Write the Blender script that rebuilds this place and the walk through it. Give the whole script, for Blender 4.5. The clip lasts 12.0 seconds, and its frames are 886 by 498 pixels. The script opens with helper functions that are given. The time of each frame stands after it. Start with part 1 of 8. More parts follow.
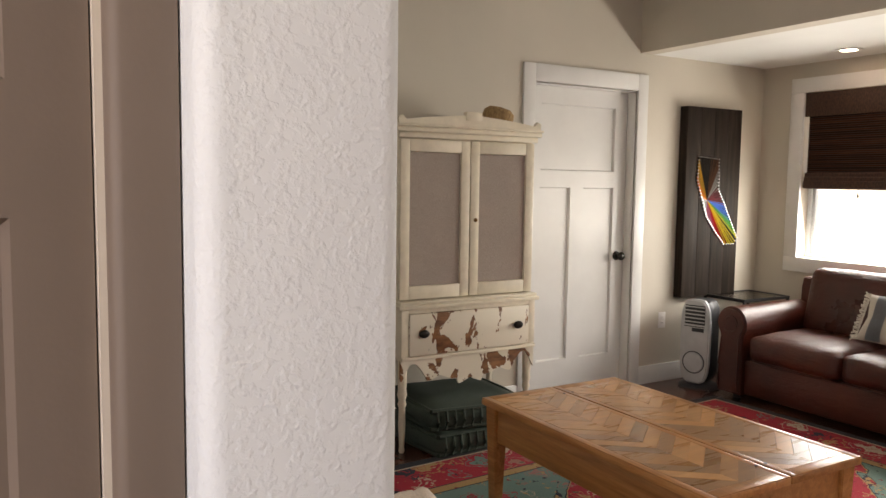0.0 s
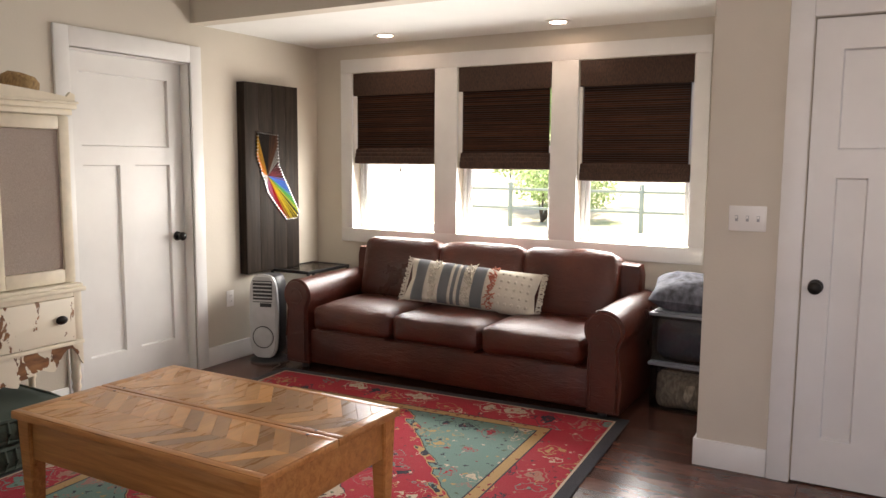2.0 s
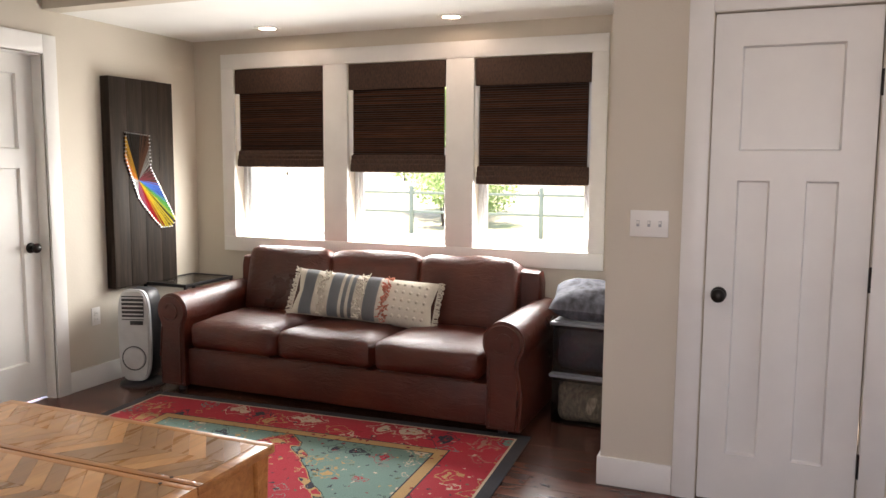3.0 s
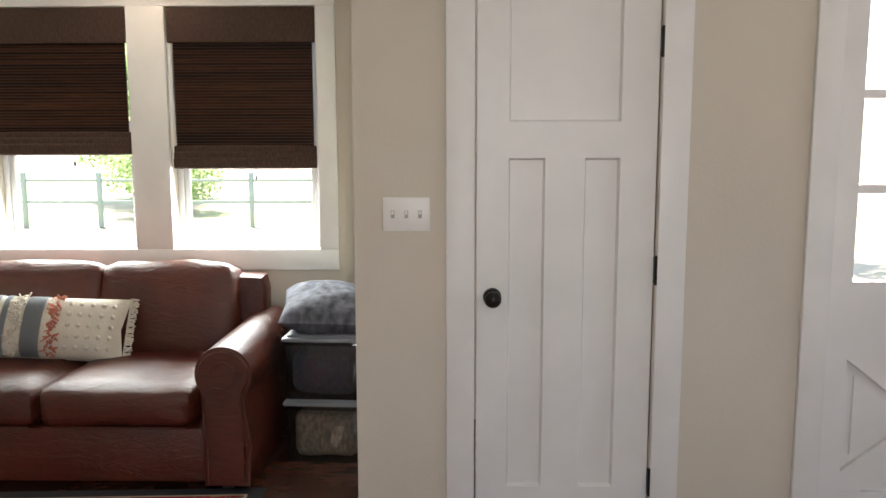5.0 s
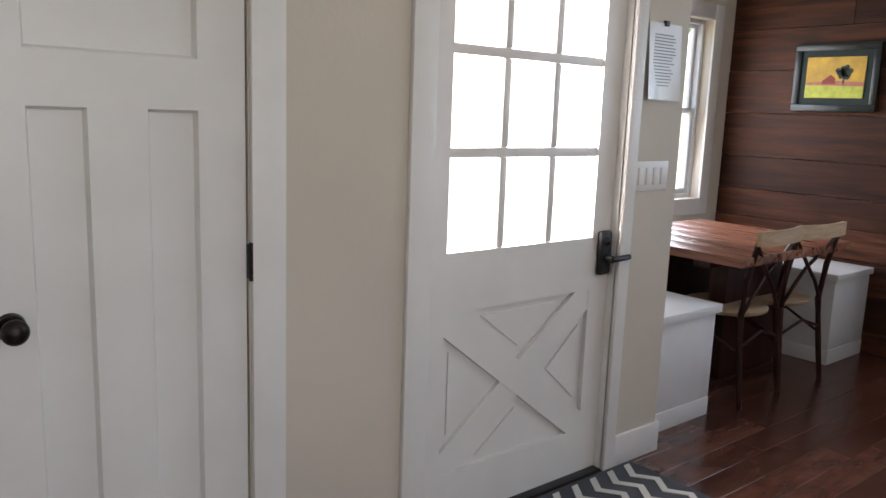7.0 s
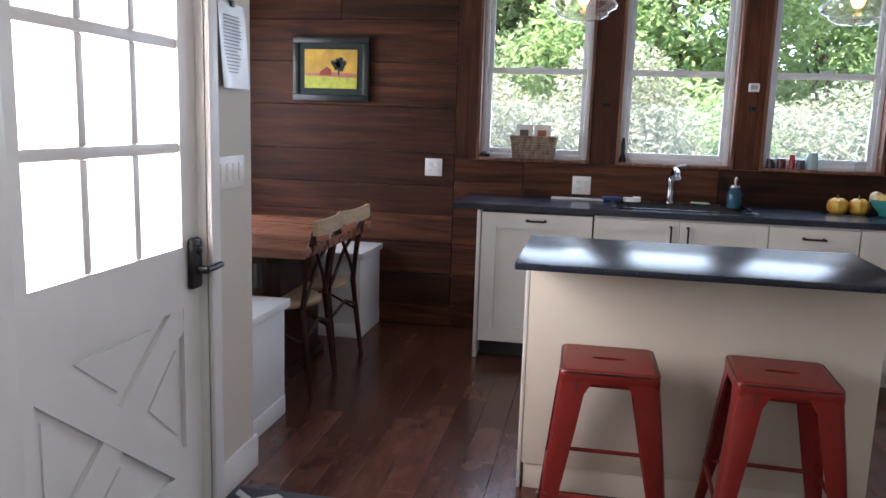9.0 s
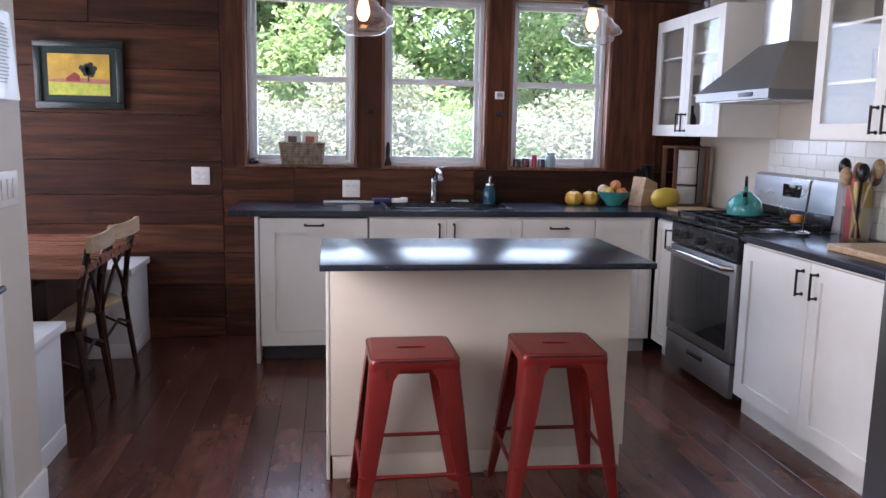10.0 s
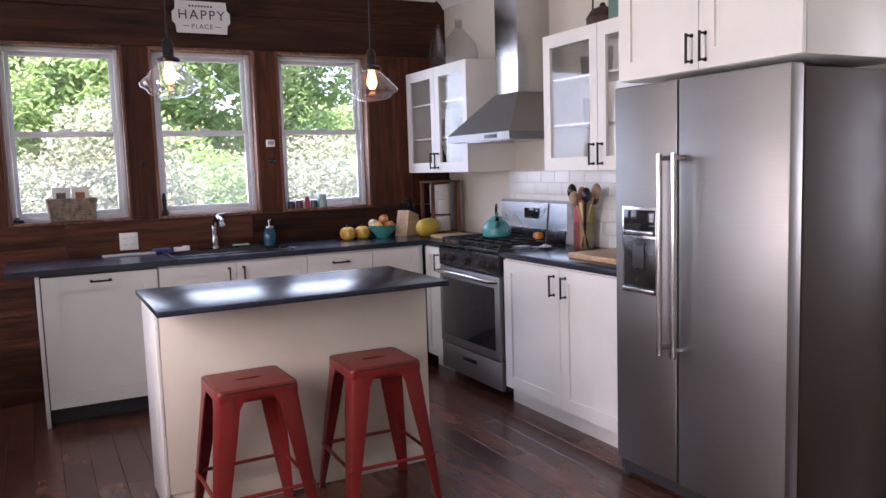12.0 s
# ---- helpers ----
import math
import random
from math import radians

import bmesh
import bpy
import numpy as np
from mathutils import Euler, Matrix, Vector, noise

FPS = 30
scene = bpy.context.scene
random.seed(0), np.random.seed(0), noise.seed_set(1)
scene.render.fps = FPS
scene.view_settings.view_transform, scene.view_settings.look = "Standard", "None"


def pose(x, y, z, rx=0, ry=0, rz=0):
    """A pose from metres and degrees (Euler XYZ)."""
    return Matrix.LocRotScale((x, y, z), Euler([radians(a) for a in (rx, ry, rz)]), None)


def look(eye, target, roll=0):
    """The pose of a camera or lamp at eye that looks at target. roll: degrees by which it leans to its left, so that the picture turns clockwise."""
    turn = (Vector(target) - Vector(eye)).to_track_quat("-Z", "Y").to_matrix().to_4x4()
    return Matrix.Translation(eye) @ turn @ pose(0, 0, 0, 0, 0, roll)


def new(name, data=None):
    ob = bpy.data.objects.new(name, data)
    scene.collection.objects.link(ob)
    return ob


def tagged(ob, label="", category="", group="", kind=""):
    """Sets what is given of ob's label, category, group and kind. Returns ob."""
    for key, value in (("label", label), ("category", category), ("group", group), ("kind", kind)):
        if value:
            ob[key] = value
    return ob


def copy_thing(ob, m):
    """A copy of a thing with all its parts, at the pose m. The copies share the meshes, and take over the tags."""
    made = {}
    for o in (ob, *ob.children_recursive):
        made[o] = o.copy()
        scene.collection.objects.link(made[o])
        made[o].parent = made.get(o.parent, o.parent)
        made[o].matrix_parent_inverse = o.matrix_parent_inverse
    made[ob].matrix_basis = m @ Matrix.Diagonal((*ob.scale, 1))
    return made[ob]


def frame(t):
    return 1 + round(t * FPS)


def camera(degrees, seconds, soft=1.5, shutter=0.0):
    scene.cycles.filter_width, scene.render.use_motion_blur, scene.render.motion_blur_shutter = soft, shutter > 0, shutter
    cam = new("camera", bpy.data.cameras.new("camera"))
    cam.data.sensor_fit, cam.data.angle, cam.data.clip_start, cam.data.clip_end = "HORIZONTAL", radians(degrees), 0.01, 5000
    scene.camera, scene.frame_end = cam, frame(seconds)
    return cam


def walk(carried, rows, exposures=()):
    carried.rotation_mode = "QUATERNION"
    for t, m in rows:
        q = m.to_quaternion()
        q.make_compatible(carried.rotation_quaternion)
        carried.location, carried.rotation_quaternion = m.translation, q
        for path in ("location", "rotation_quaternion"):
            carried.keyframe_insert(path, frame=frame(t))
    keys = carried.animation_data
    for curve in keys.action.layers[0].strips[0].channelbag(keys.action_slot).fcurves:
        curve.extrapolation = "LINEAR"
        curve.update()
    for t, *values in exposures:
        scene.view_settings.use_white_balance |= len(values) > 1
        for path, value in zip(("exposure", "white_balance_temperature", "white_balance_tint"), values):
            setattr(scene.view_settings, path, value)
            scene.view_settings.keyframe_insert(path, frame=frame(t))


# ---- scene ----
cam = camera(59.4, 12.0)
PATH = [
    (0, (0.058, 0.399, 1.425), (1.074, 2.112, 1.249), 0.8),
    (0.5, (-0.016, 0.373, 1.433), (1.276, 1.884, 1.217), 0.9),
    (1, (-0.008, 0.329, 1.435), (1.485, 1.64, 1.203), 0.5),
    (1.5, (0.092, 0.341, 1.424), (1.744, 1.443, 1.187), 0.2),
    (2, (0.232, 0.361, 1.429), (1.964, 1.335, 1.203), 0.4),
    (2.5, (0.391, 0.377, 1.43), (2.175, 1.257, 1.221), 1.0),
    (2.7, (0.447, 0.403, 1.422), (2.257, 1.228, 1.214), 0.9),
    (4.3, (1.085, 0.555, 1.437), (3.022, 0.988, 1.185), -1.3),
    (4.5, (1.159, 0.588, 1.423), (3.115, 0.928, 1.18), -0.8),
    (5, (1.323, 0.706, 1.398), (3.306, 0.742, 1.143), -0.1),
    (5.5, (1.511, 0.818, 1.392), (3.471, 0.523, 1.126), -0.5),
    (6, (1.724, 0.86, 1.385), (3.6, 0.234, 1.083), 0.3),
    (6.5, (1.955, 0.876, 1.403), (3.703, -0.032, 1.056), 1.5),
    (7, (2.107, 0.888, 1.388), (3.635, -0.359, 1.038), 2.1),
    (7.2, (2.195, 0.908, 1.385), (3.58, -0.494, 1.037), 1.9),
    (8.8, (2.647, 0.891, 1.38), (3.14, -1.019, 1.05), 1.9),
    (9, (2.695, 0.904, 1.374), (3.061, -1.034, 1.046), 1.8),
    (9.5, (2.812, 0.972, 1.388), (2.824, -1.001, 1.058), 0.9),
    (10, (2.885, 1.067, 1.389), (2.603, -0.889, 1.085), 1.1),
    (10.5, (2.992, 1.211, 1.388), (2.511, -0.707, 1.089), 0.1),
    (11, (3.09, 1.295, 1.403), (2.452, -0.578, 1.115), -0.5),
    (11.5, (3.221, 1.324, 1.415), (2.402, -0.482, 1.156), -1.8),
    (12, (3.309, 1.393, 1.423), (2.383, -0.367, 1.21), -1.8),
]
EXPOSURES = [(0.0, 2.15, 7900, 29.0), (2.5, 2.5, 7500, 31.0), (4.5, 2.62, 7200, 21.0), (5.5, 2.57, 7000, 20.0), (7.0, 2.47, 6750, 19.0), (9.0, 2.45, 6400, 22.0), (10.2, 2.58, 6200, 28.0), (12.0, 2.52, 6500, 32.0)]
walk(cam, [(t, look(eye, target, roll)) for t, eye, target, roll in PATH], EXPOSURES)

# ---- light ----
world = bpy.data.worlds.new("sky")
scene.world = world
world.use_nodes = True
wn = world.node_tree
sky = wn.nodes.new("ShaderNodeTexSky")
sky.sky_type = "NISHITA"
sky.sun_disc = False
sky.sun_elevation = radians(64)
sky.sun_rotation = radians(59)
wn.links.new(sky.outputs[0], wn.nodes["Background"].inputs[0])
wn.nodes["Background"].inputs[1].default_value = 0.15
sun = new("sun", bpy.data.lights.new("sun", "SUN"))
sun.data.energy, sun.data.angle, sun.data.color = 5.0, radians(0.5), (1.0, 0.95, 0.86)
sun.matrix_world = look((0.75, 0.45, 2.0), (0.0, 0.0, 0.2))


def window_lamp(name, centre, target, w, h, watts, color=(0.86, 0.94, 1.0)):
    """Sky light that comes in through one opening."""
    lamp = new(name, bpy.data.lights.new(name, "AREA"))
    lamp.data.shape, lamp.data.size, lamp.data.size_y = "RECTANGLE", w, h
    lamp.data.energy, lamp.data.color = watts, color
    lamp.matrix_world = look(centre, target)
    return lamp


LAMP = 1.0
for wx in (1.36, 2.21, 3.085):
    window_lamp("skylight_south", (wx, -4.19, 1.69), (wx, 0, 1.0), 0.6, 1.0, 1.8 * LAMP, (0.62, 0.80, 1.0))
for wy, wz in ((3.6, 1.14), (2.69, 1.13), (1.77, 1.1)):
    window_lamp("skylight_east", (5.30, wy, wz), (3.0, wy, 0.55), 0.62, 0.42, 6 * LAMP, (0.80, 0.95, 0.92))
window_lamp("skylight_door", (4.10, -1.0, 1.42), (0.0, -0.9, 1.0), 0.7, 0.9, 10 * LAMP, (1.0, 0.97, 0.9))
window_lamp("skylight_nook", (5.24, -3.2, 1.44), (2.0, -2.9, 1.0), 1.1, 1.1, 4.5 * LAMP)
# fill for the closet wall; no hall window is seen, its opening is added
window_lamp("hall_fill_light", (-1.36, 0.22, 1.5), (2.0, 0.4, 1.2), 1.1, 1.1, 6.5 * LAMP)

# ---- mesh tools ----
def box(bm, x0, x1, y0, y1, z0, z1, bevel=0.0, seg=2):
    """A box between the given bounds, its edges rounded."""
    vs = bmesh.ops.create_cube(bm, size=1.0)["verts"]
    for v in vs:
        v.co = Vector(((x0 + x1) / 2 + v.co.x * (x1 - x0), (y0 + y1) / 2 + v.co.y * (y1 - y0), (z0 + z1) / 2 + v.co.z * (z1 - z0)))
    if bevel > 0:
        es = list({e for v in vs for e in v.link_edges})
        bevel = min(bevel, 0.49 * min(abs(x1 - x0), abs(y1 - y0), abs(z1 - z0)))
        r = bmesh.ops.bevel(bm, geom=es, offset=bevel, segments=seg, profile=0.5, affect="EDGES")
        return list({v for f in r["faces"] for v in f.verts})
    return vs


def rod(bm, a, b, r0, r1=None, seg=12, caps=True):
    """A straight round bar from a to b."""
    a, b = Vector(a), Vector(b)
    d = b - a
    m = Matrix.Translation((a + b) / 2) @ d.to_track_quat("Z", "Y").to_matrix().to_4x4()
    return bmesh.ops.create_cone(bm, cap_ends=caps, segments=seg, radius1=r0, radius2=r0 if r1 is None else r1, depth=d.length, matrix=m)["verts"]


def path_rod(bm, pts, r, seg=8):
    """A bent round bar through points."""
    pts = [Vector(p) for p in pts]
    rings = []
    for i, p in enumerate(pts):
        d = (pts[min(i + 1, len(pts) - 1)] - pts[max(i - 1, 0)]).normalized()
        q = d.to_track_quat("Z", "Y")
        rr = r[i] if isinstance(r, (list, tuple)) else r
        rings.append([bm.verts.new(p + q @ Vector((rr * math.cos(2 * math.pi * k / seg), rr * math.sin(2 * math.pi * k / seg), 0))) for k in range(seg)])
    for a, b in zip(rings, rings[1:]):
        for k in range(seg):
            bm.faces.new((a[k], a[(k + 1) % seg], b[(k + 1) % seg], b[k]))
    bm.faces.new(rings[0][::-1])
    bm.faces.new(rings[-1])


def lathe(bm, prof, seg=24, at=(0, 0, 0), closed=True):
    """A turned body from (radius, height) pairs."""
    at = Vector(at)
    rings = []
    for r, z in prof:
        rings.append([bm.verts.new(at + Vector((max(r, 1e-4) * math.cos(2 * math.pi * k / seg), max(r, 1e-4) * math.sin(2 * math.pi * k / seg), z))) for k in range(seg)])
    for a, b in zip(rings, rings[1:]):
        for k in range(seg):
            bm.faces.new((a[k], a[(k + 1) % seg], b[(k + 1) % seg], b[k]))
    if closed:
        bm.faces.new(rings[0][::-1])
        bm.faces.new(rings[-1])


def prism(bm, pts, h0, h1, axis="z"):
    """A flat outline pushed from h0 to h1 along an axis."""
    def at(p, h):
        return {"z": (p[0], p[1], h), "y": (p[0], h, p[1]), "x": (h, p[0], p[1])}[axis]
    lo = [bm.verts.new(at(p, h0)) for p in pts]
    hi = [bm.verts.new(at(p, h1)) for p in pts]
    n = len(pts)
    bm.faces.new(lo[::-1])
    bm.faces.new(hi)
    for k in range(n):
        bm.faces.new((lo[k], lo[(k + 1) % n], hi[(k + 1) % n], hi[k]))
    bmesh.ops.recalc_face_normals(bm, faces=bm.faces[:])


def pillow(bm, sx, sy, sz, n=18, pinch=0.5, wobble=0.0, crease=0.0):
    """A stuffed cushion lying in xy, centred on the origin."""
    top, bot = {}, {}
    for i in range(n + 1):
        for j in range(n + 1):
            u, v = -1 + 2 * i / n, -1 + 2 * j / n
            h = max(0.0, (1 - abs(u) ** 2.6) * (1 - abs(v) ** 2.6)) ** pinch
            s = 1 - 0.06 * (1 - abs(v)) * abs(u) ** 4
            w = wobble * noise.noise(Vector((u * 2.3, v * 2.3, sx * 7)))
            x, y = u * sx / 2 * s, v * sy / 2 * (1 - 0.06 * (1 - abs(u)) * abs(v) ** 4)
            edge = i in (0, n) or j in (0, n)
            top[i, j] = bm.verts.new((x, y, sz / 2 * h + (0 if edge else w)))
            bot[i, j] = top[i, j] if edge else bm.verts.new((x, y, -sz / 2 * h))
    for i in range(n):
        for j in range(n):
            bm.faces.new((top[i, j], top[i + 1, j], top[i + 1, j + 1], top[i, j + 1]))
            q = (bot[i, j + 1], bot[i + 1, j + 1], bot[i + 1, j], bot[i, j])
            if len(set(q)) == 4:
                try:
                    bm.faces.new(q)
                except ValueError:
                    pass


def soft_box(bm, x0, x1, y0, y1, z0, z1, r=0.05, cuts=8, puff=0.0, wob=0.0, seed=0.0):
    """An upholstered block: rounded, slightly swollen and uneven."""
    tmp = bmesh.new()
    bmesh.ops.create_cube(tmp, size=2.0)
    bmesh.ops.subdivide_edges(tmp, edges=tmp.edges[:], cuts=cuts, use_grid_fill=True)
    hx, hy, hz = (x1 - x0) / 2, (y1 - y0) / 2, (z1 - z0) / 2
    c = Vector(((x0 + x1) / 2, (y0 + y1) / 2, (z0 + z1) / 2))
    r = min(r, hx * 0.99, hy * 0.99, hz * 0.99)
    index = {}
    for v in tmp.verts:
        p = Vector((v.co.x * hx, v.co.y * hy, v.co.z * hz))
        core = Vector((max(-hx + r, min(hx - r, p.x)), max(-hy + r, min(hy - r, p.y)), max(-hz + r, min(hz - r, p.z))))
        d = p - core
        q = core + (d.normalized() * r if d.length > 1e-6 else d)
        u, w, t = v.co
        if puff:
            q += puff * Vector((u * (1 - w * w) * (1 - t * t), w * (1 - u * u) * (1 - t * t), t * (1 - u * u) * (1 - w * w)))
        if wob:
            q += wob * noise.noise_vector((q + c) * 6 + Vector((seed, 0, 0)))
        index[v] = bm.verts.new(c + q)
    for f in tmp.faces:
        bm.faces.new([index[v] for v in f.verts])
    tmp.free()


def smooth(ob, angle=40):
    me = ob.data
    cos = math.cos(radians(angle))
    bm = bmesh.new()
    bm.from_mesh(me)
    for f in bm.faces:
        f.smooth = True
    for e in bm.edges:
        if len(e.link_faces) == 2 and e.link_faces[0].normal.dot(e.link_faces[1].normal) < cos:
            e.smooth = False
    bm.to_mesh(me)
    bm.free()
    return ob


def mesh_object(name, bm, material, flat=False):
    bmesh.ops.recalc_face_normals(bm, faces=bm.faces[:])
    me = bpy.data.meshes.new(name)
    bm.to_mesh(me)
    bm.free()
    me.materials.append(material)
    ob = new(name, me)
    if not flat:
        smooth(ob)
    return ob


def thing(name, label, category, m=None, group=""):
    """An empty at a thing's base; its parts hang under it."""
    e = new(name)
    e.empty_display_size = 0.05
    e.matrix_world = m or Matrix.Identity(4)
    return tagged(e, label, category, group)


def part(name, bm, material, parent, label="", flat=False):
    ob = mesh_object(name, bm, material, flat)
    ob.parent = parent
    if label:
        ob["label"] = label
    return ob


def single(name, bm, material, label, category, m=None, group="", kind="", flat=False):
    ob = mesh_object(name, bm, material, flat)
    if m:
        ob.matrix_world = m
    return tagged(ob, label, category, group, kind)


def structure(name, bm, material, label, category, flat=True):
    return single(name, bm, material, label, category, None, "", "structure", flat)


def boxes(*rows, bevel=0.0):
    bm = bmesh.new()
    for r in rows:
        box(bm, *r, bevel=bevel)
    return bm


def wall_mesh(axis, face0, face1, u0, u1, z0, z1, holes):
    """A wall slab between two faces, with holes (u0, u1, z0, z1) right through it."""
    us = sorted({u0, u1, *[h[0] for h in holes], *[h[1] for h in holes]})
    zs = sorted({z0, z1, *[h[2] for h in holes], *[h[3] for h in holes]})
    bm = bmesh.new()

    def solid(i, j):
        if not (0 <= i < len(us) - 1 and 0 <= j < len(zs) - 1):
            return False
        cu, cz = (us[i] + us[i + 1]) / 2, (zs[j] + zs[j + 1]) / 2
        return not any(h[0] < cu < h[1] and h[2] < cz < h[3] for h in holes)

    def p(f, u, z):
        return bm.verts.new((f, u, z) if axis == "x" else (u, f, z))
    for i in range(len(us) - 1):
        for j in range(len(zs) - 1):
            if not solid(i, j):
                continue
            a, b, c, d = us[i], us[i + 1], zs[j], zs[j + 1]
            for f in (face0, face1):
                bm.faces.new((p(f, a, c), p(f, b, c), p(f, b, d), p(f, a, d)))
            for ok, q in ((solid(i - 1, j), ((a, c), (a, d))), (solid(i + 1, j), ((b, c), (b, d))), (solid(i, j - 1), ((a, c), (b, c))), (solid(i, j + 1), ((a, d), (b, d)))):
                if not ok:
                    (ua, za), (ub, zb) = q
                    bm.faces.new((p(face0, ua, za), p(face0, ub, zb), p(face1, ub, zb), p(face1, ua, za)))
    bmesh.ops.remove_doubles(bm, verts=bm.verts[:], dist=1e-5)
    return bm

# ---- materials ----
class Nodes:
    """A node material: a principled surface with coordinate, noise and mix helpers."""

    def __init__(self, name, rough=0.5, metal=0.0, spec=0.5):
        self.m = bpy.data.materials.new(name)
        self.m.use_nodes = True
        self.t = self.m.node_tree
        self.b = self.t.nodes["Principled BSDF"]
        self.b.inputs["Roughness"].default_value = rough
        self.b.inputs["Metallic"].default_value = metal
        self.b.inputs["Specular IOR Level"].default_value = spec
        self.co = self.t.nodes.new("ShaderNodeTexCoord").outputs["Object"]

    def node(self, kind, **sets):
        n = self.t.nodes.new(kind)
        for k, v in sets.items():
            n.inputs[k].default_value = v
        return n

    def link(self, a, b):
        self.t.links.new(a, b)

    def scaled(self, scale=(1, 1, 1), rot=(0, 0, 0), src=None):
        n = self.node("ShaderNodeMapping", Scale=scale, Rotation=rot)
        self.link(src or self.co, n.inputs["Vector"])
        return n.outputs[0]

    def noise(self, scale, detail=4.0, rough=0.55, vec=None, distort=0.0):
        n = self.node("ShaderNodeTexNoise", Scale=scale, Detail=detail, Roughness=rough, Distortion=distort)
        self.link(vec or self.co, n.inputs["Vector"])
        return n.outputs["Fac"]

    def ramp(self, fac, stops):
        n = self.node("ShaderNodeValToRGB")
        while len(n.color_ramp.elements) < len(stops):
            n.color_ramp.elements.new(0.5)
        for e, (pos, c) in zip(n.color_ramp.elements, stops):
            e.position, e.color = pos, (c, c, c, 1) if isinstance(c, (int, float)) else (*c, 1)
        self.link(fac, n.inputs[0])
        return n.outputs[0]

    def mix(self, fac, a, b, mode="MIX"):
        n = self.t.nodes.new("ShaderNodeMix")
        n.data_type, n.blend_type = "RGBA", mode
        for key, v in (("Factor", fac), ("A", a), ("B", b)):
            sock = [i for i in n.inputs if i.name == key and (i.type == "VALUE" if key == "Factor" else i.type == "RGBA")][0]
            if isinstance(v, (int, float)):
                sock.default_value = v
            elif isinstance(v, tuple):
                sock.default_value = (*v, 1)
            else:
                self.link(v, sock)
        return [o for o in n.outputs if o.type == "RGBA"][0]

    def math(self, op, a, b=0.0):
        n = self.t.nodes.new("ShaderNodeMath")
        n.operation = op
        for k, v in enumerate((a, b)):
            if isinstance(v, (int, float)):
                n.inputs[k].default_value = v
            else:
                self.link(v, n.inputs[k])
        return n.outputs[0]

    def random(self):
        return self.t.nodes.new("ShaderNodeObjectInfo").outputs["Random"]

    def island(self):
        return self.t.nodes.new("ShaderNodeNewGeometry").outputs["Random Per Island"]

    def color(self, c):
        if isinstance(c, tuple):
            self.b.inputs["Base Color"].default_value = (*c, 1)
        else:
            self.link(c, self.b.inputs["Base Color"])
        return self

    def rough(self, r):
        self.link(r, self.b.inputs["Roughness"])
        return self

    def bump(self, h, strength=0.3, dist=0.01):
        n = self.node("ShaderNodeBump", Strength=strength, Distance=dist)
        self.link(h, n.inputs["Height"])
        self.link(n.outputs[0], self.b.inputs["Normal"])
        return self


def plain(name, c, rough=0.5, metal=0.0, var=0.12, scale=9.0, bump=0.06, fine=160.0):
    """Paint, plastic or metal with slight mottling, worn gloss and fine relief."""
    n = Nodes(name, rough, metal)
    big, small = n.noise(scale), n.noise(fine, 2.0)
    dark = tuple(v * (1 - var) for v in c)
    light = tuple(min(1, v * (1 + var * 0.6)) for v in c)
    n.color(n.ramp(big, ((0.3, dark), (0.7, light))))
    n.rough(n.ramp(big, ((0.25, max(0.03, rough - 0.06)), (0.75, min(1, rough + 0.08)))))
    if bump:
        n.bump(small, bump, 0.004)
    return n.m


def wall_paint(name, c, scale=70.0, strength=0.10, cut=0.45, width=0.2):
    """Painted drywall with orange-peel texture."""
    n = Nodes(name, 0.62)
    n.color(n.ramp(n.noise(1.7), ((0.3, tuple(v * 0.95 for v in c)), (0.7, tuple(min(1, v * 1.03) for v in c)))))
    h = n.ramp(n.noise(scale, 3.0, 0.5), ((cut, 0.0), (cut + width, 1.0)))
    n.bump(h, strength, 0.0025)
    return n.m


def wood(name, dark, mid, light, rough=0.45, axis=0, scale=1.0, per="object", knots=True, spread=0.5, bump=0.15):
    """Sawn boards with grain along one axis; each piece has its own tone."""
    n = Nodes(name, rough)
    rnd = n.random() if per == "object" else n.island()
    off = n.t.nodes.new("ShaderNodeCombineXYZ")
    for k in range(3):
        n.link(n.math("MULTIPLY", rnd, 17.0 + 9 * k), off.inputs[k])
    add = n.t.nodes.new("ShaderNodeVectorMath")
    n.link(n.co, add.inputs[0])
    n.link(off.outputs[0], add.inputs[1])
    s = [14.0 * scale] * 3
    s[axis] = 0.9 * scale
    vec = n.scaled(tuple(s), src=add.outputs[0])
    grain = n.noise(2.2, 6.0, 0.62, vec, 0.6)
    fine = n.noise(9.0, 4.0, 0.6, vec)
    base = n.ramp(grain, ((0.3, dark), (0.5, mid), (0.72, light)))
    tone = n.ramp(rnd, ((0.0, 1 - spread), (1.0, 1.0 + spread * 0.4)))
    col = n.mix(1.0, base, tone, "MULTIPLY")
    col = n.mix(n.ramp(fine, ((0.45, 0.0), (0.75, 0.35))), col, tuple(v * 0.6 for v in dark))
    if knots:
        k = n.noise(3.1 * scale, 2.0, 0.4, add.outputs[0])
        col = n.mix(n.ramp(k, ((0.66, 0.0), (0.76, 0.5))), col, tuple(v * 0.45 for v in dark))
    n.color(col)
    n.rough(n.ramp(grain, ((0.2, max(0.05, rough - 0.1)), (0.8, min(1, rough + 0.1)))))
    n.bump(fine, bump, 0.003)
    return n.m


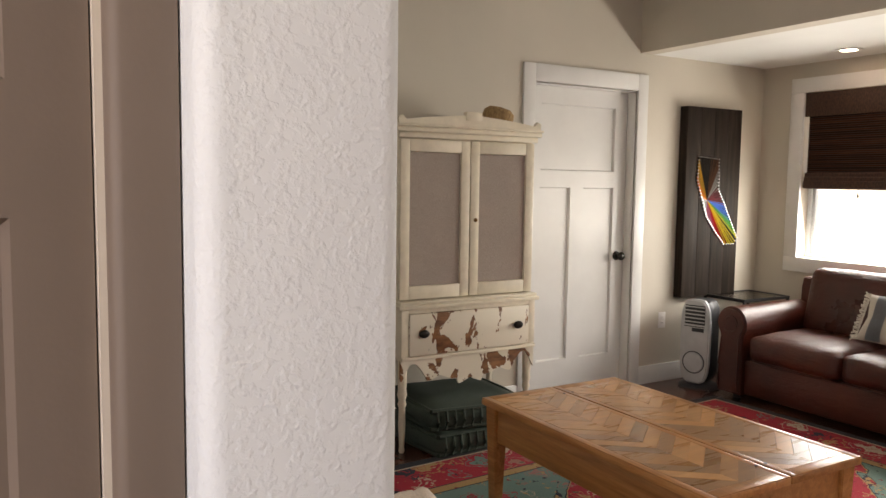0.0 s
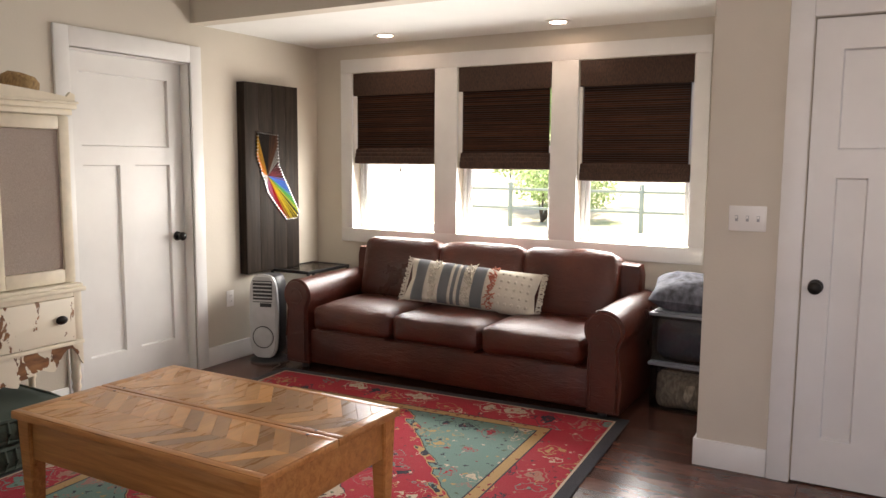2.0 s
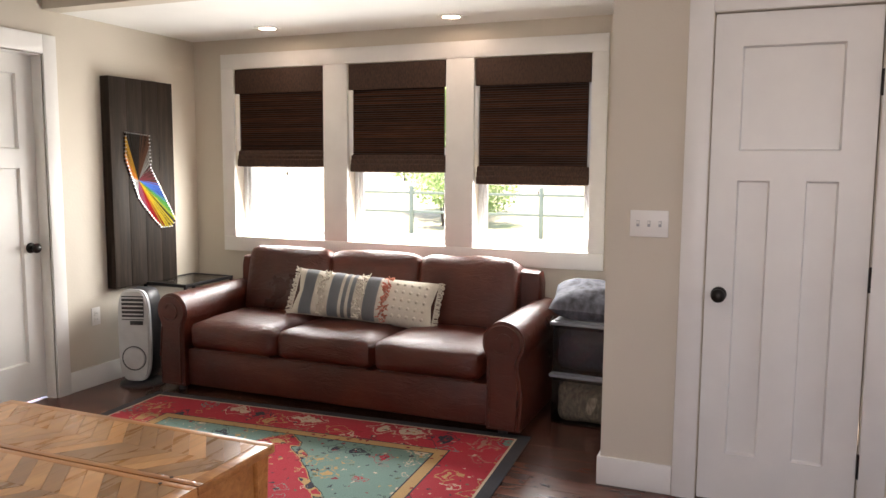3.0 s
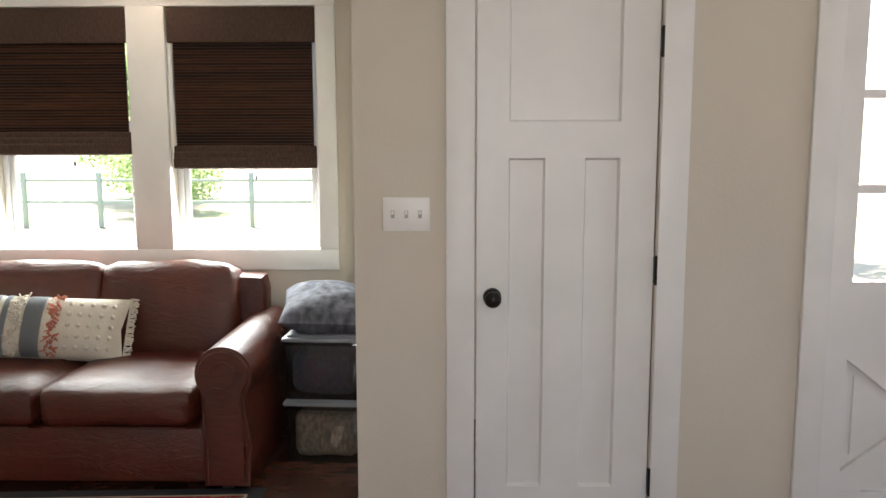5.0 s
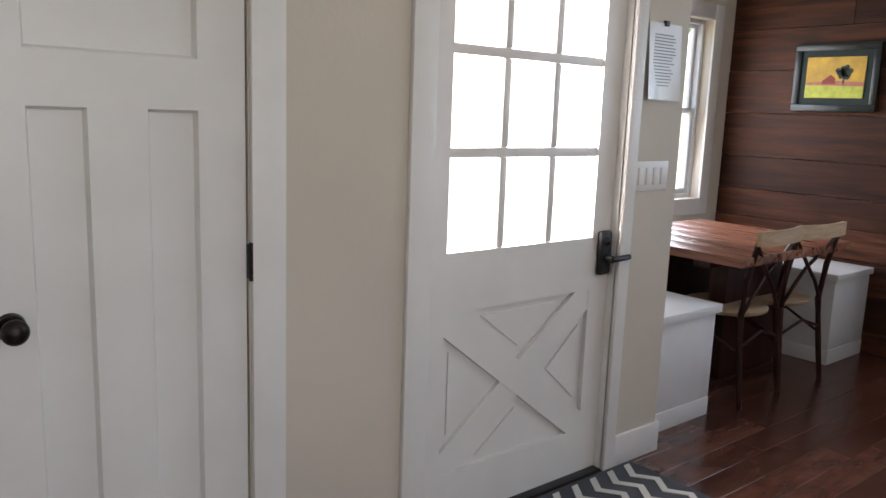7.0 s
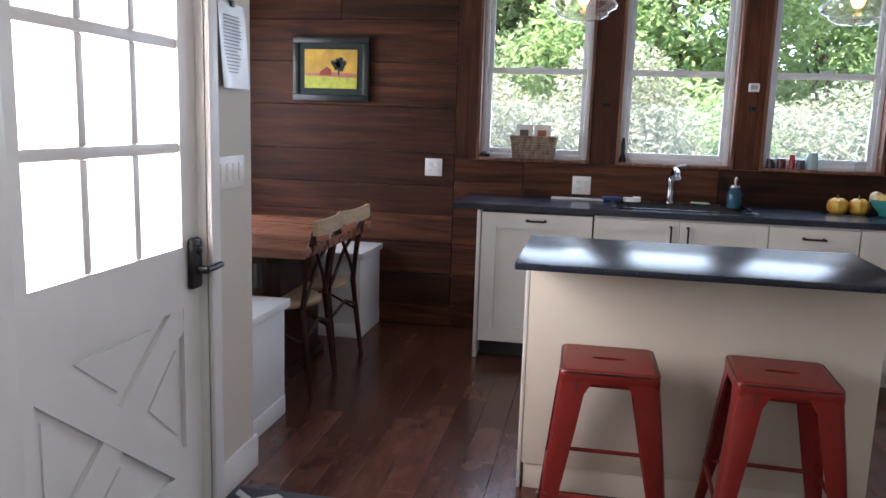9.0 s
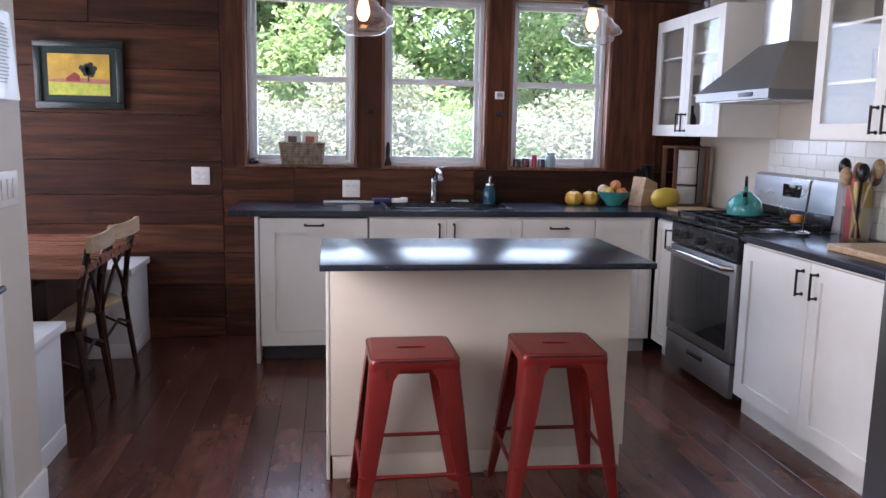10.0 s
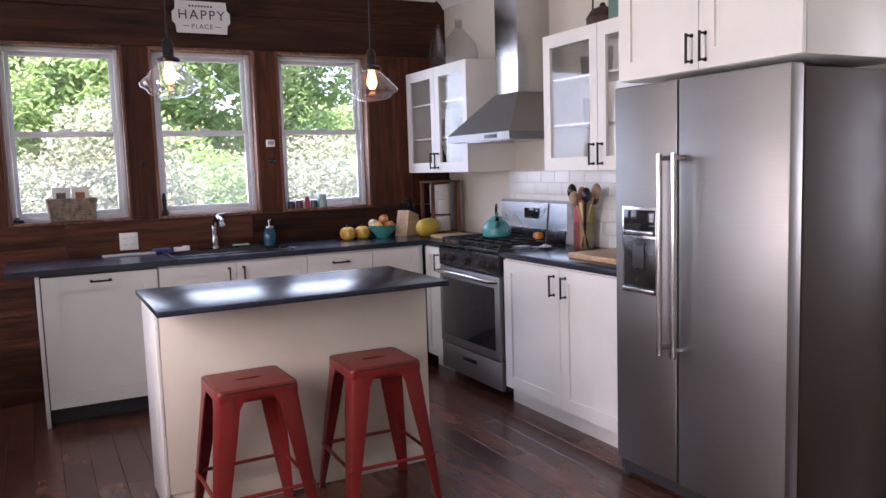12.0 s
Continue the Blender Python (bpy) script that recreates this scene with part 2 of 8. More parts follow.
def floor_wood(name, per):
    """Hand-scraped walnut flooring: blotchy stain, soft grain, satin varnish, a tone for each plank."""
    n = Nodes(name, 0.25)
    rnd = n.random() if per == "object" else n.island()
    off = n.t.nodes.new("ShaderNodeCombineXYZ")
    for k in range(3):
        n.link(n.math("MULTIPLY", rnd, 13.0 + 7 * k), off.inputs[k])
    add = n.t.nodes.new("ShaderNodeVectorMath")
    n.link(n.co, add.inputs[0])
    n.link(off.outputs[0], add.inputs[1])
    blotch = n.noise(5.0, 4.0, 0.6, n.scaled((1.6, 0.7, 1), src=add.outputs[0]), 0.4)
    grain = n.noise(3.0, 4.0, 0.6, n.scaled((16, 1.2, 1), src=add.outputs[0]), 0.5)
    col = n.ramp(blotch, ((0.3, (0.060, 0.021, 0.015)), (0.5, (0.108, 0.042, 0.028)), (0.72, (0.155, 0.065, 0.043))))
    col = n.mix(n.ramp(grain, ((0.4, 0.0), (0.7, 0.3))), col, (0.035, 0.013, 0.009))
    n.color(n.mix(1.0, col, n.ramp(rnd, ((0.0, 0.68), (1.0, 1.25))), "MULTIPLY"))
    n.rough(n.ramp(blotch, ((0.25, 0.21), (0.75, 0.27))))
    n.bump(n.noise(6.0, 2.0, 0.5, n.scaled((2.2, 0.6, 1), src=add.outputs[0])), 0.05, 0.006)
    return n.m


def pane_material(name, haze=0.0, scatter=0.0, gloss=0.035):
    """Thin window glass: clear straight through, with a Fresnel gloss; scatter: the share of a fine insect screen."""
    m = bpy.data.materials.new(name)
    m.use_nodes = True
    t = m.node_tree
    t.nodes.remove(t.nodes["Principled BSDF"])
    tr, gl, mx = t.nodes.new("ShaderNodeBsdfTransparent"), t.nodes.new("ShaderNodeBsdfGlossy"), t.nodes.new("ShaderNodeMixShader")
    lw, pw, ad = t.nodes.new("ShaderNodeLayerWeight"), t.nodes.new("ShaderNodeMath"), t.nodes.new("ShaderNodeMath")
    lw.inputs[0].default_value = 0.5
    pw.operation, pw.inputs[1].default_value = "POWER", 4.0
    ad.operation, ad.inputs[1].default_value, ad.inputs[2].default_value = "MULTIPLY_ADD", 0.75, gloss
    t.links.new(lw.outputs["Facing"], pw.inputs[0])
    t.links.new(pw.outputs[0], ad.inputs[0])
    gl.inputs["Roughness"].default_value = 0.02
    tr.inputs[0].default_value = (1 - haze, 1 - haze, 1 - haze, 1)
    t.links.new(ad.outputs[0], mx.inputs[0])
    clear = tr.outputs[0]
    if scatter:
        tl, m2 = t.nodes.new("ShaderNodeBsdfTranslucent"), t.nodes.new("ShaderNodeMixShader")
        tl.inputs[0].default_value = (0.6, 0.6, 0.58, 1)
        m2.inputs[0].default_value = scatter
        t.links.new(clear, m2.inputs[1])
        t.links.new(tl.outputs[0], m2.inputs[2])
        clear = m2.outputs[0]
    t.links.new(clear, mx.inputs[1])
    t.links.new(gl.outputs[0], mx.inputs[2])
    t.links.new(mx.outputs[0], t.nodes["Material Output"].inputs[0])
    return m


BEIGE = wall_paint("beige_wall_paint", (0.58, 0.525, 0.445))
WHITE_CEILING = wall_paint("white_ceiling_paint", (0.80, 0.80, 0.78), 60.0, 0.1)
COLUMN_PAINT = wall_paint("knockdown_wall_paint", (0.64, 0.68, 0.695), 130.0, 0.45, 0.45, 0.4)
TRIM = plain("white_trim_paint", (0.74, 0.73, 0.71), 0.38, var=0.05, scale=5.0, bump=0.03)
DOOR_PAINT = plain("white_door_paint", (0.72, 0.71, 0.69), 0.36, var=0.05, scale=4.0, bump=0.04)
CABINET_WHITE = plain("white_cabinet_lacquer", (0.74, 0.72, 0.68), 0.42, var=0.05, scale=4.0, bump=0.03)
CREAM = plain("cream_island_paint", (0.68, 0.62, 0.53), 0.48, var=0.06, scale=3.0)
VINYL = plain("white_vinyl", (0.72, 0.75, 0.78), 0.3, var=0.04, bump=0.02)
BRONZE = plain("dark_bronze", (0.018, 0.015, 0.013), 0.32, 0.6, var=0.3, scale=40.0)
BLACK_METAL = plain("black_metal", (0.02, 0.02, 0.021), 0.4, 0.5, var=0.3, scale=30.0)
FLOOR_WOOD = floor_wood("dark_walnut_plank", "object")
BARN_WOOD = wood("stained_barn_board", (0.022, 0.007, 0.004), (0.080, 0.026, 0.012), (0.160, 0.058, 0.026), 0.6, axis=0, scale=0.7, spread=0.6, bump=0.4)
BARN_WOOD.node_tree.nodes["Principled BSDF"].inputs["Specular IOR Level"].default_value = 0.22
JAMB_WOOD = wood("red_brown_jamb_wood", (0.07, 0.028, 0.015), (0.17, 0.07, 0.04), (0.32, 0.145, 0.08), 0.5, axis=2, scale=1.0, spread=0.3)
PANE = pane_material("window_glass")
SCREEN_PANE = pane_material("screened_window_glass", 0.0, 0.04)
PLASTIC_WHITE = plain("white_plate_plastic", (0.78, 0.76, 0.73), 0.35, var=0.03, bump=0.0)

def panel_frame(bm, u0, u1, z0, z1, cells, face, back, put):
    """A framed slab: the stiles and rails stand proud of recessed panels (u0, u1, z0, z1)."""
    us = sorted({u0, u1, *[c[0] for c in cells], *[c[1] for c in cells]})
    zs = sorted({z0, z1, *[c[2] for c in cells], *[c[3] for c in cells]})
    for i in range(len(us) - 1):
        for j in range(len(zs) - 1):
            cu, cz = (us[i] + us[i + 1]) / 2, (zs[j] + zs[j + 1]) / 2
            inside = any(c[0] < cu < c[1] and c[2] < cz < c[3] for c in cells)
            d = 0.017 if inside else 0.0
            put(bm, us[i], us[i + 1], zs[j], zs[j + 1], face, back, d)
    # sloped moulding round each panel
    for a, b, za, zb in cells:
        rings = []
        for inset, depth in ((0.0, 0.001), (0.007, 0.0167)):
            corners = [(a + inset, za + inset), (b - inset, za + inset), (b - inset, zb - inset), (a + inset, zb - inset)]
            rings.append([bm.verts.new((face + depth, u, z) if put is slab_x else (u, face + depth, z)) for u, z in corners])
        for k in range(4):
            q = [rings[0][k], rings[0][(k + 1) % 4], rings[1][(k + 1) % 4], rings[1][k]]
            bm.faces.new(q if put is slab_y else q[::-1])


def slab_x(bm, u0, u1, z0, z1, face, back, d):
    box(bm, face + d, back, u0, u1, z0, z1)


def slab_y(bm, u0, u1, z0, z1, face, back, d):
    box(bm, u0, u1, face + d, back, z0, z1)


# ---- setting ----
CEIL = 2.74
SOFFIT = 2.305
N_Y, S_Y, E_X, C_X, W_X, NOOK_X = 4.345, -4.12, 5.235, 3.94, 0.33, 5.17
PIER_Y, END_Y = 1.055, -1.80
S_HOLES = [(1.005, 1.705, 1.125, 2.265), (1.855, 2.56, 1.125, 2.265), (2.72, 3.445, 1.125, 2.265)]
E_HOLES = [(1.40, 2.145, 0.895, 2.095), (2.335, 3.055, 0.895, 2.095), (3.242, 3.984, 0.895, 2.095)]

bm = boxes((-1.42, 5.5, -4.4, 4.6, -0.12, -0.012))
structure("floor", bm, FLOOR_WOOD, "dark walnut plank floor with a satin finish", "floor")

structure("ceiling", boxes((-1.42, C_X + 0.06, -4.4, 4.5, CEIL, CEIL + 0.1)), WHITE_CEILING, "smooth white painted ceiling", "ceiling")
structure("ceiling_alcove", boxes((C_X + 0.12, E_X + 0.18, PIER_Y - 0.12, N_Y + 0.14, SOFFIT, SOFFIT + 0.06)), WHITE_CEILING, "low white ceiling of the window alcove", "ceiling")
structure("ceiling_nook", boxes((C_X + 0.06, NOOK_X + 0.16, S_Y - 0.2, END_Y + 0.14, CEIL, CEIL + 0.1)), WHITE_CEILING, "white ceiling of the dining nook", "ceiling")
structure("wall_header", boxes((C_X, C_X + 0.12, PIER_Y, N_Y, SOFFIT, CEIL)), BEIGE, "beige painted header over the window alcove", "wall")

structure("wall_north", wall_mesh("y", N_Y, N_Y + 0.14, -1.3, E_X + 0.18, 0, CEIL, [(3.05, 3.913, 0, 2.045)]), BEIGE, "beige painted wall with a white door", "wall")
structure("wall_east_alcove", wall_mesh("x", E_X, E_X + 0.18, PIER_Y - 0.12, N_Y, 0, SOFFIT, E_HOLES), BEIGE, "beige painted wall with three windows", "wall")
structure("wall_alcove_south", boxes((C_X + 0.12, E_X, PIER_Y - 0.12, PIER_Y, 0, SOFFIT)), BEIGE, "beige painted side wall of the alcove", "wall")
structure("wall_closet", wall_mesh("x", C_X, C_X + 0.12, END_Y, PIER_Y, 0, CEIL, [(0.035, 0.645, 0, 2.04), (-1.455, -0.555, 0, 2.045)]), BEIGE, "beige painted wall with a closet door and a glazed door", "wall")
structure("wall_nook_north", boxes((C_X + 0.12, NOOK_X + 0.16, END_Y, END_Y + 0.14, 0, CEIL)), BEIGE, "beige painted wall of the dining nook", "wall")
structure("wall_nook_east", wall_mesh("x", NOOK_X, NOOK_X + 0.16, S_Y - 0.2, END_Y, 0, CEIL, [(-3.87, -2.5, 0.86, 2.05)]), BEIGE, "beige painted wall with a wide window", "wall")
structure("wall_south", wall_mesh("y", S_Y - 0.19, S_Y - 0.025, -1.3, NOOK_X, 0, CEIL, S_HOLES), BEIGE, "outer wall behind the wooden boards", "wall")
structure("wall_west_kitchen", boxes((W_X - 0.13, W_X, S_Y - 0.025, -0.33, 0, CEIL)), BEIGE, "beige painted kitchen wall", "wall")
structure("wall_fridge_return", boxes((-1.3, W_X - 0.13, -0.46, -0.33, 0, CEIL)), BEIGE, "beige painted hall wall", "wall")
# unseen opening, added to let the fill light in from the west
structure("wall_hall_west", wall_mesh("x", -1.42, -1.3, -4.3, N_Y + 0.14, 0, CEIL, [(-0.3, 0.75, 0.9, 2.1)]), BEIGE, "beige painted hall wall with an unseen opening for added light", "wall")

# partition beside which the walk begins, with rounded corners
bm = bmesh.new()
r, pts = 0.022, []
for cx, cy, a0 in ((0.389 - r, 1.026 + r, 270), (0.389 - r, N_Y - 0.001 - 0.0, 0), (0.205 + r, N_Y - 0.001, 90), (0.205 + r, 1.026 + r, 180)):
    if cy > 4:
        pts.append((0.389, N_Y) if cx > 0.3 else (0.205, N_Y))
    else:
        pts += [(cx + r * math.cos(radians(a0 + k * 15)), cy + r * math.sin(radians(a0 + k * 15))) for k in range(7)]
prism(bm, pts, 0, CEIL)
structure("wall_partition", bm, COLUMN_PAINT, "rounded wall end with a coarse plaster texture", "wall", flat=False)

# hall wall with a cased doorway, closed by a door
HALL_Y = 1.10
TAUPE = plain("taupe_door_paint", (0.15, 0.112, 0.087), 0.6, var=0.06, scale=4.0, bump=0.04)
structure("wall_hall_north", wall_mesh("y", HALL_Y, HALL_Y + 0.12, -1.3, 0.205, 0, CEIL, [(-0.68, 0.1395, 0, 2.045)]), BEIGE, "beige painted hall wall with a doorway", "wall")
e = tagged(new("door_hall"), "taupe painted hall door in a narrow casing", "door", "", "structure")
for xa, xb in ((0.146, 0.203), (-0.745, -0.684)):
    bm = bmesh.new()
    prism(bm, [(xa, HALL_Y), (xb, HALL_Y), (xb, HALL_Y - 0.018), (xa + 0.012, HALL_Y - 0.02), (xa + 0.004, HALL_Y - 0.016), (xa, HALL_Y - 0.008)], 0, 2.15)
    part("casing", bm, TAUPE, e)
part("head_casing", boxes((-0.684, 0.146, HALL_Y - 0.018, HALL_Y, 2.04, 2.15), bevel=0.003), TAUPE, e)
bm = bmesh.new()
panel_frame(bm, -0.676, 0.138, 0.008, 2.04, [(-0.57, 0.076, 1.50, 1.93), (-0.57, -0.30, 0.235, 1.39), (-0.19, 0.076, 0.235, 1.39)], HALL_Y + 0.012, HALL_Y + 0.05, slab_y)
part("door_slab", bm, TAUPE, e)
bm = bmesh.new()
rod(bm, (-0.62, HALL_Y + 0.012, 0.92), (-0.62, HALL_Y - 0.03, 0.92), 0.012, 0.012, 14)
bmesh.ops.create_uvsphere(bm, u_segments=18, v_segments=10, radius=0.028, matrix=Matrix.Translation((-0.62, HALL_Y - 0.04, 0.92)))
part("door_knob", bm, BRONZE, e, "dark bronze door knob")


def trim(name, label, *rows, bevel=0.003, mat=None):
    return structure(name, boxes(*rows, bevel=bevel), mat or TRIM, label, "trim", flat=False)


B, H = 0.014, 0.13
trim("baseboard_north", "white painted baseboard", (0.389, 2.953, N_Y - B, N_Y, 0, H), (4.008, E_X, N_Y - B, N_Y, 0, H))
trim("baseboard_alcove", "white painted baseboard", (E_X - B, E_X, PIER_Y, N_Y - B, 0, H), (C_X + 0.12, E_X - B, PIER_Y, PIER_Y + B, 0, H))
trim("baseboard_closet", "white painted baseboard", (C_X - B, C_X, 0.745, PIER_Y + B, 0, H), (C_X, C_X + 0.12, PIER_Y, PIER_Y + B, 0, H), (C_X - B, C_X, -0.46, -0.065, 0, H), (C_X - B, C_X, END_Y - B, -1.522, 0, H), (C_X, C_X + 0.06, END_Y - B, END_Y, 0, H))
trim("baseboard_partition", "white painted baseboard", (0.389, 0.389 + B, 1.03, N_Y - B, 0, H))

bm = bmesh.new()
prism(bm, [(W_X, CEIL), (W_X, CEIL - 0.10), (W_X + 0.015, CEIL - 0.10), (W_X + 0.03, CEIL - 0.07), (W_X + 0.075, CEIL - 0.03), (W_X + 0.085, CEIL)], S_Y, -0.33, "y")
structure("crown_moulding_kitchen", bm, TRIM, "white crown moulding", "trim", flat=False)
bm = bmesh.new()
prism(bm, [(N_Y, CEIL), (N_Y, CEIL - 0.08), (N_Y - 0.02, CEIL - 0.08), (N_Y - 0.06, CEIL - 0.03), (N_Y - 0.07, CEIL)], 0.389, C_X, "x")
structure("crown_moulding_north", bm, TRIM, "white crown moulding", "trim", flat=False)
bm = bmesh.new()
prism(bm, [(S_Y, CEIL), (S_Y, CEIL - 0.05), (S_Y + 0.02, CEIL - 0.05), (S_Y + 0.05, CEIL - 0.02), (S_Y + 0.06, CEIL)], W_X + 0.085, NOOK_X, "x")
structure("crown_moulding_south", bm, TRIM, "narrow white crown moulding", "trim", flat=False)

# ---- doors ----


def knob(parent, at, out, mat=None):
    """A round door knob on a rose; out: the way it stands off."""
    at, out = Vector(at), Vector(out)
    bm = bmesh.new()
    rod(bm, at, at + out * 0.012, 0.032, 0.029, 24)
    rod(bm, at + out * 0.012, at + out * 0.035, 0.012, 0.012, 16)
    m = Matrix.Translation(at + out * 0.05) @ out.to_track_quat("Z", "Y").to_matrix().to_4x4() @ Matrix.Diagonal((1, 1, 0.72, 1))
    bmesh.ops.create_uvsphere(bm, u_segments=20, v_segments=12, radius=0.029, matrix=m)
    return part("door_knob", bm, mat or BRONZE, parent, "dark bronze door knob")


# door in the north wall
d1 = tagged(new("door_1"), "white three-panel interior door, closed", "door", "", "structure")
bm = bmesh.new()
cells = [(3.165, 3.80, 1.50, 1.93), (3.165, 3.42, 0.235, 1.39), (3.53, 3.80, 0.235, 1.39)]
panel_frame(bm, 3.055, 3.908, 0.008, 2.04, cells, N_Y + 0.075, N_Y + 0.11, slab_y)
part("door_slab", bm, DOOR_PAINT, d1)
part("jamb", boxes((3.05 - 0.02, 3.0525, N_Y, N_Y + 0.13, 0, 2.045), (3.9105, 3.93, N_Y, N_Y + 0.13, 0, 2.045), (3.05, 3.913, N_Y, N_Y + 0.13, 2.042, 2.06)), TRIM, d1)
part("casing", boxes((2.953, 3.046, N_Y - 0.018, N_Y, 0, 2.16), (3.917, 4.008, N_Y - 0.018, N_Y, 0, 2.16), (3.046, 3.917, N_Y - 0.018, N_Y, 2.05, 2.16), bevel=0.003), TRIM, d1)
knob(d1, (3.845, N_Y + 0.075, 0.92), (0, -1, 0))

# closet door
d2 = tagged(new("door_2"), "narrow white three-panel closet door, closed", "door", "", "structure")
bm = bmesh.new()
cells = [(0.16, 0.533, 1.488, 1.905), (0.16, 0.279, 0.215, 1.368), (0.41, 0.533, 0.215, 1.368)]
panel_frame(bm, 0.04, 0.640, 0.008, 2.035, cells, C_X + 0.004, C_X + 0.04, slab_x)
part("door_slab", bm, DOOR_PAINT, d2)
part("jamb", boxes((C_X + 0.045, C_X + 0.12, 0.0, 0.034, 0, 2.04), (C_X + 0.045, C_X + 0.12, 0.646, 0.66, 0, 2.04), (C_X + 0.045, C_X + 0.12, 0.0, 0.66, 2.041, 2.06)), TRIM, d2)
part("casing", boxes((C_X - 0.018, C_X, 0.648, 0.743, 0, 2.135), (C_X - 0.018, C_X, -0.063, 0.032, 0, 2.135), (C_X - 0.018, C_X, 0.032, 0.648, 2.042, 2.135), bevel=0.003), TRIM, d2)
knob(d2, (C_X + 0.004, 0.585, 0.895), (-1, 0, 0))
for z in (0.24, 0.99, 1.745):
    bm = boxes((C_X - 0.012, C_X + 0.01, 0.026, 0.040, z - 0.045, z + 0.045), bevel=0.002)
    rod(bm, (C_X - 0.012, 0.034, z - 0.05), (C_X - 0.012, 0.034, z + 0.05), 0.006)
    part("hinge", bm, BRONZE, d2, "dark bronze hinge")

# glazed farmhouse door
d3 = tagged(new("door_3"), "white farmhouse door with nine lights over a crossbuck panel, closed", "door", "", "structure")
F0, F1 = C_X + 0.03, C_X + 0.075
GY0, GY1, GZ0, GZ1 = -1.348, -0.648, 0.945, 1.895
bm = bmesh.new()
box(bm, F0, F1, -1.452, GY0, 0.012, 2.04)
box(bm, F0, F1, GY1, -0.558, 0.012, 2.04)
box(bm, F0, F1, GY0, GY1, GZ1, 2.04)
box(bm, F0, F1, GY0, GY1, 0.745, GZ0)
box(bm, F0, F1, GY0, GY1, 0.012, 0.19)
box(bm, F0 + 0.018, F1, GY0, GY1, 0.19, 0.745)
part("door_slab", bm, DOOR_PAINT, d3)


# two crossing boards, each clipped to the panel by its own outline
def diagonal(bm, rise):
    w = 0.075
    a0, a1 = GY0, GY1
    z0, z1 = 0.19, 0.745
    if rise:
        pts = [(a0, z0), (a0 + w, z0), (a1, z1 - w), (a1, z1), (a1 - w, z1), (a0, z0 + w)]
    else:
        pts = [(a1, z0), (a1, z0 + w), (a0 + w, z1), (a0, z1), (a0, z1 - w), (a1 - w, z0)]
    prism(bm, pts, F0 + (0.0 if rise else 0.0015), F0 + 0.017, "x")


for rise in (True, False):
    bm = bmesh.new()
    diagonal(bm, rise)
    part("cross_board", bm, DOOR_PAINT, d3)
# raised fields between the boards
cy, cz = (GY0 + GY1) / 2, (0.19 + 0.745) / 2
for tri in (((GY0 + 0.14, 0.725), (GY1 - 0.14, 0.725), (cy, cz + 0.10)), ((GY0 + 0.14, 0.21), (GY1 - 0.14, 0.21), (cy, cz - 0.10)), ((GY0 + 0.025, 0.30), (GY0 + 0.025, 0.635), (cy - 0.135, cz)), ((GY1 - 0.025, 0.30), (GY1 - 0.025, 0.635), (cy + 0.135, cz))):
    bm = bmesh.new()
    c = Vector((sum(p[0] for p in tri) / 3, sum(p[1] for p in tri) / 3))
    prism(bm, [tuple(c + (Vector(p) - c) * 0.86) for p in tri], F0 + 0.011, F0 + 0.018, "x")
    part("raised_panel", bm, DOOR_PAINT, d3)
ph, pw = (GZ1 - GZ0) / 3, (GY1 - GY0) / 3
for k in (1, 2):
    bm = boxes((F0 + 0.004, F1 - 0.004, GY0, GY1, GZ0 + k * ph - 0.017, GZ0 + k * ph + 0.017), bevel=0.005)
    part("glazing_bar", bm, DOOR_PAINT, d3)
    for j in range(3):
        part("glazing_bar", boxes((F0 + 0.004, F1 - 0.004, GY0 + k * pw - 0.016, GY0 + k * pw + 0.016, GZ0 + j * ph + 0.017 * (j > 0), GZ0 + (j + 1) * ph - 0.017 * (j < 2)), bevel=0.005), DOOR_PAINT, d3)
for j in range(3):
    for k in range(3):
        ob = part("pane", boxes((F0 + 0.02, F0 + 0.024, GY0 + k * pw + 0.004, GY0 + (k + 1) * pw - 0.004, GZ0 + j * ph + 0.004, GZ0 + (j + 1) * ph - 0.004)), PANE, d3)
        ob.visible_shadow = False
part("jamb", boxes((C_X, C_X + 0.12, -0.5575, -0.54, 0, 2.045), (C_X, C_X + 0.12, -1.47, -1.4525, 0, 2.045), (C_X, C_X + 0.12, -1.47, -0.54, 2.0425, 2.06)), TRIM, d3)
part("casing", boxes((C_X - 0.018, C_X, -0.552, -0.462, 0, 2.15), (C_X - 0.018, C_X, -1.52, -1.458, 0, 2.15), (C_X - 0.018, C_X, -1.458, -0.552, 2.048, 2.15), bevel=0.003), TRIM, d3)
part("threshold", boxes((C_X - 0.01, C_X + 0.12, -1.45, -0.56, 0, 0.012), bevel=0.003), BLACK_METAL, d3, "dark metal threshold")
for z in (0.24, 1.74):
    bm = boxes((C_X + 0.012, C_X + 0.033, -0.566, -0.556, z - 0.05, z + 0.05), bevel=0.002)
    part("hinge", bm, plain("brushed_hinge", (0.32, 0.31, 0.30), 0.35, 0.9), d3, "small steel hinge")
lock = part("keypad_lock", boxes((F0 - 0.026, F0, -1.438, -1.372, 0.80, 0.97), bevel=0.02), BLACK_METAL, d3, "black keypad lock with a lever")
bm = bmesh.new()
rod(bm, (F0 - 0.026, -1.405, 0.865), (F0 - 0.06, -1.405, 0.865), 0.014)
path_rod(bm, [(F0 - 0.055, -1.405, 0.865), (F0 - 0.06, -1.44, 0.866), (F0 - 0.058, -1.50, 0.868)], 0.011)
part("lever", bm, BLACK_METAL, lock)
bm = bmesh.new()
bmesh.ops.create_uvsphere(bm, u_segments=16, v_segments=8, radius=0.018, matrix=Matrix.Translation((F0 - 0.02, -1.405, 0.93)))
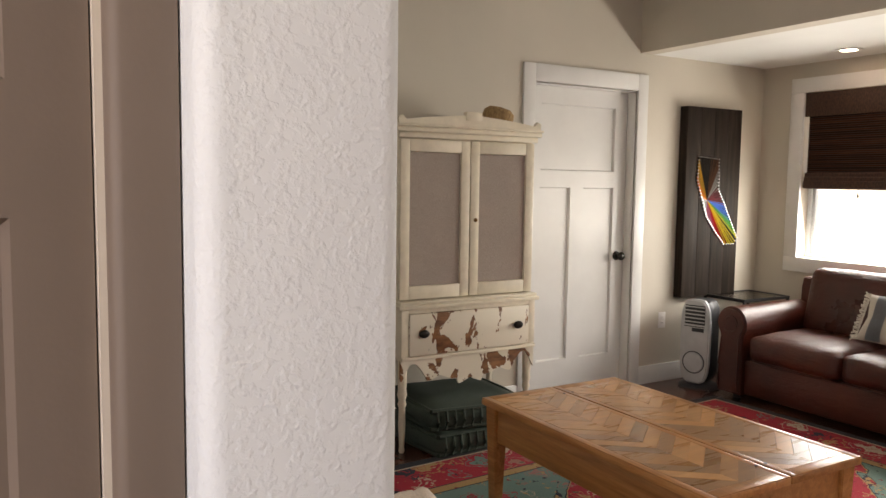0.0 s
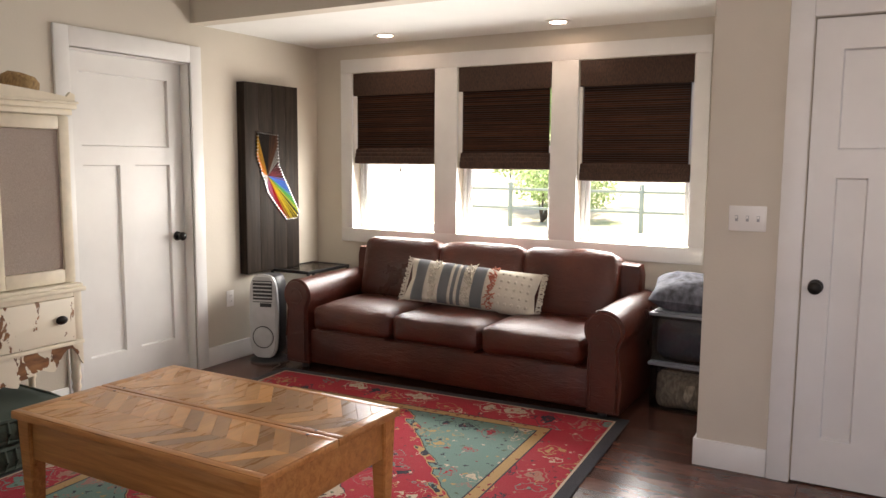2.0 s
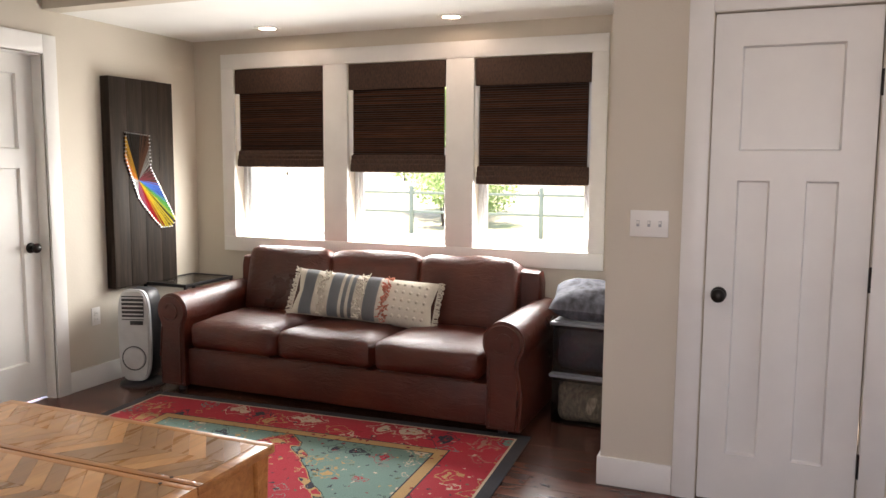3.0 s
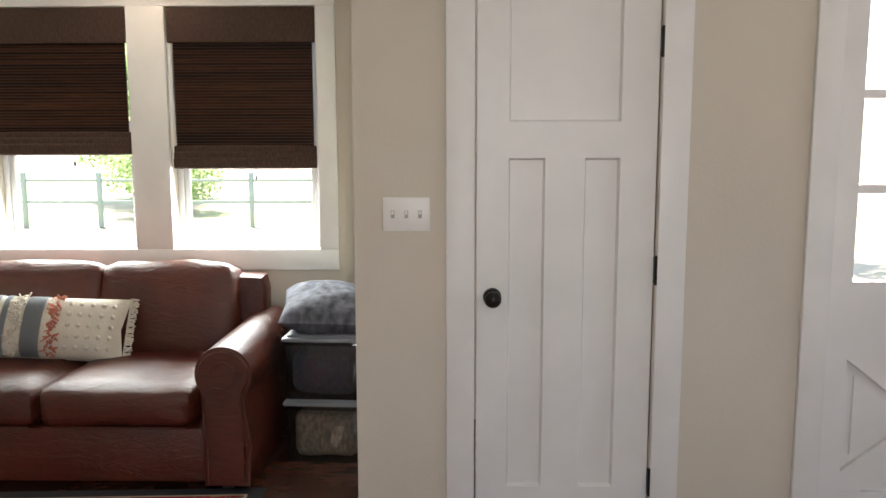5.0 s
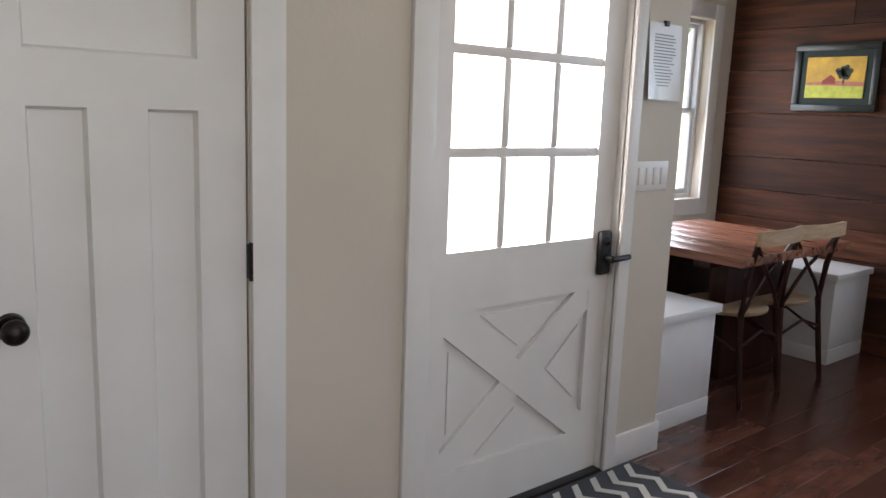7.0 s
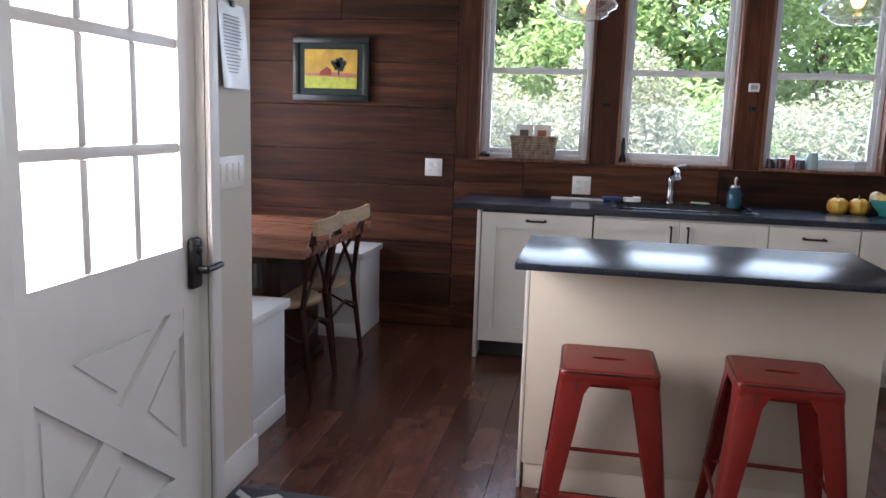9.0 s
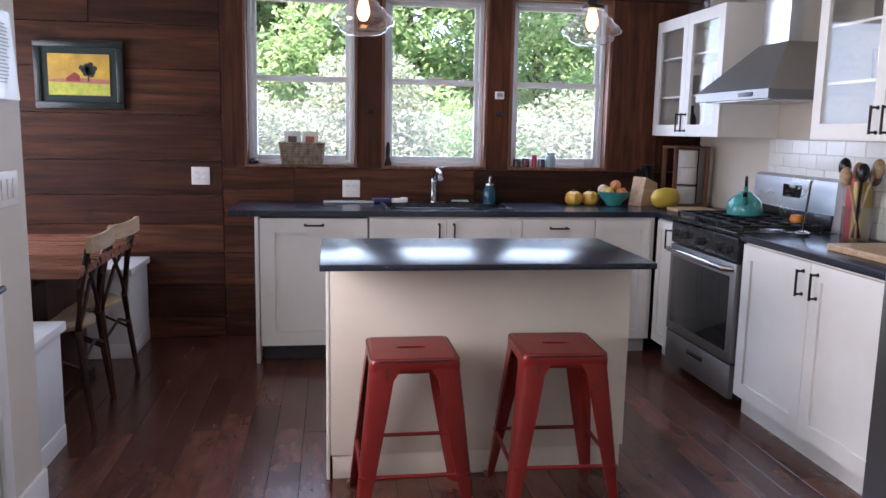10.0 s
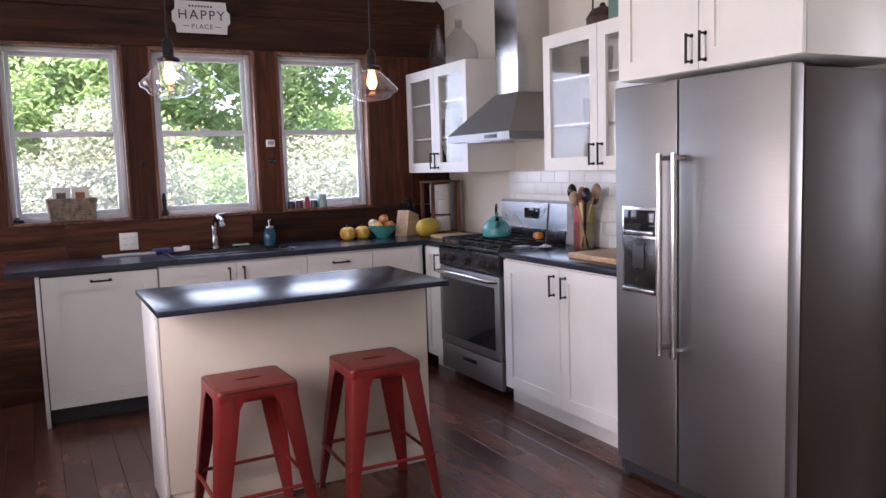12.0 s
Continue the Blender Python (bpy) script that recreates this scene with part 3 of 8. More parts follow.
part("thumb_turn", bm, BRONZE, lock)

# ---- windows ----


def sash_window(name, label, axis, f, u0, u1, z0, z1, mid, depth, sign, screen=False):
    """A double-hung vinyl window in its hole; f: plane of the inner frame face; sign: the way outdoors."""
    w = tagged(new(name), label, "window", "", "structure")

    def bx(ua, ub, d0, d1, za, zb, bevel=0.003):
        a, b = sorted((f + sign * d0, f + sign * d1))
        return (a, b, ua, ub, za, zb) if axis == "x" else (ua, ub, a, b, za, zb)
    t = 0.028
    part("window_frame", boxes(bx(u0, u0 + t, 0, depth, z0, z1), bx(u1 - t, u1, 0, depth, z0, z1), bx(u0 + t, u1 - t, 0, depth, z0, z0 + t), bx(u0 + t, u1 - t, 0, depth, z1 - t, z1), bevel=0.003), VINYL, w)
    s = 0.026
    for nm, za, zb, d in (("lower_sash", z0 + t, mid + 0.018, 0.012), ("upper_sash", mid - 0.018, z1 - t, 0.042)):
        a, b = u0 + t + 0.002, u1 - t - 0.002
        sh = part(nm, boxes(bx(a, a + s, d, d + 0.028, za, zb), bx(b - s, b, d, d + 0.028, za, zb), bx(a + s, b - s, d, d + 0.028, za, za + s + 0.006), bx(a + s, b - s, d, d + 0.028, zb - s, zb), bevel=0.003), VINYL, w)
        low = nm == "lower_sash"
        ob = part("pane", boxes(bx(a + s - 0.004, b - s + 0.004, d + 0.012, d + 0.016, za + s, zb - s + 0.004)), SCREEN_PANE if (screen and low) else PANE, sh)
        ob.visible_shadow = False
        if low:
            c = (a + b) / 2
            part("latch", boxes(bx(c - 0.035, c + 0.035, d - 0.012, d + 0.02, zb, zb + 0.012), bevel=0.003), VINYL, sh)
    return w


for k, (a, b, z0, z1) in enumerate(S_HOLES):
    sash_window(f"window_{k + 1}", "white double-hung kitchen window over the counter", "y", S_Y - 0.075, a + 0.02, b - 0.02, z0 + 0.02, z1 - 0.02, 1.70, 0.09, -1, screen=True)
    bm = boxes((a, a + 0.0195, S_Y - 0.16, S_Y + 0.006, z0, z1), (b - 0.0195, b, S_Y - 0.16, S_Y + 0.006, z0, z1), (a + 0.0195, b - 0.0195, S_Y - 0.16, S_Y + 0.006, z1 - 0.0195, z1), (a + 0.0195, b - 0.0195, S_Y - 0.16, S_Y + 0.012, z0, z0 + 0.0195), bevel=0.002)
    structure(f"window_jamb_{k + 1}", bm, JAMB_WOOD, "red-brown wooden window jamb", "trim", flat=False)
for k, (a, b, z0, z1) in enumerate(E_HOLES):
    sash_window(f"window_{k + 4}", "white double-hung window behind a woven shade", "x", E_X + 0.085, a, b, z0, z1, 1.52, 0.09, 1)
sash_window("window_7", "white double-hung dining nook window", "x", NOOK_X + 0.06, -3.87, -3.19, 0.86, 2.05, 1.45, 0.09, 1)
sash_window("window_8", "white double-hung dining nook window", "x", NOOK_X + 0.06, -3.18, -2.5, 0.86, 2.05, 1.45, 0.09, 1)
structure("window_casing_nook", boxes((NOOK_X - 0.018, NOOK_X, -3.97, -3.87, 0.75, 2.15), (NOOK_X - 0.018, NOOK_X, -2.5, -2.4, 0.75, 2.15), (NOOK_X - 0.018, NOOK_X, -3.87, -2.5, 2.05, 2.15), (NOOK_X - 0.018, NOOK_X, -3.87, -2.5, 0.75, 0.86), bevel=0.003), TRIM, "white flat window casing", "trim", flat=False)
rows = [(E_X - 0.02, E_X, 1.305, 4.092, 2.095, 2.20), (E_X - 0.02, E_X, 1.305, 4.092, 0.79, 0.895)]
for a, b in ((1.305, 1.40), (2.145, 2.335), (3.055, 3.242), (3.984, 4.092)):
    rows.append((E_X - 0.02, E_X, a, b, 0.895, 2.095))
structure("window_casing_alcove", boxes(*rows, bevel=0.003), TRIM, "white flat casing joining three windows", "trim", flat=False)

# ---- living room materials ----
def steps(n, fac, stops):
    r = n.ramp(fac, stops)
    r.node.color_ramp.interpolation = "CONSTANT"
    return r


def leather_material():
    n = Nodes("brown_leather", 0.34)
    big, pores = n.noise(2.6, 5.0), n.noise(260.0, 2.0)
    wr = n.noise(17.0, 6.0, 0.65, n.scaled((1, 0.5, 1.5)), 1.4)
    col = n.ramp(big, ((0.3, (0.044, 0.008, 0.004)), (0.55, (0.078, 0.0145, 0.007)), (0.78, (0.120, 0.027, 0.012))))
    col = n.mix(n.ramp(wr, ((0.54, 0.0), (0.76, 0.42))), col, (0.038, 0.011, 0.007))
    n.color(col)
    n.rough(n.ramp(big, ((0.3, 0.27), (0.7, 0.38))))
    n.bump(n.math("ADD", n.math("MULTIPLY", wr, 0.6), n.math("MULTIPLY", pores, 0.12)), 0.6, 0.018)
    return n.m


def fabric(name, c, weave=520.0, var=0.25, rough=0.9, bump=0.4):
    n = Nodes(name, rough)
    w = n.noise(weave, 2.0, 0.5, n.scaled((1, 1, 0.4)))
    big = n.noise(5.0, 4.0)
    col = n.ramp(w, ((0.3, tuple(v * (1 - var) for v in c)), (0.7, tuple(min(1, v * (1 + var)) for v in c))))
    n.color(n.mix(n.ramp(big, ((0.3, 0.0), (0.7, 0.3))), col, tuple(v * 0.72 for v in c)))
    n.bump(w, bump, 0.002)
    return n.m


def rug_material(hx, hy):
    n = Nodes("persian_rug_wool", 0.95)
    sep = n.t.nodes.new("ShaderNodeSeparateXYZ")
    n.link(n.co, sep.inputs[0])
    ax, ay = n.math("ABSOLUTE", sep.outputs[0]), n.math("ABSOLUTE", sep.outputs[1])
    d = n.math("MINIMUM", n.math("SUBTRACT", hx, ax), n.math("SUBTRACT", hy, ay))
    red, deep, teal, gold, cream, navy, plum = (0.47, 0.020, 0.040), (0.28, 0.014, 0.025), (0.15, 0.27, 0.24), (0.50, 0.31, 0.13), (0.62, 0.50, 0.38), (0.022, 0.026, 0.045), (0.11, 0.03, 0.06)

    def spots(scale, cut):
        v = n.node("ShaderNodeTexVoronoi", Scale=scale, Randomness=0.7)
        v.distance = "MANHATTAN"
        warp = n.t.nodes.new("ShaderNodeVectorMath")
        wn_ = n.node("ShaderNodeTexNoise", Scale=scale * 2.1, Detail=3.0)
        n.link(n.co, wn_.inputs["Vector"])
        n.link(n.co, warp.inputs[0])
        mul = n.t.nodes.new("ShaderNodeVectorMath")
        mul.operation = "SCALE"
        mul.inputs["Scale"].default_value = 0.85 / scale
        n.link(wn_.outputs["Color"], mul.inputs[0])
        n.link(mul.outputs[0], warp.inputs[1])
        n.link(warp.outputs[0], v.inputs["Vector"])
        return v.outputs["Distance"], v.outputs["Color"]

    # field: cream and plum heart, red lozenge, teal spandrels with leafy edges
    loz = n.math("ADD", n.math("DIVIDE", ax, 1.25), n.math("DIVIDE", ay, 0.90))
    loz = n.math("ADD", loz, n.math("MULTIPLY", n.math("SUBTRACT", n.noise(9.0, 2.0), 0.5), 0.22))
    saw = n.math("MULTIPLY", n.math("PINGPONG", n.math("ADD", ax, ay), 0.05), 1.6)
    loz = n.math("ADD", loz, saw)
    field = steps(n, loz, ((0.0, plum), (0.16, cream), (0.25, navy), (0.29, cream), (0.36, navy), (0.385, red), (0.93, gold), (0.95, navy), (0.97, teal), (0.999, teal)))
    f_d, f_c = spots(7.0, 0.2)
    hue = n.t.nodes.new("ShaderNodeSeparateColor")
    n.link(f_c, hue.inputs[0])
    bloom = steps(n, hue.outputs[0], ((0.0, teal), (0.22, cream), (0.45, red), (0.6, gold), (0.75, navy), (0.88, (0.40, 0.19, 0.17))))
    field = n.mix(steps(n, f_d, ((0.0, 1.0), (0.12, 0.0), (0.15, 1.0), (0.34, 0.0), (0.55, 0.9), (0.60, 0.0))), field, bloom)
    g_d, g_c = spots(19.0, 0.2)
    hue2 = n.t.nodes.new("ShaderNodeSeparateColor")
    n.link(g_c, hue2.inputs[0])
    leaf = steps(n, hue2.outputs[1], ((0.0, navy), (0.25, gold), (0.45, (0.09, 0.13, 0.08)), (0.65, deep), (0.82, cream)))
    field = n.mix(steps(n, g_d, ((0.0, 0.95), (0.30, 0.0))), field, leaf)
    # main border
    b_d, b_c = spots(5.2, 0.2)
    hue3 = n.t.nodes.new("ShaderNodeSeparateColor")
    n.link(b_c, hue3.inputs[0])
    rosette = steps(n, hue3.outputs[0], ((0.0, gold), (0.3, (0.42, 0.20, 0.15)), (0.55, navy), (0.7, cream), (0.85, teal)))
    border = n.mix(steps(n, b_d, ((0.0, 1.0), (0.14, 0.0), (0.17, 1.0), (0.42, 0.0), (0.62, 0.9), (0.68, 0.0))), red, rosette)
    border = n.mix(steps(n, g_d, ((0.0, 0.9), (0.28, 0.0))), border, leaf)
    guard = n.mix(steps(n, g_d, ((0.0, 1.0), (0.3, 0.0))), gold, deep)
    col = n.mix(steps(n, d, ((0.0, 0.0), (0.40, 1.0))), border, field)
    col = n.mix(steps(n, d, ((0.0, 0.0), (0.34, 1.0), (0.40, 0.0))), col, guard)
    col = n.mix(steps(n, d, ((0.0, 0.0), (0.335, 1.0), (0.342, 0.0), (0.398, 1.0), (0.405, 0.0))), col, navy)
    col = n.mix(steps(n, d, ((0.0, 1.0), (0.062, 0.0))), col, (0.035, 0.037, 0.048))
    col = n.mix(steps(n, d, ((0.0, 0.0), (0.062, 1.0), (0.072, 0.0))), col, cream)
    wear = n.noise(3.0, 5.0)
    col = n.mix(n.ramp(wear, ((0.45, 0.0), (0.8, 0.12))), col, (0.24, 0.15, 0.13))
    pile = n.noise(420.0, 2.0)
    n.color(n.mix(n.ramp(pile, ((0.3, 0.3), (0.6, 0.0))), col, (0.02, 0.01, 0.01)))
    n.bump(pile, 0.5, 0.004)
    return n.m


LEATHER = leather_material()
TABLE_WOOD = wood("honey_pine", (0.36, 0.14, 0.040), (0.52, 0.225, 0.072), (0.62, 0.31, 0.115), 0.34, axis=1, scale=1.1, spread=0.22, bump=0.1)
STRIP_WOOD = wood("chevron_strip_wood", (0.46, 0.20, 0.070), (0.58, 0.285, 0.108), (0.68, 0.375, 0.16), 0.3, axis=0, scale=0.4, spread=0.25, bump=0.08, knots=False)
DARK_STRIP = wood("dark_chevron_strip_wood", (0.24, 0.115, 0.045), (0.34, 0.17, 0.070), (0.42, 0.23, 0.105), 0.3, axis=0, scale=0.5, spread=0.25, bump=0.08, knots=False)
SHADE_WOVEN = fabric("woven_brown_shade", (0.048, 0.021, 0.012), 120.0, 0.5, 0.8)
REED = wood("dark_brown_reed", (0.022, 0.007, 0.003), (0.055, 0.019, 0.008), (0.095, 0.038, 0.017), 0.7, axis=1, scale=2.0, spread=0.6, bump=0.3, knots=False)
REED.node_tree.nodes["Principled BSDF"].inputs["Specular IOR Level"].default_value = 0.15
LINEN = fabric("taupe_linen", (0.40, 0.33, 0.29), 420.0, 0.16)
GREEN_VELVET = fabric("grey_green_velvet", (0.050, 0.072, 0.058), 300.0, 0.25)
GREY_PAISLEY = fabric("grey_cushion_cloth", (0.080, 0.084, 0.108), 24.0, 0.75)
CREAM_THROW = fabric("cream_throw_cloth", (0.70, 0.60, 0.50), 180.0, 0.12)
PILLOW_CREAM = fabric("cream_woven_cotton", (0.62, 0.57, 0.49), 260.0, 0.15)
PILLOW_GREY = fabric("grey_blue_woven_cotton", (0.27, 0.29, 0.31), 260.0, 0.2)
PILLOW_CORAL = fabric("coral_tuft_yarn", (0.52, 0.19, 0.13), 160.0, 0.3)
SILVER_PLASTIC = plain("silver_grey_plastic", (0.36, 0.37, 0.38), 0.4, 0.1)
DARK_PLASTIC = plain("dark_grey_plastic", (0.03, 0.03, 0.033), 0.45)
CHARCOAL_BOARD = wood("charcoal_stained_board", (0.011, 0.007, 0.005), (0.023, 0.015, 0.011), (0.046, 0.032, 0.024), 0.65, axis=2, spread=0.3)
CHARCOAL_BOARD.node_tree.nodes["Principled BSDF"].inputs["Specular IOR Level"].default_value = 0.15
CLEAR_PLASTIC = pane_material("clear_bin_plastic", 0.25)


def chipped_paint():
    n = Nodes("chipped_cream_paint", 0.5)
    v = n.noise(7.5, 4.0, 0.6, n.scaled((1, 1, 0.8)), 0.5)
    chip = n.ramp(v, ((0.555, 0.0), (0.57, 1.0)))
    bare = n.ramp(n.noise(30.0, 4.0, 0.6, n.scaled((0.3, 1, 1))), ((0.3, (0.10, 0.035, 0.015)), (0.7, (0.36, 0.16, 0.06))))
    n.color(n.mix(chip, (0.78, 0.71, 0.58), bare))
    n.bump(n.math("SUBTRACT", 1.0, chip), 0.5, 0.004)
    return n.m


HUTCH_CREAM = plain("old_cream_paint", (0.78, 0.70, 0.555), 0.5, var=0.1, scale=14.0, bump=0.15, fine=60.0)
HUTCH_CHIPPED = chipped_paint()

# ---- woven shades ----
rib = random.Random(8)
for (a, b, z0, z1), low in zip(E_HOLES, (1.30, 1.37, 1.40)):
    sh = thing("roman_shade", "dark brown woven roman shade, half lowered over a window", "window shade", pose(E_X + 0.02, (a + b) / 2, low), "window shades")
    w = (b - a) / 2 - 0.008
    h = z1 - low - 0.004
    part("valance", boxes((-0.032, -0.012, -w, w, h - 0.17, h), bevel=0.003), SHADE_WOVEN, sh)
    bm = boxes((-0.004, 0.004, -w + 0.018, w - 0.018, 0, 0.0112))
    bmesh.ops.bevel(bm, geom=[e for e in bm.edges if abs(e.verts[0].co.y - e.verts[1].co.y) > 0.1], offset=0.003, segments=2, affect="EDGES")
    reed_me = bpy.data.meshes.new("reed")
    bm.to_mesh(reed_me)
    bm.free()
    reed_me.materials.append(REED)
    zz = 0.085
    while zz < h - 0.02:
        ob = new("reed", reed_me)
        ob.parent, ob.location = sh, (-0.001 - 0.002 * rib.random(), 0, zz)
        zz += 0.0148
    part("lining", boxes((0.006, 0.008, -w + 0.018, w - 0.018, 0.085, h - 0.01)), DARK_PLASTIC, sh, "near-black lining")
    for k in range(3):
        bm = bmesh.new()
        soft_box(bm, -0.030 + 0.008 * k, 0.012, -w + 0.004, w - 0.004, 0.012 + 0.03 * k - 0.012, 0.012 + 0.03 * k + 0.048, 0.012, 6)
        part("fold", bm, SHADE_WOVEN, sh)
    bm = bmesh.new()
    rod(bm, (0, -0.05, -0.03), (0, -0.05, 0.0), 0.0015)
    lathe(bm, [(0.002, -0.03), (0.007, -0.04), (0.006, -0.055)], 10, (0, -0.05, 0))
    part("cord_pull", bm, DARK_PLASTIC, sh)

# ---- sofa ----
sofa = thing("sofa", "brown leather three-seat sofa with rolled arms under the windows", "sofa", pose(4.30, 2.72, 0))
SW, SD = 1.185, 0.88
part("base", boxes((0.035, SD - 0.02, -SW + 0.2, SW - 0.2, 0.045, 0.275), bevel=0.015), LEATHER, sofa)
for k in (-1, 0, 1):
    w = (2 * SW - 0.46) / 3
    bm = bmesh.new()
    soft_box(bm, 0.0, 0.62, k * w - w / 2 + 0.004, k * w + w / 2 - 0.004, 0.275, 0.455, 0.055, 9, 0.018, 0.008, 3.0 * k)
    part("seat_cushion", bm, LEATHER, sofa)
    bm = bmesh.new()
    soft_box(bm, 0, 0.22, k * w - w / 2 + 0.003, k * w + w / 2 - 0.003, 0, 0.455, 0.055, 9, 0.016, 0.010, 5.0 * k + 1)
    bmesh.ops.transform(bm, matrix=pose(0.535, 0, 0.43, 0, 14, 0), verts=bm.verts[:])
    part("back_cushion", bm, LEATHER, sofa)
    bm = bmesh.new()
    path_rod(bm, [(-0.004 + 0.001 * i, k * w - w / 2 + 0.03 + (w - 0.06) * i / 6, 0.29) for i in range(7)], 0.004, 6)
    part("piping", bm, LEATHER, sofa)
bm = bmesh.new()
soft_box(bm, SD - 0.17, SD - 0.01, -SW + 0.1, SW - 0.1, 0.05, 0.80, 0.05, 8, 0.0, 0.004)
part("back_frame", bm, LEATHER, sofa)
for s in (-1, 1):
    bm = bmesh.new()
    y = s * (SW - 0.11)
    prof = []
    for k in range(25):
        a = radians(-35 + 250 * k / 24)
        prof.append((s * 0.125 * math.cos(a) * 0.92 + y + s * 0.005, 0.505 + 0.115 * math.sin(a)))
    inner, outer = y - s * 0.085, y + s * 0.10
    pts = [(inner, 0.04), (outer, 0.04), (outer + s * 0.012, 0.22), (outer - s * 0.012, 0.40)] + prof + [(inner, 0.41)]
    prism(bm, pts, 0.0, SD - 0.03, "x")
    bmesh.ops.bevel(bm, geom=[e for e in bm.edges if abs(e.verts[0].co.x - e.verts[1].co.x) < 1e-6 and e.verts[0].co.x < 0.001], offset=0.018, segments=3, affect="EDGES")
    part("arm", bm, LEATHER, sofa)
    bm = bmesh.new()
    scroll = [(-0.003, y + s * 0.005 + (0.035 + 0.0001 * t) * math.cos(radians(t)), 0.515 + (0.035 + 0.0001 * t) * math.sin(radians(t))) for t in range(20, 330, 20)]
    path_rod(bm, scroll, 0.004, 6)
    path_rod(bm, [(-0.003, inner + s * 0.02, 0.06), (-0.003, inner + s * 0.018, 0.42)], 0.005, 6)
    path_rod(bm, [(-0.003, outer - s * 0.02, 0.06), (-0.003, outer - s * 0.01, 0.22), (-0.003, outer - s * 0.03, 0.41)], 0.005, 6)
    part("arm_piping", bm, LEATHER, sofa)
for x in (0.08, SD - 0.1):
    for y in (-SW + 0.12, SW - 0.12):
        bm = bmesh.new()
        rod(bm, (x, y, 0), (x, y, 0.05), 0.025, 0.03)
        part("foot", bm, DARK_PLASTIC, sofa)

# lumbar pillow with stripes and tufts
pil = thing("lumbar_pillow", "long cream and grey striped lumbar pillow with tassels on the sofa", "pillow", pose(4.74, 2.68, 0.60, 8, -62, 0) @ pose(0, 0, 0, 0, 0, -90))
LX, LY = 0.92, 0.30
bm = bmesh.new()
pillow(bm, LX, LY, 0.17, 22, 0.5)
part("cover", bm, PILLOW_CREAM, pil)


def stripe(x0, x1, mat, name, lift=0.004):
    """A woven band that follows the top of the cushion from edge to edge."""
    bm = bmesh.new()
    grid = []
    for i in range(7):
        u = 2 * (x0 + (x1 - x0) * i / 6) / LX
        col = []
        for j in range(25):
            v = -0.985 + 1.97 * j / 24
            hgt = max(0.0, (1 - abs(u) ** 2.6) * (1 - abs(v) ** 2.6)) ** 0.5
            col.append(bm.verts.new((u * LX / 2 * (1 - 0.06 * (1 - abs(v)) * abs(u) ** 4), v * LY / 2 * (1 - 0.06 * (1 - abs(u)) * abs(v) ** 4), 0.085 * hgt + lift)))
        grid.append(col)
    for i in range(6):
        for j in range(24):
            bm.faces.new((grid[i][j], grid[i + 1][j], grid[i + 1][j + 1], grid[i][j + 1]))
    bmesh.ops.solidify(bm, geom=bm.faces[:], thickness=0.004)
    return part(name, bm, mat, pil)


for x0, x1 in ((-0.40, -0.31), (-0.20, -0.13), (-0.11, -0.085), (-0.065, -0.04), (0.03, 0.11)):
    stripe(x0, x1, PILLOW_GREY, "grey_stripe")
for xs, mt in ((-0.25, PILLOW_CREAM), (0.0, PILLOW_CREAM), (0.16, PILLOW_CORAL)):
    bm = bmesh.new()
    for k in range(90):
        y = random.uniform(-0.47, 0.47) * LY
        x = xs + random.uniform(-0.022, 0.022)
        z = 0.085 * max(0.0, (1 - abs(2 * x / LX) ** 2.6) * (1 - abs(2 * y / LY) ** 2.6)) ** 0.5
        rod(bm, (x, y, z - 0.003), (x + random.uniform(-0.02, 0.02), y + random.uniform(-0.02, 0.02), z + 0.016), 0.005, 0.003, 5)
    part("tufted_stripe", bm, mt, pil)
for s in (-1, 1):
    bm = bmesh.new()
    for k in range(46):
        y = (k / 45 - 0.5) * LY
        path_rod(bm, [(s * LX / 2 * 0.99, y, 0), (s * (LX / 2 + 0.015), y + random.uniform(-0.008, 0.008), random.uniform(-0.01, 0.01)), (s * (LX / 2 + 0.03), y + random.uniform(-0.015, 0.015), random.uniform(-0.02, 0.012))], 0.0045, 5)
    part("fringe", bm, PILLOW_CREAM, pil)
bm = bmesh.new()
bmesh.ops.create_icosphere(bm, subdivisions=2, radius=0.011)
knot_me = bpy.data.meshes.new("knot")
bm.to_mesh(knot_me)
bm.free()
knot_me.materials.append(PILLOW_CREAM)
for i in range(5):
    for j in range(5):
        x, y = 0.22 + i * 0.045, (j - 2) * 0.05
        z = 0.085 * max(0.0, (1 - abs(2 * x / LX) ** 2.6) * (1 - abs(2 * y / LY) ** 2.6)) ** 0.5
        ob = new("knot", knot_me)
        ob.parent, ob.location = pil, (x, y, z)

# ---- rug ----
RX, RY = 3.05, 2.38
bm = boxes((-RX / 2, RX / 2, -RY / 2, RY / 2, 0, 0.009), bevel=0.003)
c, s = math.cos(radians(3)), math.sin(radians(3))
single("persian_rug", bm, rug_material(RX / 2, RY / 2), "red and teal persian rug with floral border on the floor", "rug", pose(4.375 - RX / 2 * c - RY / 2 * s, 1.495 - RX / 2 * s + RY / 2 * c, 0.001, 0, 0, 3))

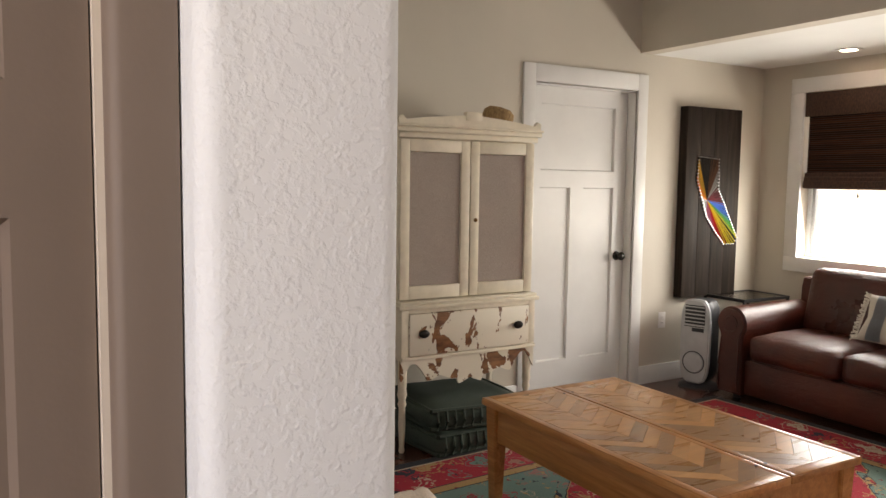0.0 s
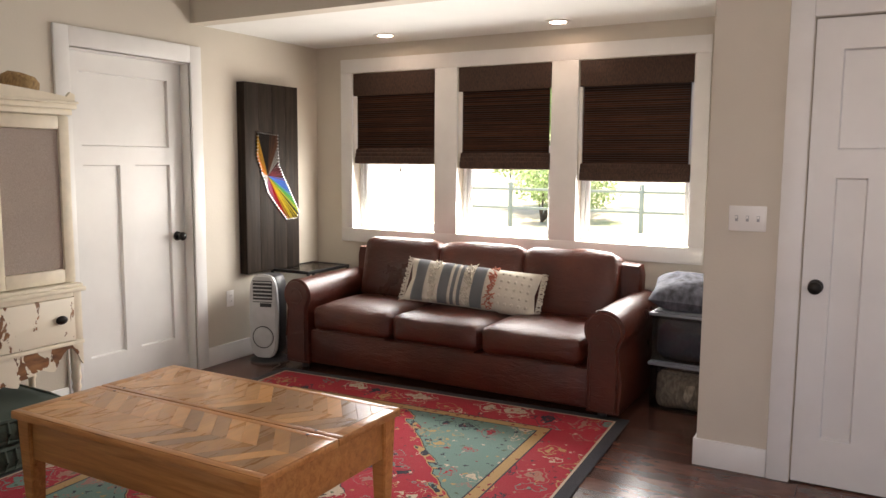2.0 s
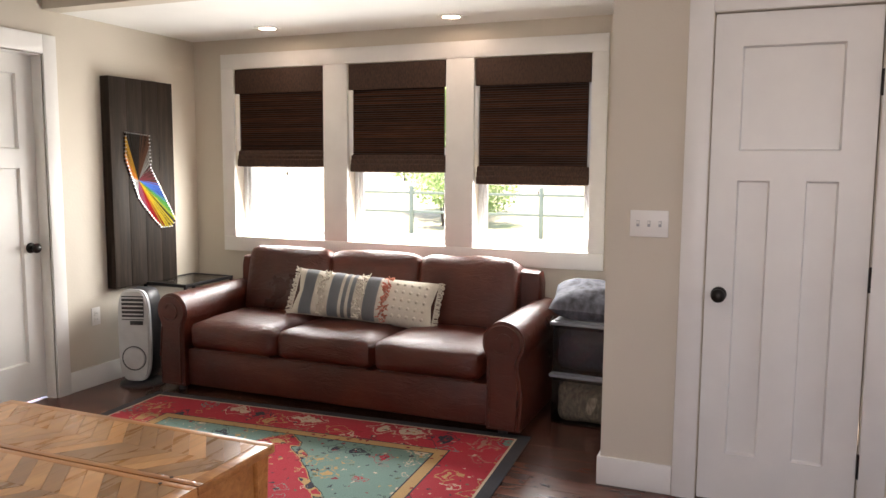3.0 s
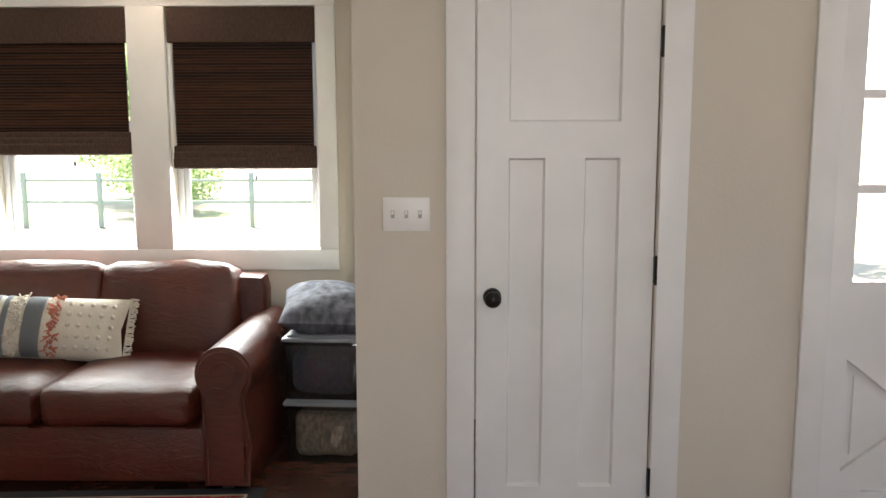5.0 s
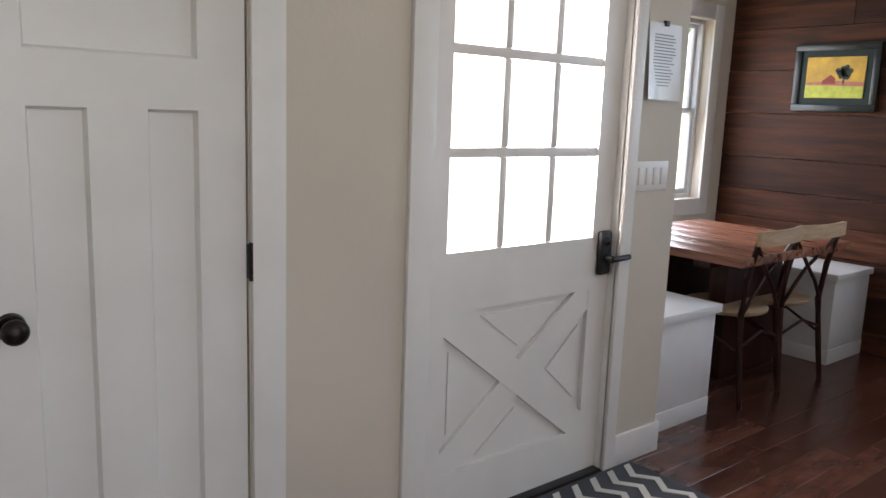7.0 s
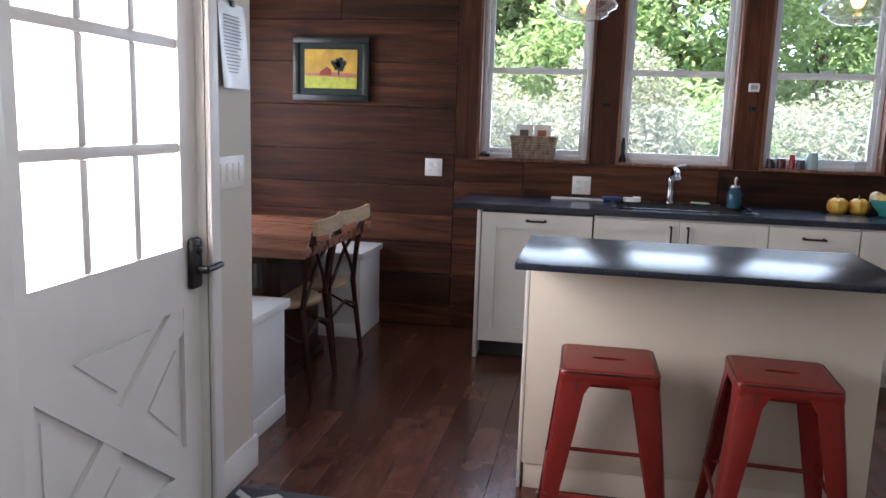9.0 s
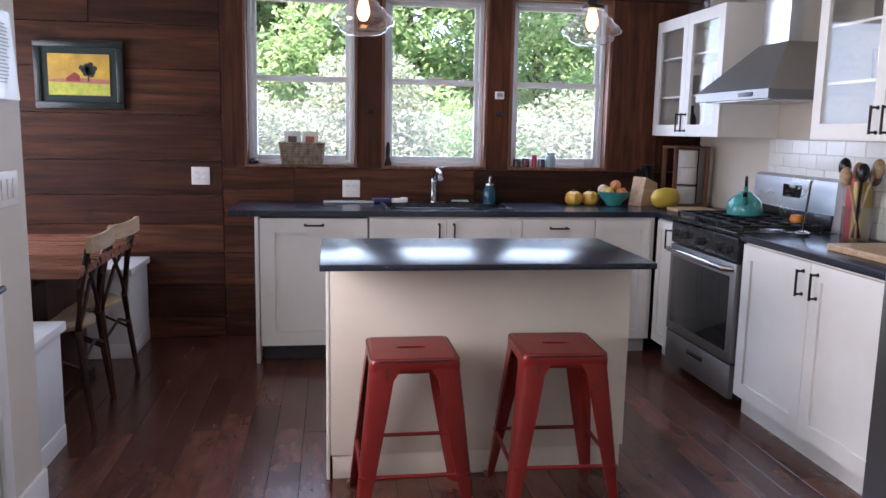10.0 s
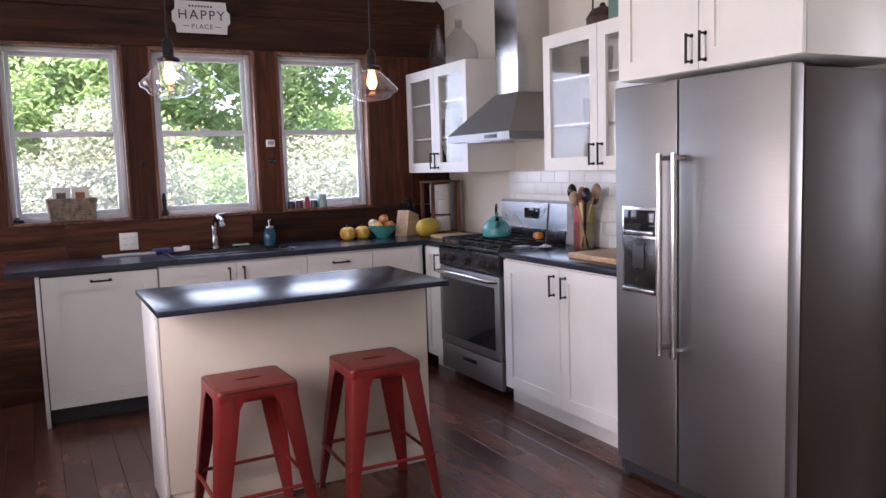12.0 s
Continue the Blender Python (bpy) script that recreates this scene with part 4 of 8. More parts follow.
# ---- coffee table ----
TX0, TX1, TY0, TY1, TZ = 1.915, 2.695, 1.93, 3.18, 0.478
table = thing("coffee_table", "honey wood coffee table with a chevron parquet top on the rug", "coffee table", pose((TX0 + TX1) / 2, (TY0 + TY1) / 2, 0.010))
HX, HY, HZ = (TX1 - TX0) / 2, (TY1 - TY0) / 2, TZ - 0.010
for s in (-1, 1):
    top = part("tabletop", boxes((min(0.002 * s, s * HX), max(0.002 * s, s * HX), -HY, HY, HZ - 0.03, HZ - 0.004), bevel=0.004), TABLE_WOOD, table)
    # inlaid chevrons: strips lean to both sides of a spine along each half
    x_in, x_out, y_end = 0.03, HX - 0.035, HY - 0.05
    spine = (x_in + x_out) / 2
    w, lean = 0.07, 0.8
    dark = {k for k in range(60) if random.random() < 0.24}
    for side in (-1, 1):
        xa, xb = (spine, x_in) if side < 0 else (spine, x_out)
        run = abs(xb - xa) * lean
        y = -y_end - run
        row = 0
        while y < y_end:
            row += 1
            quad = [(xa, y), (xa, y + w - 0.0015), (xb, y + w - 0.0015 + run), (xb, y + run)]
            poly = []
            for i in range(4):
                (ax, ay), (bx2, by2) = quad[i], quad[(i + 1) % 4]
                poly.append((ax, ay))
            clipped = poly
            for lim, sg in ((-y_end, 1), (y_end, -1)):
                out = []
                for i in range(len(clipped)):
                    p, q = clipped[i], clipped[(i + 1) % len(clipped)]
                    pin, qin = (p[1] - lim) * sg >= 0, (q[1] - lim) * sg >= 0
                    if pin:
                        out.append(p)
                    if pin != qin:
                        f = (lim - p[1]) / (q[1] - p[1])
                        out.append((p[0] + f * (q[0] - p[0]), lim))
                clipped = out
                if len(clipped) < 3:
                    break
            if len(clipped) >= 3:
                area = abs(sum(clipped[i][0] * clipped[(i + 1) % len(clipped)][1] - clipped[(i + 1) % len(clipped)][0] * clipped[i][1] for i in range(len(clipped)))) / 2
                if area > 1e-5:
                    bm = bmesh.new()
                    prism(bm, [(s * px, py) for px, py in clipped], HZ - 0.0045, HZ + random.uniform(-0.0004, 0.0004))
                    part("strip", bm, DARK_STRIP if row in dark else STRIP_WOOD, top, flat=True)
            y += w
    rows = [(s * 0.004, s * x_in * 0.97, -HY + 0.002, HY - 0.002), (s * x_out * 1.003, s * (HX - 0.002), -HY + 0.002, HY - 0.002), (s * x_in, s * x_out, -HY + 0.002, -y_end - 0.001), (s * x_in, s * x_out, y_end + 0.001, HY - 0.002)]
    for xa, xb, ya, yb in rows:
        part("border_board", boxes((min(xa, xb), max(xa, xb), ya, yb, HZ - 0.0045, HZ), bevel=0.001), TABLE_WOOD, top)
for y in (-HY + 0.03, HY - 0.05):
    part("apron", boxes((-HX + 0.07, HX - 0.07, y, y + 0.02, HZ - 0.185, HZ - 0.03), bevel=0.002), TABLE_WOOD, table)
for x in (-HX + 0.03, HX - 0.05):
    part("apron", boxes((x, x + 0.02, -HY + 0.07, HY - 0.07, HZ - 0.185, HZ - 0.03), bevel=0.002), TABLE_WOOD, table)
for x in (-1, 1):
    for y in (-1, 1):
        bm = bmesh.new()
        cx, cy = x * (HX - 0.05), y * (HY - 0.05)
        vs = box(bm, cx - 0.036, cx + 0.036, cy - 0.036, cy + 0.036, 0, HZ - 0.03)
        for v in bm.verts:
            if v.co.z < 0.01:
                v.co.x, v.co.y = cx + (v.co.x - cx) * 0.62, cy + (v.co.y - cy) * 0.62
        bmesh.ops.bevel(bm, geom=bm.edges[:], offset=0.004, segments=2, affect="EDGES")
        part("leg", bm, TABLE_WOOD, table)
for x in (-0.012, 0.012):
    for y in (-HY + 0.12, HY - 0.12):
        bm = bmesh.new()
        rod(bm, (x * 2, y, HZ - 0.001), (x * 2, y, HZ + 0.0015), 0.006)
        part("screw", bm, BRONZE, table)

# ---- hutch ----
hutch = thing("hutch", "old cream painted hutch with linen door panels and chipped drawer front", "cabinet", pose(2.305, 3.88, 0))
W2, DEP = 0.425, 0.44
part("case", boxes((-W2, -W2 + 0.02, 0.0, DEP, 0.49, 0.76), (W2 - 0.02, W2, 0.0, DEP, 0.49, 0.76), (-W2, W2, DEP - 0.012, DEP, 0.49, 0.76), (-W2 + 0.02, W2 - 0.02, 0.012, DEP, 0.49, 0.505), bevel=0.002), HUTCH_CREAM, hutch)
part("waist_moulding", boxes((-W2 - 0.02, W2 + 0.02, -0.02, DEP, 0.76, 0.782), (-W2 - 0.01, W2 + 0.01, -0.01, DEP, 0.782, 0.80), bevel=0.006), HUTCH_CREAM, hutch)
dr = part("drawer", boxes((-W2 + 0.045, W2 - 0.045, -0.012, 0.012, 0.515, 0.735), bevel=0.005), HUTCH_CHIPPED, hutch, "cream drawer front with chipped paint")
part("drawer_rail", boxes((-W2, -W2 + 0.043, -0.004, 0.0, 0.49, 0.76), (W2 - 0.043, W2, -0.004, 0.0, 0.49, 0.76), (-W2 + 0.043, W2 - 0.043, -0.004, 0.012, 0.737, 0.76), (-W2, W2, -0.014, 0.012, 0.492, 0.512), bevel=0.002), HUTCH_CREAM, hutch)
for x in (-0.30, 0.30):
    bm = bmesh.new()
    bmesh.ops.create_uvsphere(bm, u_segments=14, v_segments=8, radius=1, matrix=pose(x, -0.022, 0.63) @ Matrix.Diagonal((0.032, 0.014, 0.022, 1)))
    part("pull", bm, BRONZE, dr, "dark metal drawer pull")
# scalloped apron
pts = [(-W2, 0.495)]
n_s = 48
for k in range(n_s + 1):
    u = -1 + 2 * k / n_s
    z = 0.40 - 0.03 * abs(math.sin(u * 7.0)) + (0.09 * max(0, math.sin((abs(u) - 0.62) * math.pi / 0.36)) if abs(u) > 0.62 else 0) - (0.035 if abs(u) < 0.2 else 0)
    pts.append((u * W2, z))
pts.append((W2, 0.495))
bm = bmesh.new()
prism(bm, pts, 0.0, 0.016, "y")
part("apron", bm, HUTCH_CHIPPED, hutch)
for x in (-W2 + 0.025, W2 - 0.025):
    for y in (0.03, DEP - 0.03):
        bm = bmesh.new()
        lathe(bm, [(0.012, 0), (0.016, 0.012), (0.013, 0.03), (0.019, 0.15), (0.017, 0.24), (0.024, 0.26), (0.018, 0.28), (0.026, 0.31), (0.022, 0.34), (0.024, 0.36), (0.024, 0.50)], 16, (x, y, 0))
        part("leg", bm, HUTCH_CREAM, hutch)
UZ0, UZ1, UY = 0.80, 1.64, 0.05
part("upper_case", boxes((-W2, -W2 + 0.02, UY, DEP, UZ0, UZ1), (W2 - 0.02, W2, UY, DEP, UZ0, UZ1), (-W2 + 0.02, W2 - 0.02, DEP - 0.012, DEP, UZ0, UZ1), (-W2 + 0.02, W2 - 0.02, UY, DEP, UZ1 - 0.02, UZ1), bevel=0.002), HUTCH_CREAM, hutch)
for s in (-1, 1):
    a, b = sorted((s * 0.003, s * (W2 - 0.004)))
    dd = part("door", boxes((a, a + 0.055, UY - 0.022, UY, UZ0 + 0.006, UZ1 - 0.005), (b - 0.055, b, UY - 0.022, UY, UZ0 + 0.006, UZ1 - 0.005), (a + 0.055, b - 0.055, UY - 0.022, UY, UZ0 + 0.006, UZ0 + 0.075), (a + 0.055, b - 0.055, UY - 0.022, UY, UZ1 - 0.07, UZ1 - 0.005), bevel=0.004), HUTCH_CREAM, hutch)
    bm = bmesh.new()
    bmesh.ops.create_grid(bm, x_segments=14, y_segments=24, size=0.5)
    for v in bm.verts:
        u, w = v.co.x, v.co.y
        v.co = Vector(((a + b) / 2 + u * (b - a - 0.11), UY - 0.008 + 0.003 * noise.noise(Vector((u * 3, w * 14, s))), (UZ0 + UZ1) / 2 + 0.002 + w * (UZ1 - UZ0 - 0.15)))
    part("linen_panel", bm, LINEN, dd, "taupe linen panel")
    if s > 0:
        bm = bmesh.new()
        bmesh.ops.create_uvsphere(bm, u_segments=12, v_segments=8, radius=0.011, matrix=Matrix.Translation((0.03, UY - 0.032, 1.215)))
        part("knob", bm, plain("old_brass", (0.22, 0.13, 0.05), 0.35, 0.9), dd, "small brass knob")
part("cornice", boxes((-W2 - 0.012, W2 + 0.012, UY - 0.034, DEP, UZ1, UZ1 + 0.03), (-W2 - 0.028, W2 + 0.028, UY - 0.05, DEP, UZ1 + 0.03, UZ1 + 0.055), (-W2 - 0.035, W2 + 0.035, UY - 0.058, DEP, UZ1 + 0.055, UZ1 + 0.068), bevel=0.006), HUTCH_CREAM, hutch)
pts = [(-W2 - 0.02, UZ1 + 0.068)] + [(u * (W2 + 0.02), UZ1 + 0.075 + 0.055 * (1 - abs(u)) ** 0.6 + (0.028 if abs(u) > 0.93 else 0)) for u in [-1 + k / 20 for k in range(41)]] + [(W2 + 0.02, UZ1 + 0.068)]
bm = bmesh.new()
prism(bm, pts, UY - 0.045, UY - 0.025, "y")
box(bm, -0.05, 0.05, UY - 0.052, UY - 0.02, UZ1 + 0.10, UZ1 + 0.145, 0.004)
part("pediment", bm, HUTCH_CREAM, hutch)

hat = thing("straw_hat", "woven straw hat with a blue band on the hutch", "hat", pose(2.55, 4.05, UZ1 + 0.068, 12, 6, 20))
straw = fabric("woven_straw", (0.36, 0.22, 0.10), 90.0, 0.35)
bm = bmesh.new()
lathe(bm, [(0.17, 0.012), (0.165, 0.02), (0.10, 0.028), (0.092, 0.06), (0.085, 0.105), (0.06, 0.128), (0.0, 0.135)], 28)
part("crown", bm, straw, hat)
bm = bmesh.new()
lathe(bm, [(0.103, 0.029), (0.1, 0.05), (0.095, 0.05), (0.096, 0.03)], 28)
part("band", bm, fabric("blue_ribbon", (0.03, 0.04, 0.16)), hat, "blue ribbon band")

# stacked floor cushions under the hutch
for k, (z, rot, off) in enumerate(((0.0, 4, 0.0), (0.125, -5, 0.02))):
    cu = thing("floor_cushion", "grey-green tufted velvet floor cushion stacked under the hutch", "cushion", pose(2.28 + off, 4.00, 0.002 + z, 0, 0, rot), "floor cushions")
    bm = bmesh.new()
    soft_box(bm, -0.29, 0.29, -0.27, 0.27, 0.0, 0.135, 0.05, 10, 0.014, 0.01, 2.0 * k)
    part("body", bm, GREEN_VELVET, cu)
    bm = bmesh.new()
    for zz in (0.02, 0.115):
        path_rod(bm, [(x * 0.275, y * 0.255, zz) for x, y in ((-1, -1), (0, -1.06), (1, -1), (1.06, 0), (1, 1), (0, 1.06), (-1, 1), (-1.06, 0), (-1, -1))], 0.012, 6)
    for j in range(11):
        x = -0.25 + j * 0.05
        path_rod(bm, [(x, -0.275, 0.02), (x, -0.287, 0.065), (x, -0.275, 0.115)], 0.008, 5)
    part("stitched_edge", bm, GREEN_VELVET, cu)

# ---- string art ----
art = thing("string_art", "tall charcoal board with a rainbow string design on the wall", "wall art", pose(4.625, N_Y, 0.61))
for k in range(4):
    a = -0.285 + k * 0.1425
    part("board", boxes((a, a + 0.141, -0.075, -0.003, 0, 1.36), bevel=0.002), CHARCOAL_BOARD, art)
outline = [(-0.165, 1.01), (0.04, 0.995), (0.045, 0.78), (0.27, 0.42), (0.235, 0.375), (0.13, 0.375), (0.06, 0.44), (0.0, 0.50), (-0.07, 0.58), (-0.12, 0.70), (-0.175, 0.84), (-0.165, 1.01)]
dots = []
for (ax, az), (bx2, bz2) in zip(outline, outline[1:]):
    m = max(2, int(math.hypot(bx2 - ax, bz2 - az) / 0.022))
    dots += [Vector((ax + (bx2 - ax) * i / m, az + (bz2 - az) * i / m)) for i in range(m)]
nail = plain("steel_nail", (0.5, 0.5, 0.5), 0.3, 1.0)
bm = bmesh.new()
rod(bm, (0, -0.090, 0), (0, -0.074, 0), 0.004, 0.0025, 6)
nail_me = bpy.data.meshes.new("nail")
bm.to_mesh(nail_me)
bm.free()
nail_me.materials.append(nail)
for d in dots:
    ob = new("nail", nail_me)
    ob.parent, ob.location = art, (d.x, 0, d.y)
hub2 = Vector((-0.07, 0.70))
hues = [("black", (0.02, 0.015, 0.012)), ("brown", (0.12, 0.045, 0.02)), ("grey", (0.25, 0.24, 0.22)), ("maroon", (0.14, 0.012, 0.02)), ("blue", (0.03, 0.13, 0.5)), ("green", (0.05, 0.30, 0.06)), ("yellow", (0.65, 0.5, 0.03)), ("red", (0.5, 0.02, 0.02)), ("pink", (0.55, 0.2, 0.3)), ("white", (0.7, 0.7, 0.72)), ("orange", (0.6, 0.2, 0.02)), ("gold", (0.5, 0.28, 0.03))]
for k, (nm, c) in enumerate(hues):
    mt = plain(nm + "_string", c, 0.7, bump=0.0)
    lo, hi = len(dots) * k // len(hues), len(dots) * (k + 1) // len(hues)
    bm = bmesh.new()
    for d in dots[lo:hi + 1]:
        for j in range(3):
            e2 = d + Vector((random.uniform(-0.008, 0.008), random.uniform(-0.008, 0.008)))
            rod(bm, (hub2.x, -0.082 - 0.001 * j, hub2.y), (e2.x, -0.082 - 0.001 * j, e2.y), 0.0022, 0.0022, 4)
    part("string", bm, mt, art, nm + " string")

# ---- heater, side table, bins ----
heat = thing("tower_heater", "silver-fronted black tower heater standing on the floor by the wall", "heater", pose(4.38, 4.11, 0, 0, 0, -72))
HEATER_SILVER = plain("silver_heater_plastic", (0.50, 0.51, 0.52), 0.38, 0.1)
bm = bmesh.new()
soft_box(bm, -0.098, 0.098, -0.085, 0.13, 0.035, 0.625, 0.07, 8)
part("housing", bm, DARK_PLASTIC, heat, "black plastic housing")
outline = []
for k in range(40):
    a = 2 * math.pi * k / 40
    c, q = math.cos(a), math.sin(a)
    outline.append((0.104 * math.copysign(abs(c) ** 0.5, c), 0.335 + 0.295 * math.copysign(abs(q) ** 0.55, q)))
bm = bmesh.new()
prism(bm, outline, -0.112, -0.075, "y")
bmesh.ops.bevel(bm, geom=[e for e in bm.edges if e.verts[0].co.y < -0.11 and e.verts[1].co.y < -0.11], offset=0.010, segments=3, affect="EDGES")
part("front_panel", bm, HEATER_SILVER, heat, "silver-grey front panel")
grille = part("grille", boxes((-0.072, 0.072, -0.114, -0.108, 0.455, 0.59), bevel=0.002), DARK_PLASTIC, heat, "dark outlet grille")
for k in range(5):
    part("louvre", boxes((-0.07, 0.07, -0.119, -0.1145, 0.470 + k * 0.026, 0.478 + k * 0.026), bevel=0.001), HEATER_SILVER, grille)
part("display", boxes((-0.02, 0.066, -0.1155, -0.110, 0.405, 0.432), bevel=0.003), DARK_PLASTIC, heat)
part("display_trim", boxes((-0.074, 0.07, -0.1135, -0.110, 0.437, 0.443), bevel=0.001), DARK_PLASTIC, heat)
for r0 in (0.076, 0.044):
    bm = bmesh.new()
    path_rod(bm, [(r0 * math.cos(radians(t)), -0.113, 0.19 + r0 * math.sin(radians(t))) for t in range(0, 361, 12)], 0.0035, 6)
    part("dial_ring", bm, DARK_PLASTIC, heat)
bm = bmesh.new()
rod(bm, (0, -0.118, 0.19), (0, -0.109, 0.19), 0.068, 0.072, 32)
part("fan_cover", bm, HEATER_SILVER, heat)
bm = bmesh.new()
lathe(bm, [(0.14, 0), (0.14, 0.012), (0.11, 0.03), (0.06, 0.038)], 24)
part("base", bm, DARK_PLASTIC, heat)
bm = bmesh.new()
path_rod(bm, [(4.36, 4.02, 0.004), (4.30, 3.95, 0.004), (4.22, 3.93, 0.006), (4.15, 3.88, 0.016), (4.20, 3.80, 0.016), (4.29, 3.83, 0.008)], 0.004, 6)
single("power_cord", bm, DARK_PLASTIC, "black power cord lying on the floor beside the heater", "cable")

st = thing("side_table", "black metal side table with a glass top beside the sofa", "side table", pose(4.86, 4.12, 0))
for x in (-0.24, 0.24):
    for y in (-0.17, 0.17):
        part("leg", boxes((x - 0.009, x + 0.009, y - 0.009, y + 0.009, 0, 0.60), bevel=0.002), BLACK_METAL, st)
part("frame", boxes((-0.249, 0.249, -0.179, -0.161, 0.60, 0.622), (-0.249, 0.249, 0.161, 0.179, 0.60, 0.622), (-0.249, -0.231, -0.161, 0.161, 0.60, 0.622), (0.231, 0.249, -0.161, 0.161, 0.60, 0.622), bevel=0.002), BLACK_METAL, st)
part("glass_top", boxes((-0.23, 0.23, -0.16, 0.16, 0.612, 0.618)), pane_material("smoked_glass", 0.3), st, "clear glass top")


def storage_bin(x, y, z, inside, label):
    b = thing("storage_bin", label, "storage bin", pose(x, y, z, 0, 0, -3), "storage bins")
    bm = bmesh.new()
    for sx0, sx1, sy0, sy1 in ((-0.24, -0.236, -0.165, 0.165), (0.236, 0.24, -0.165, 0.165), (-0.236, 0.236, -0.165, -0.161), (-0.236, 0.236, 0.161, 0.165)):
        box(bm, sx0, sx1, sy0, sy1, 0.0, 0.26, 0.001)
    box(bm, -0.24, 0.24, -0.165, 0.165, 0, 0.004)
    box(bm, -0.25, -0.236, -0.175, 0.175, 0.245, 0.262, 0.003)
    part("tub", bm, CLEAR_PLASTIC, b, "clear plastic tub")
    bm = bmesh.new()
    soft_box(bm, -0.225, 0.225, -0.15, 0.15, 0.006, 0.215, 0.05, 8, 0.012, 0.02, z * 9)
    part("contents", bm, inside, b)
    part("lid", boxes((-0.255, 0.255, -0.18, 0.18, 0.262, 0.28), (-0.235, 0.235, -0.16, 0.16, 0.28, 0.29), bevel=0.006), plain("grey_bin_lid", (0.20, 0.21, 0.24), 0.4), b)
    return b


storage_bin(4.90, 1.29, 0.0, fabric("beige_knit", (0.52, 0.43, 0.32), 70.0, 0.4), "clear storage bin full of beige knitwear on the floor")
storage_bin(4.90, 1.29, 0.292, fabric("dark_slate_cloth", (0.10, 0.115, 0.15), 120.0, 0.3), "clear storage bin with dark cloth stacked on another bin")
bm = bmesh.new()
pillow(bm, 0.52, 0.44, 0.20, 20, 0.55, 0.02)
single("grey_pillow", bm, GREY_PAISLEY, "grey patterned pillow lying on stacked storage bins", "pillow", pose(4.89, 1.30, 0.665, 4, -6, 8))

# leaning slim pole in the alcove corner
pl = thing("curtain_rod", "slim grey metal rod leaning in the alcove corner", "rod", pose(5.17, 1.20, 0))
bm = bmesh.new()
rod(bm, (0, 0, 0), (0.03, 0.005, 2.04), 0.013, 0.013, 14)
part("tube", bm, plain("satin_grey_metal", (0.28, 0.29, 0.26), 0.35, 0.7), pl)
bm = bmesh.new()
lathe(bm, [(0.015, 2.04), (0.017, 2.05), (0.012, 2.07), (0.0, 2.075)], 14, (0.03, 0.005, 0))
part("end_cap", bm, SILVER_PLASTIC, pl)

# ---- armchair with throw, near the start of the walk ----
ch = thing("armchair", "low armchair covered with a ruffled cream throw", "armchair", pose(0.78, 1.72, 0, 0, 0, 0))
bm = bmesh.new()
soft_box(bm, -0.34, 0.22, -0.40, 0.40, 0.06, 0.46, 0.08, 8, 0.01)
part("seat", bm, CREAM_THROW, ch)
bm = bmesh.new()
soft_box(bm, -0.36, -0.12, -0.42, 0.42, 0.10, 0.60, 0.09, 8, 0.02)
part("backrest", bm, CREAM_THROW, ch)
bm = bmesh.new()
bmesh.ops.create_grid(bm, x_segments=40, y_segments=52, size=0.5)
for v in bm.verts:
    u, w = v.co.x * 2, v.co.y * 2
    drop = 0.10 * max(0, abs(u) - 0.72) * 3 + 0.10 * max(0, abs(w) - 0.75) * 3
    v.co = Vector((u * 0.30, w * 0.46, 0.645 - drop + 0.012 * noise.noise(Vector((u * 5, w * 5, 1))) + 0.009 * math.sin(w * 38 + 2 * noise.noise(Vector((u * 3, w * 3, 4))))))
bmesh.ops.solidify(bm, geom=bm.faces[:], thickness=0.02)
part("throw", bm, CREAM_THROW, ch, "ruffled cream cotton throw")
for x in (-0.28, 0.16):
    for y in (-0.32, 0.32):
        bm = bmesh.new()
        rod(bm, (x, y, 0), (x, y, 0.08), 0.02, 0.025)
        part("leg", bm, TABLE_WOOD, ch)

# ---- plates and lamps ----


def wall_plate(name, label, m, gangs, kind):
    """A plate lying in the xz plane, facing -y."""
    w = 0.045 * gangs + 0.025
    p = thing(name, label, "switch" if kind != "outlet" else "outlet", m)
    part("plate", boxes((-w / 2, w / 2, -0.006, 0, -0.057, 0.057), bevel=0.003), PLASTIC_WHITE, p)
    for g in range(gangs):
        x = (g - (gangs - 1) / 2) * 0.046
        if kind == "toggle":
            part("toggle_slot", boxes((x - 0.006, x + 0.006, -0.0075, -0.005, -0.013, 0.013)), SILVER_PLASTIC, p)
            part("toggle", boxes((x - 0.004, x + 0.004, -0.018, -0.006, 0.0, 0.011), bevel=0.001), PLASTIC_WHITE, p)
        elif kind == "rocker":
            part("rocker", boxes((x - 0.016, x + 0.016, -0.009, -0.005, -0.033, 0.033), bevel=0.002), PLASTIC_WHITE, p)
        else:
            for z in (-0.02, 0.02):
                part("socket", boxes((x - 0.016, x + 0.016, -0.0085, -0.005, z - 0.014, z + 0.014), bevel=0.004), PLASTIC_WHITE, p)
                for sx in (-0.006, 0.006):
                    part("slot", boxes((x + sx - 0.001, x + sx + 0.001, -0.009, -0.0084, z - 0.004, z + 0.005)), DARK_PLASTIC, p)
    return p


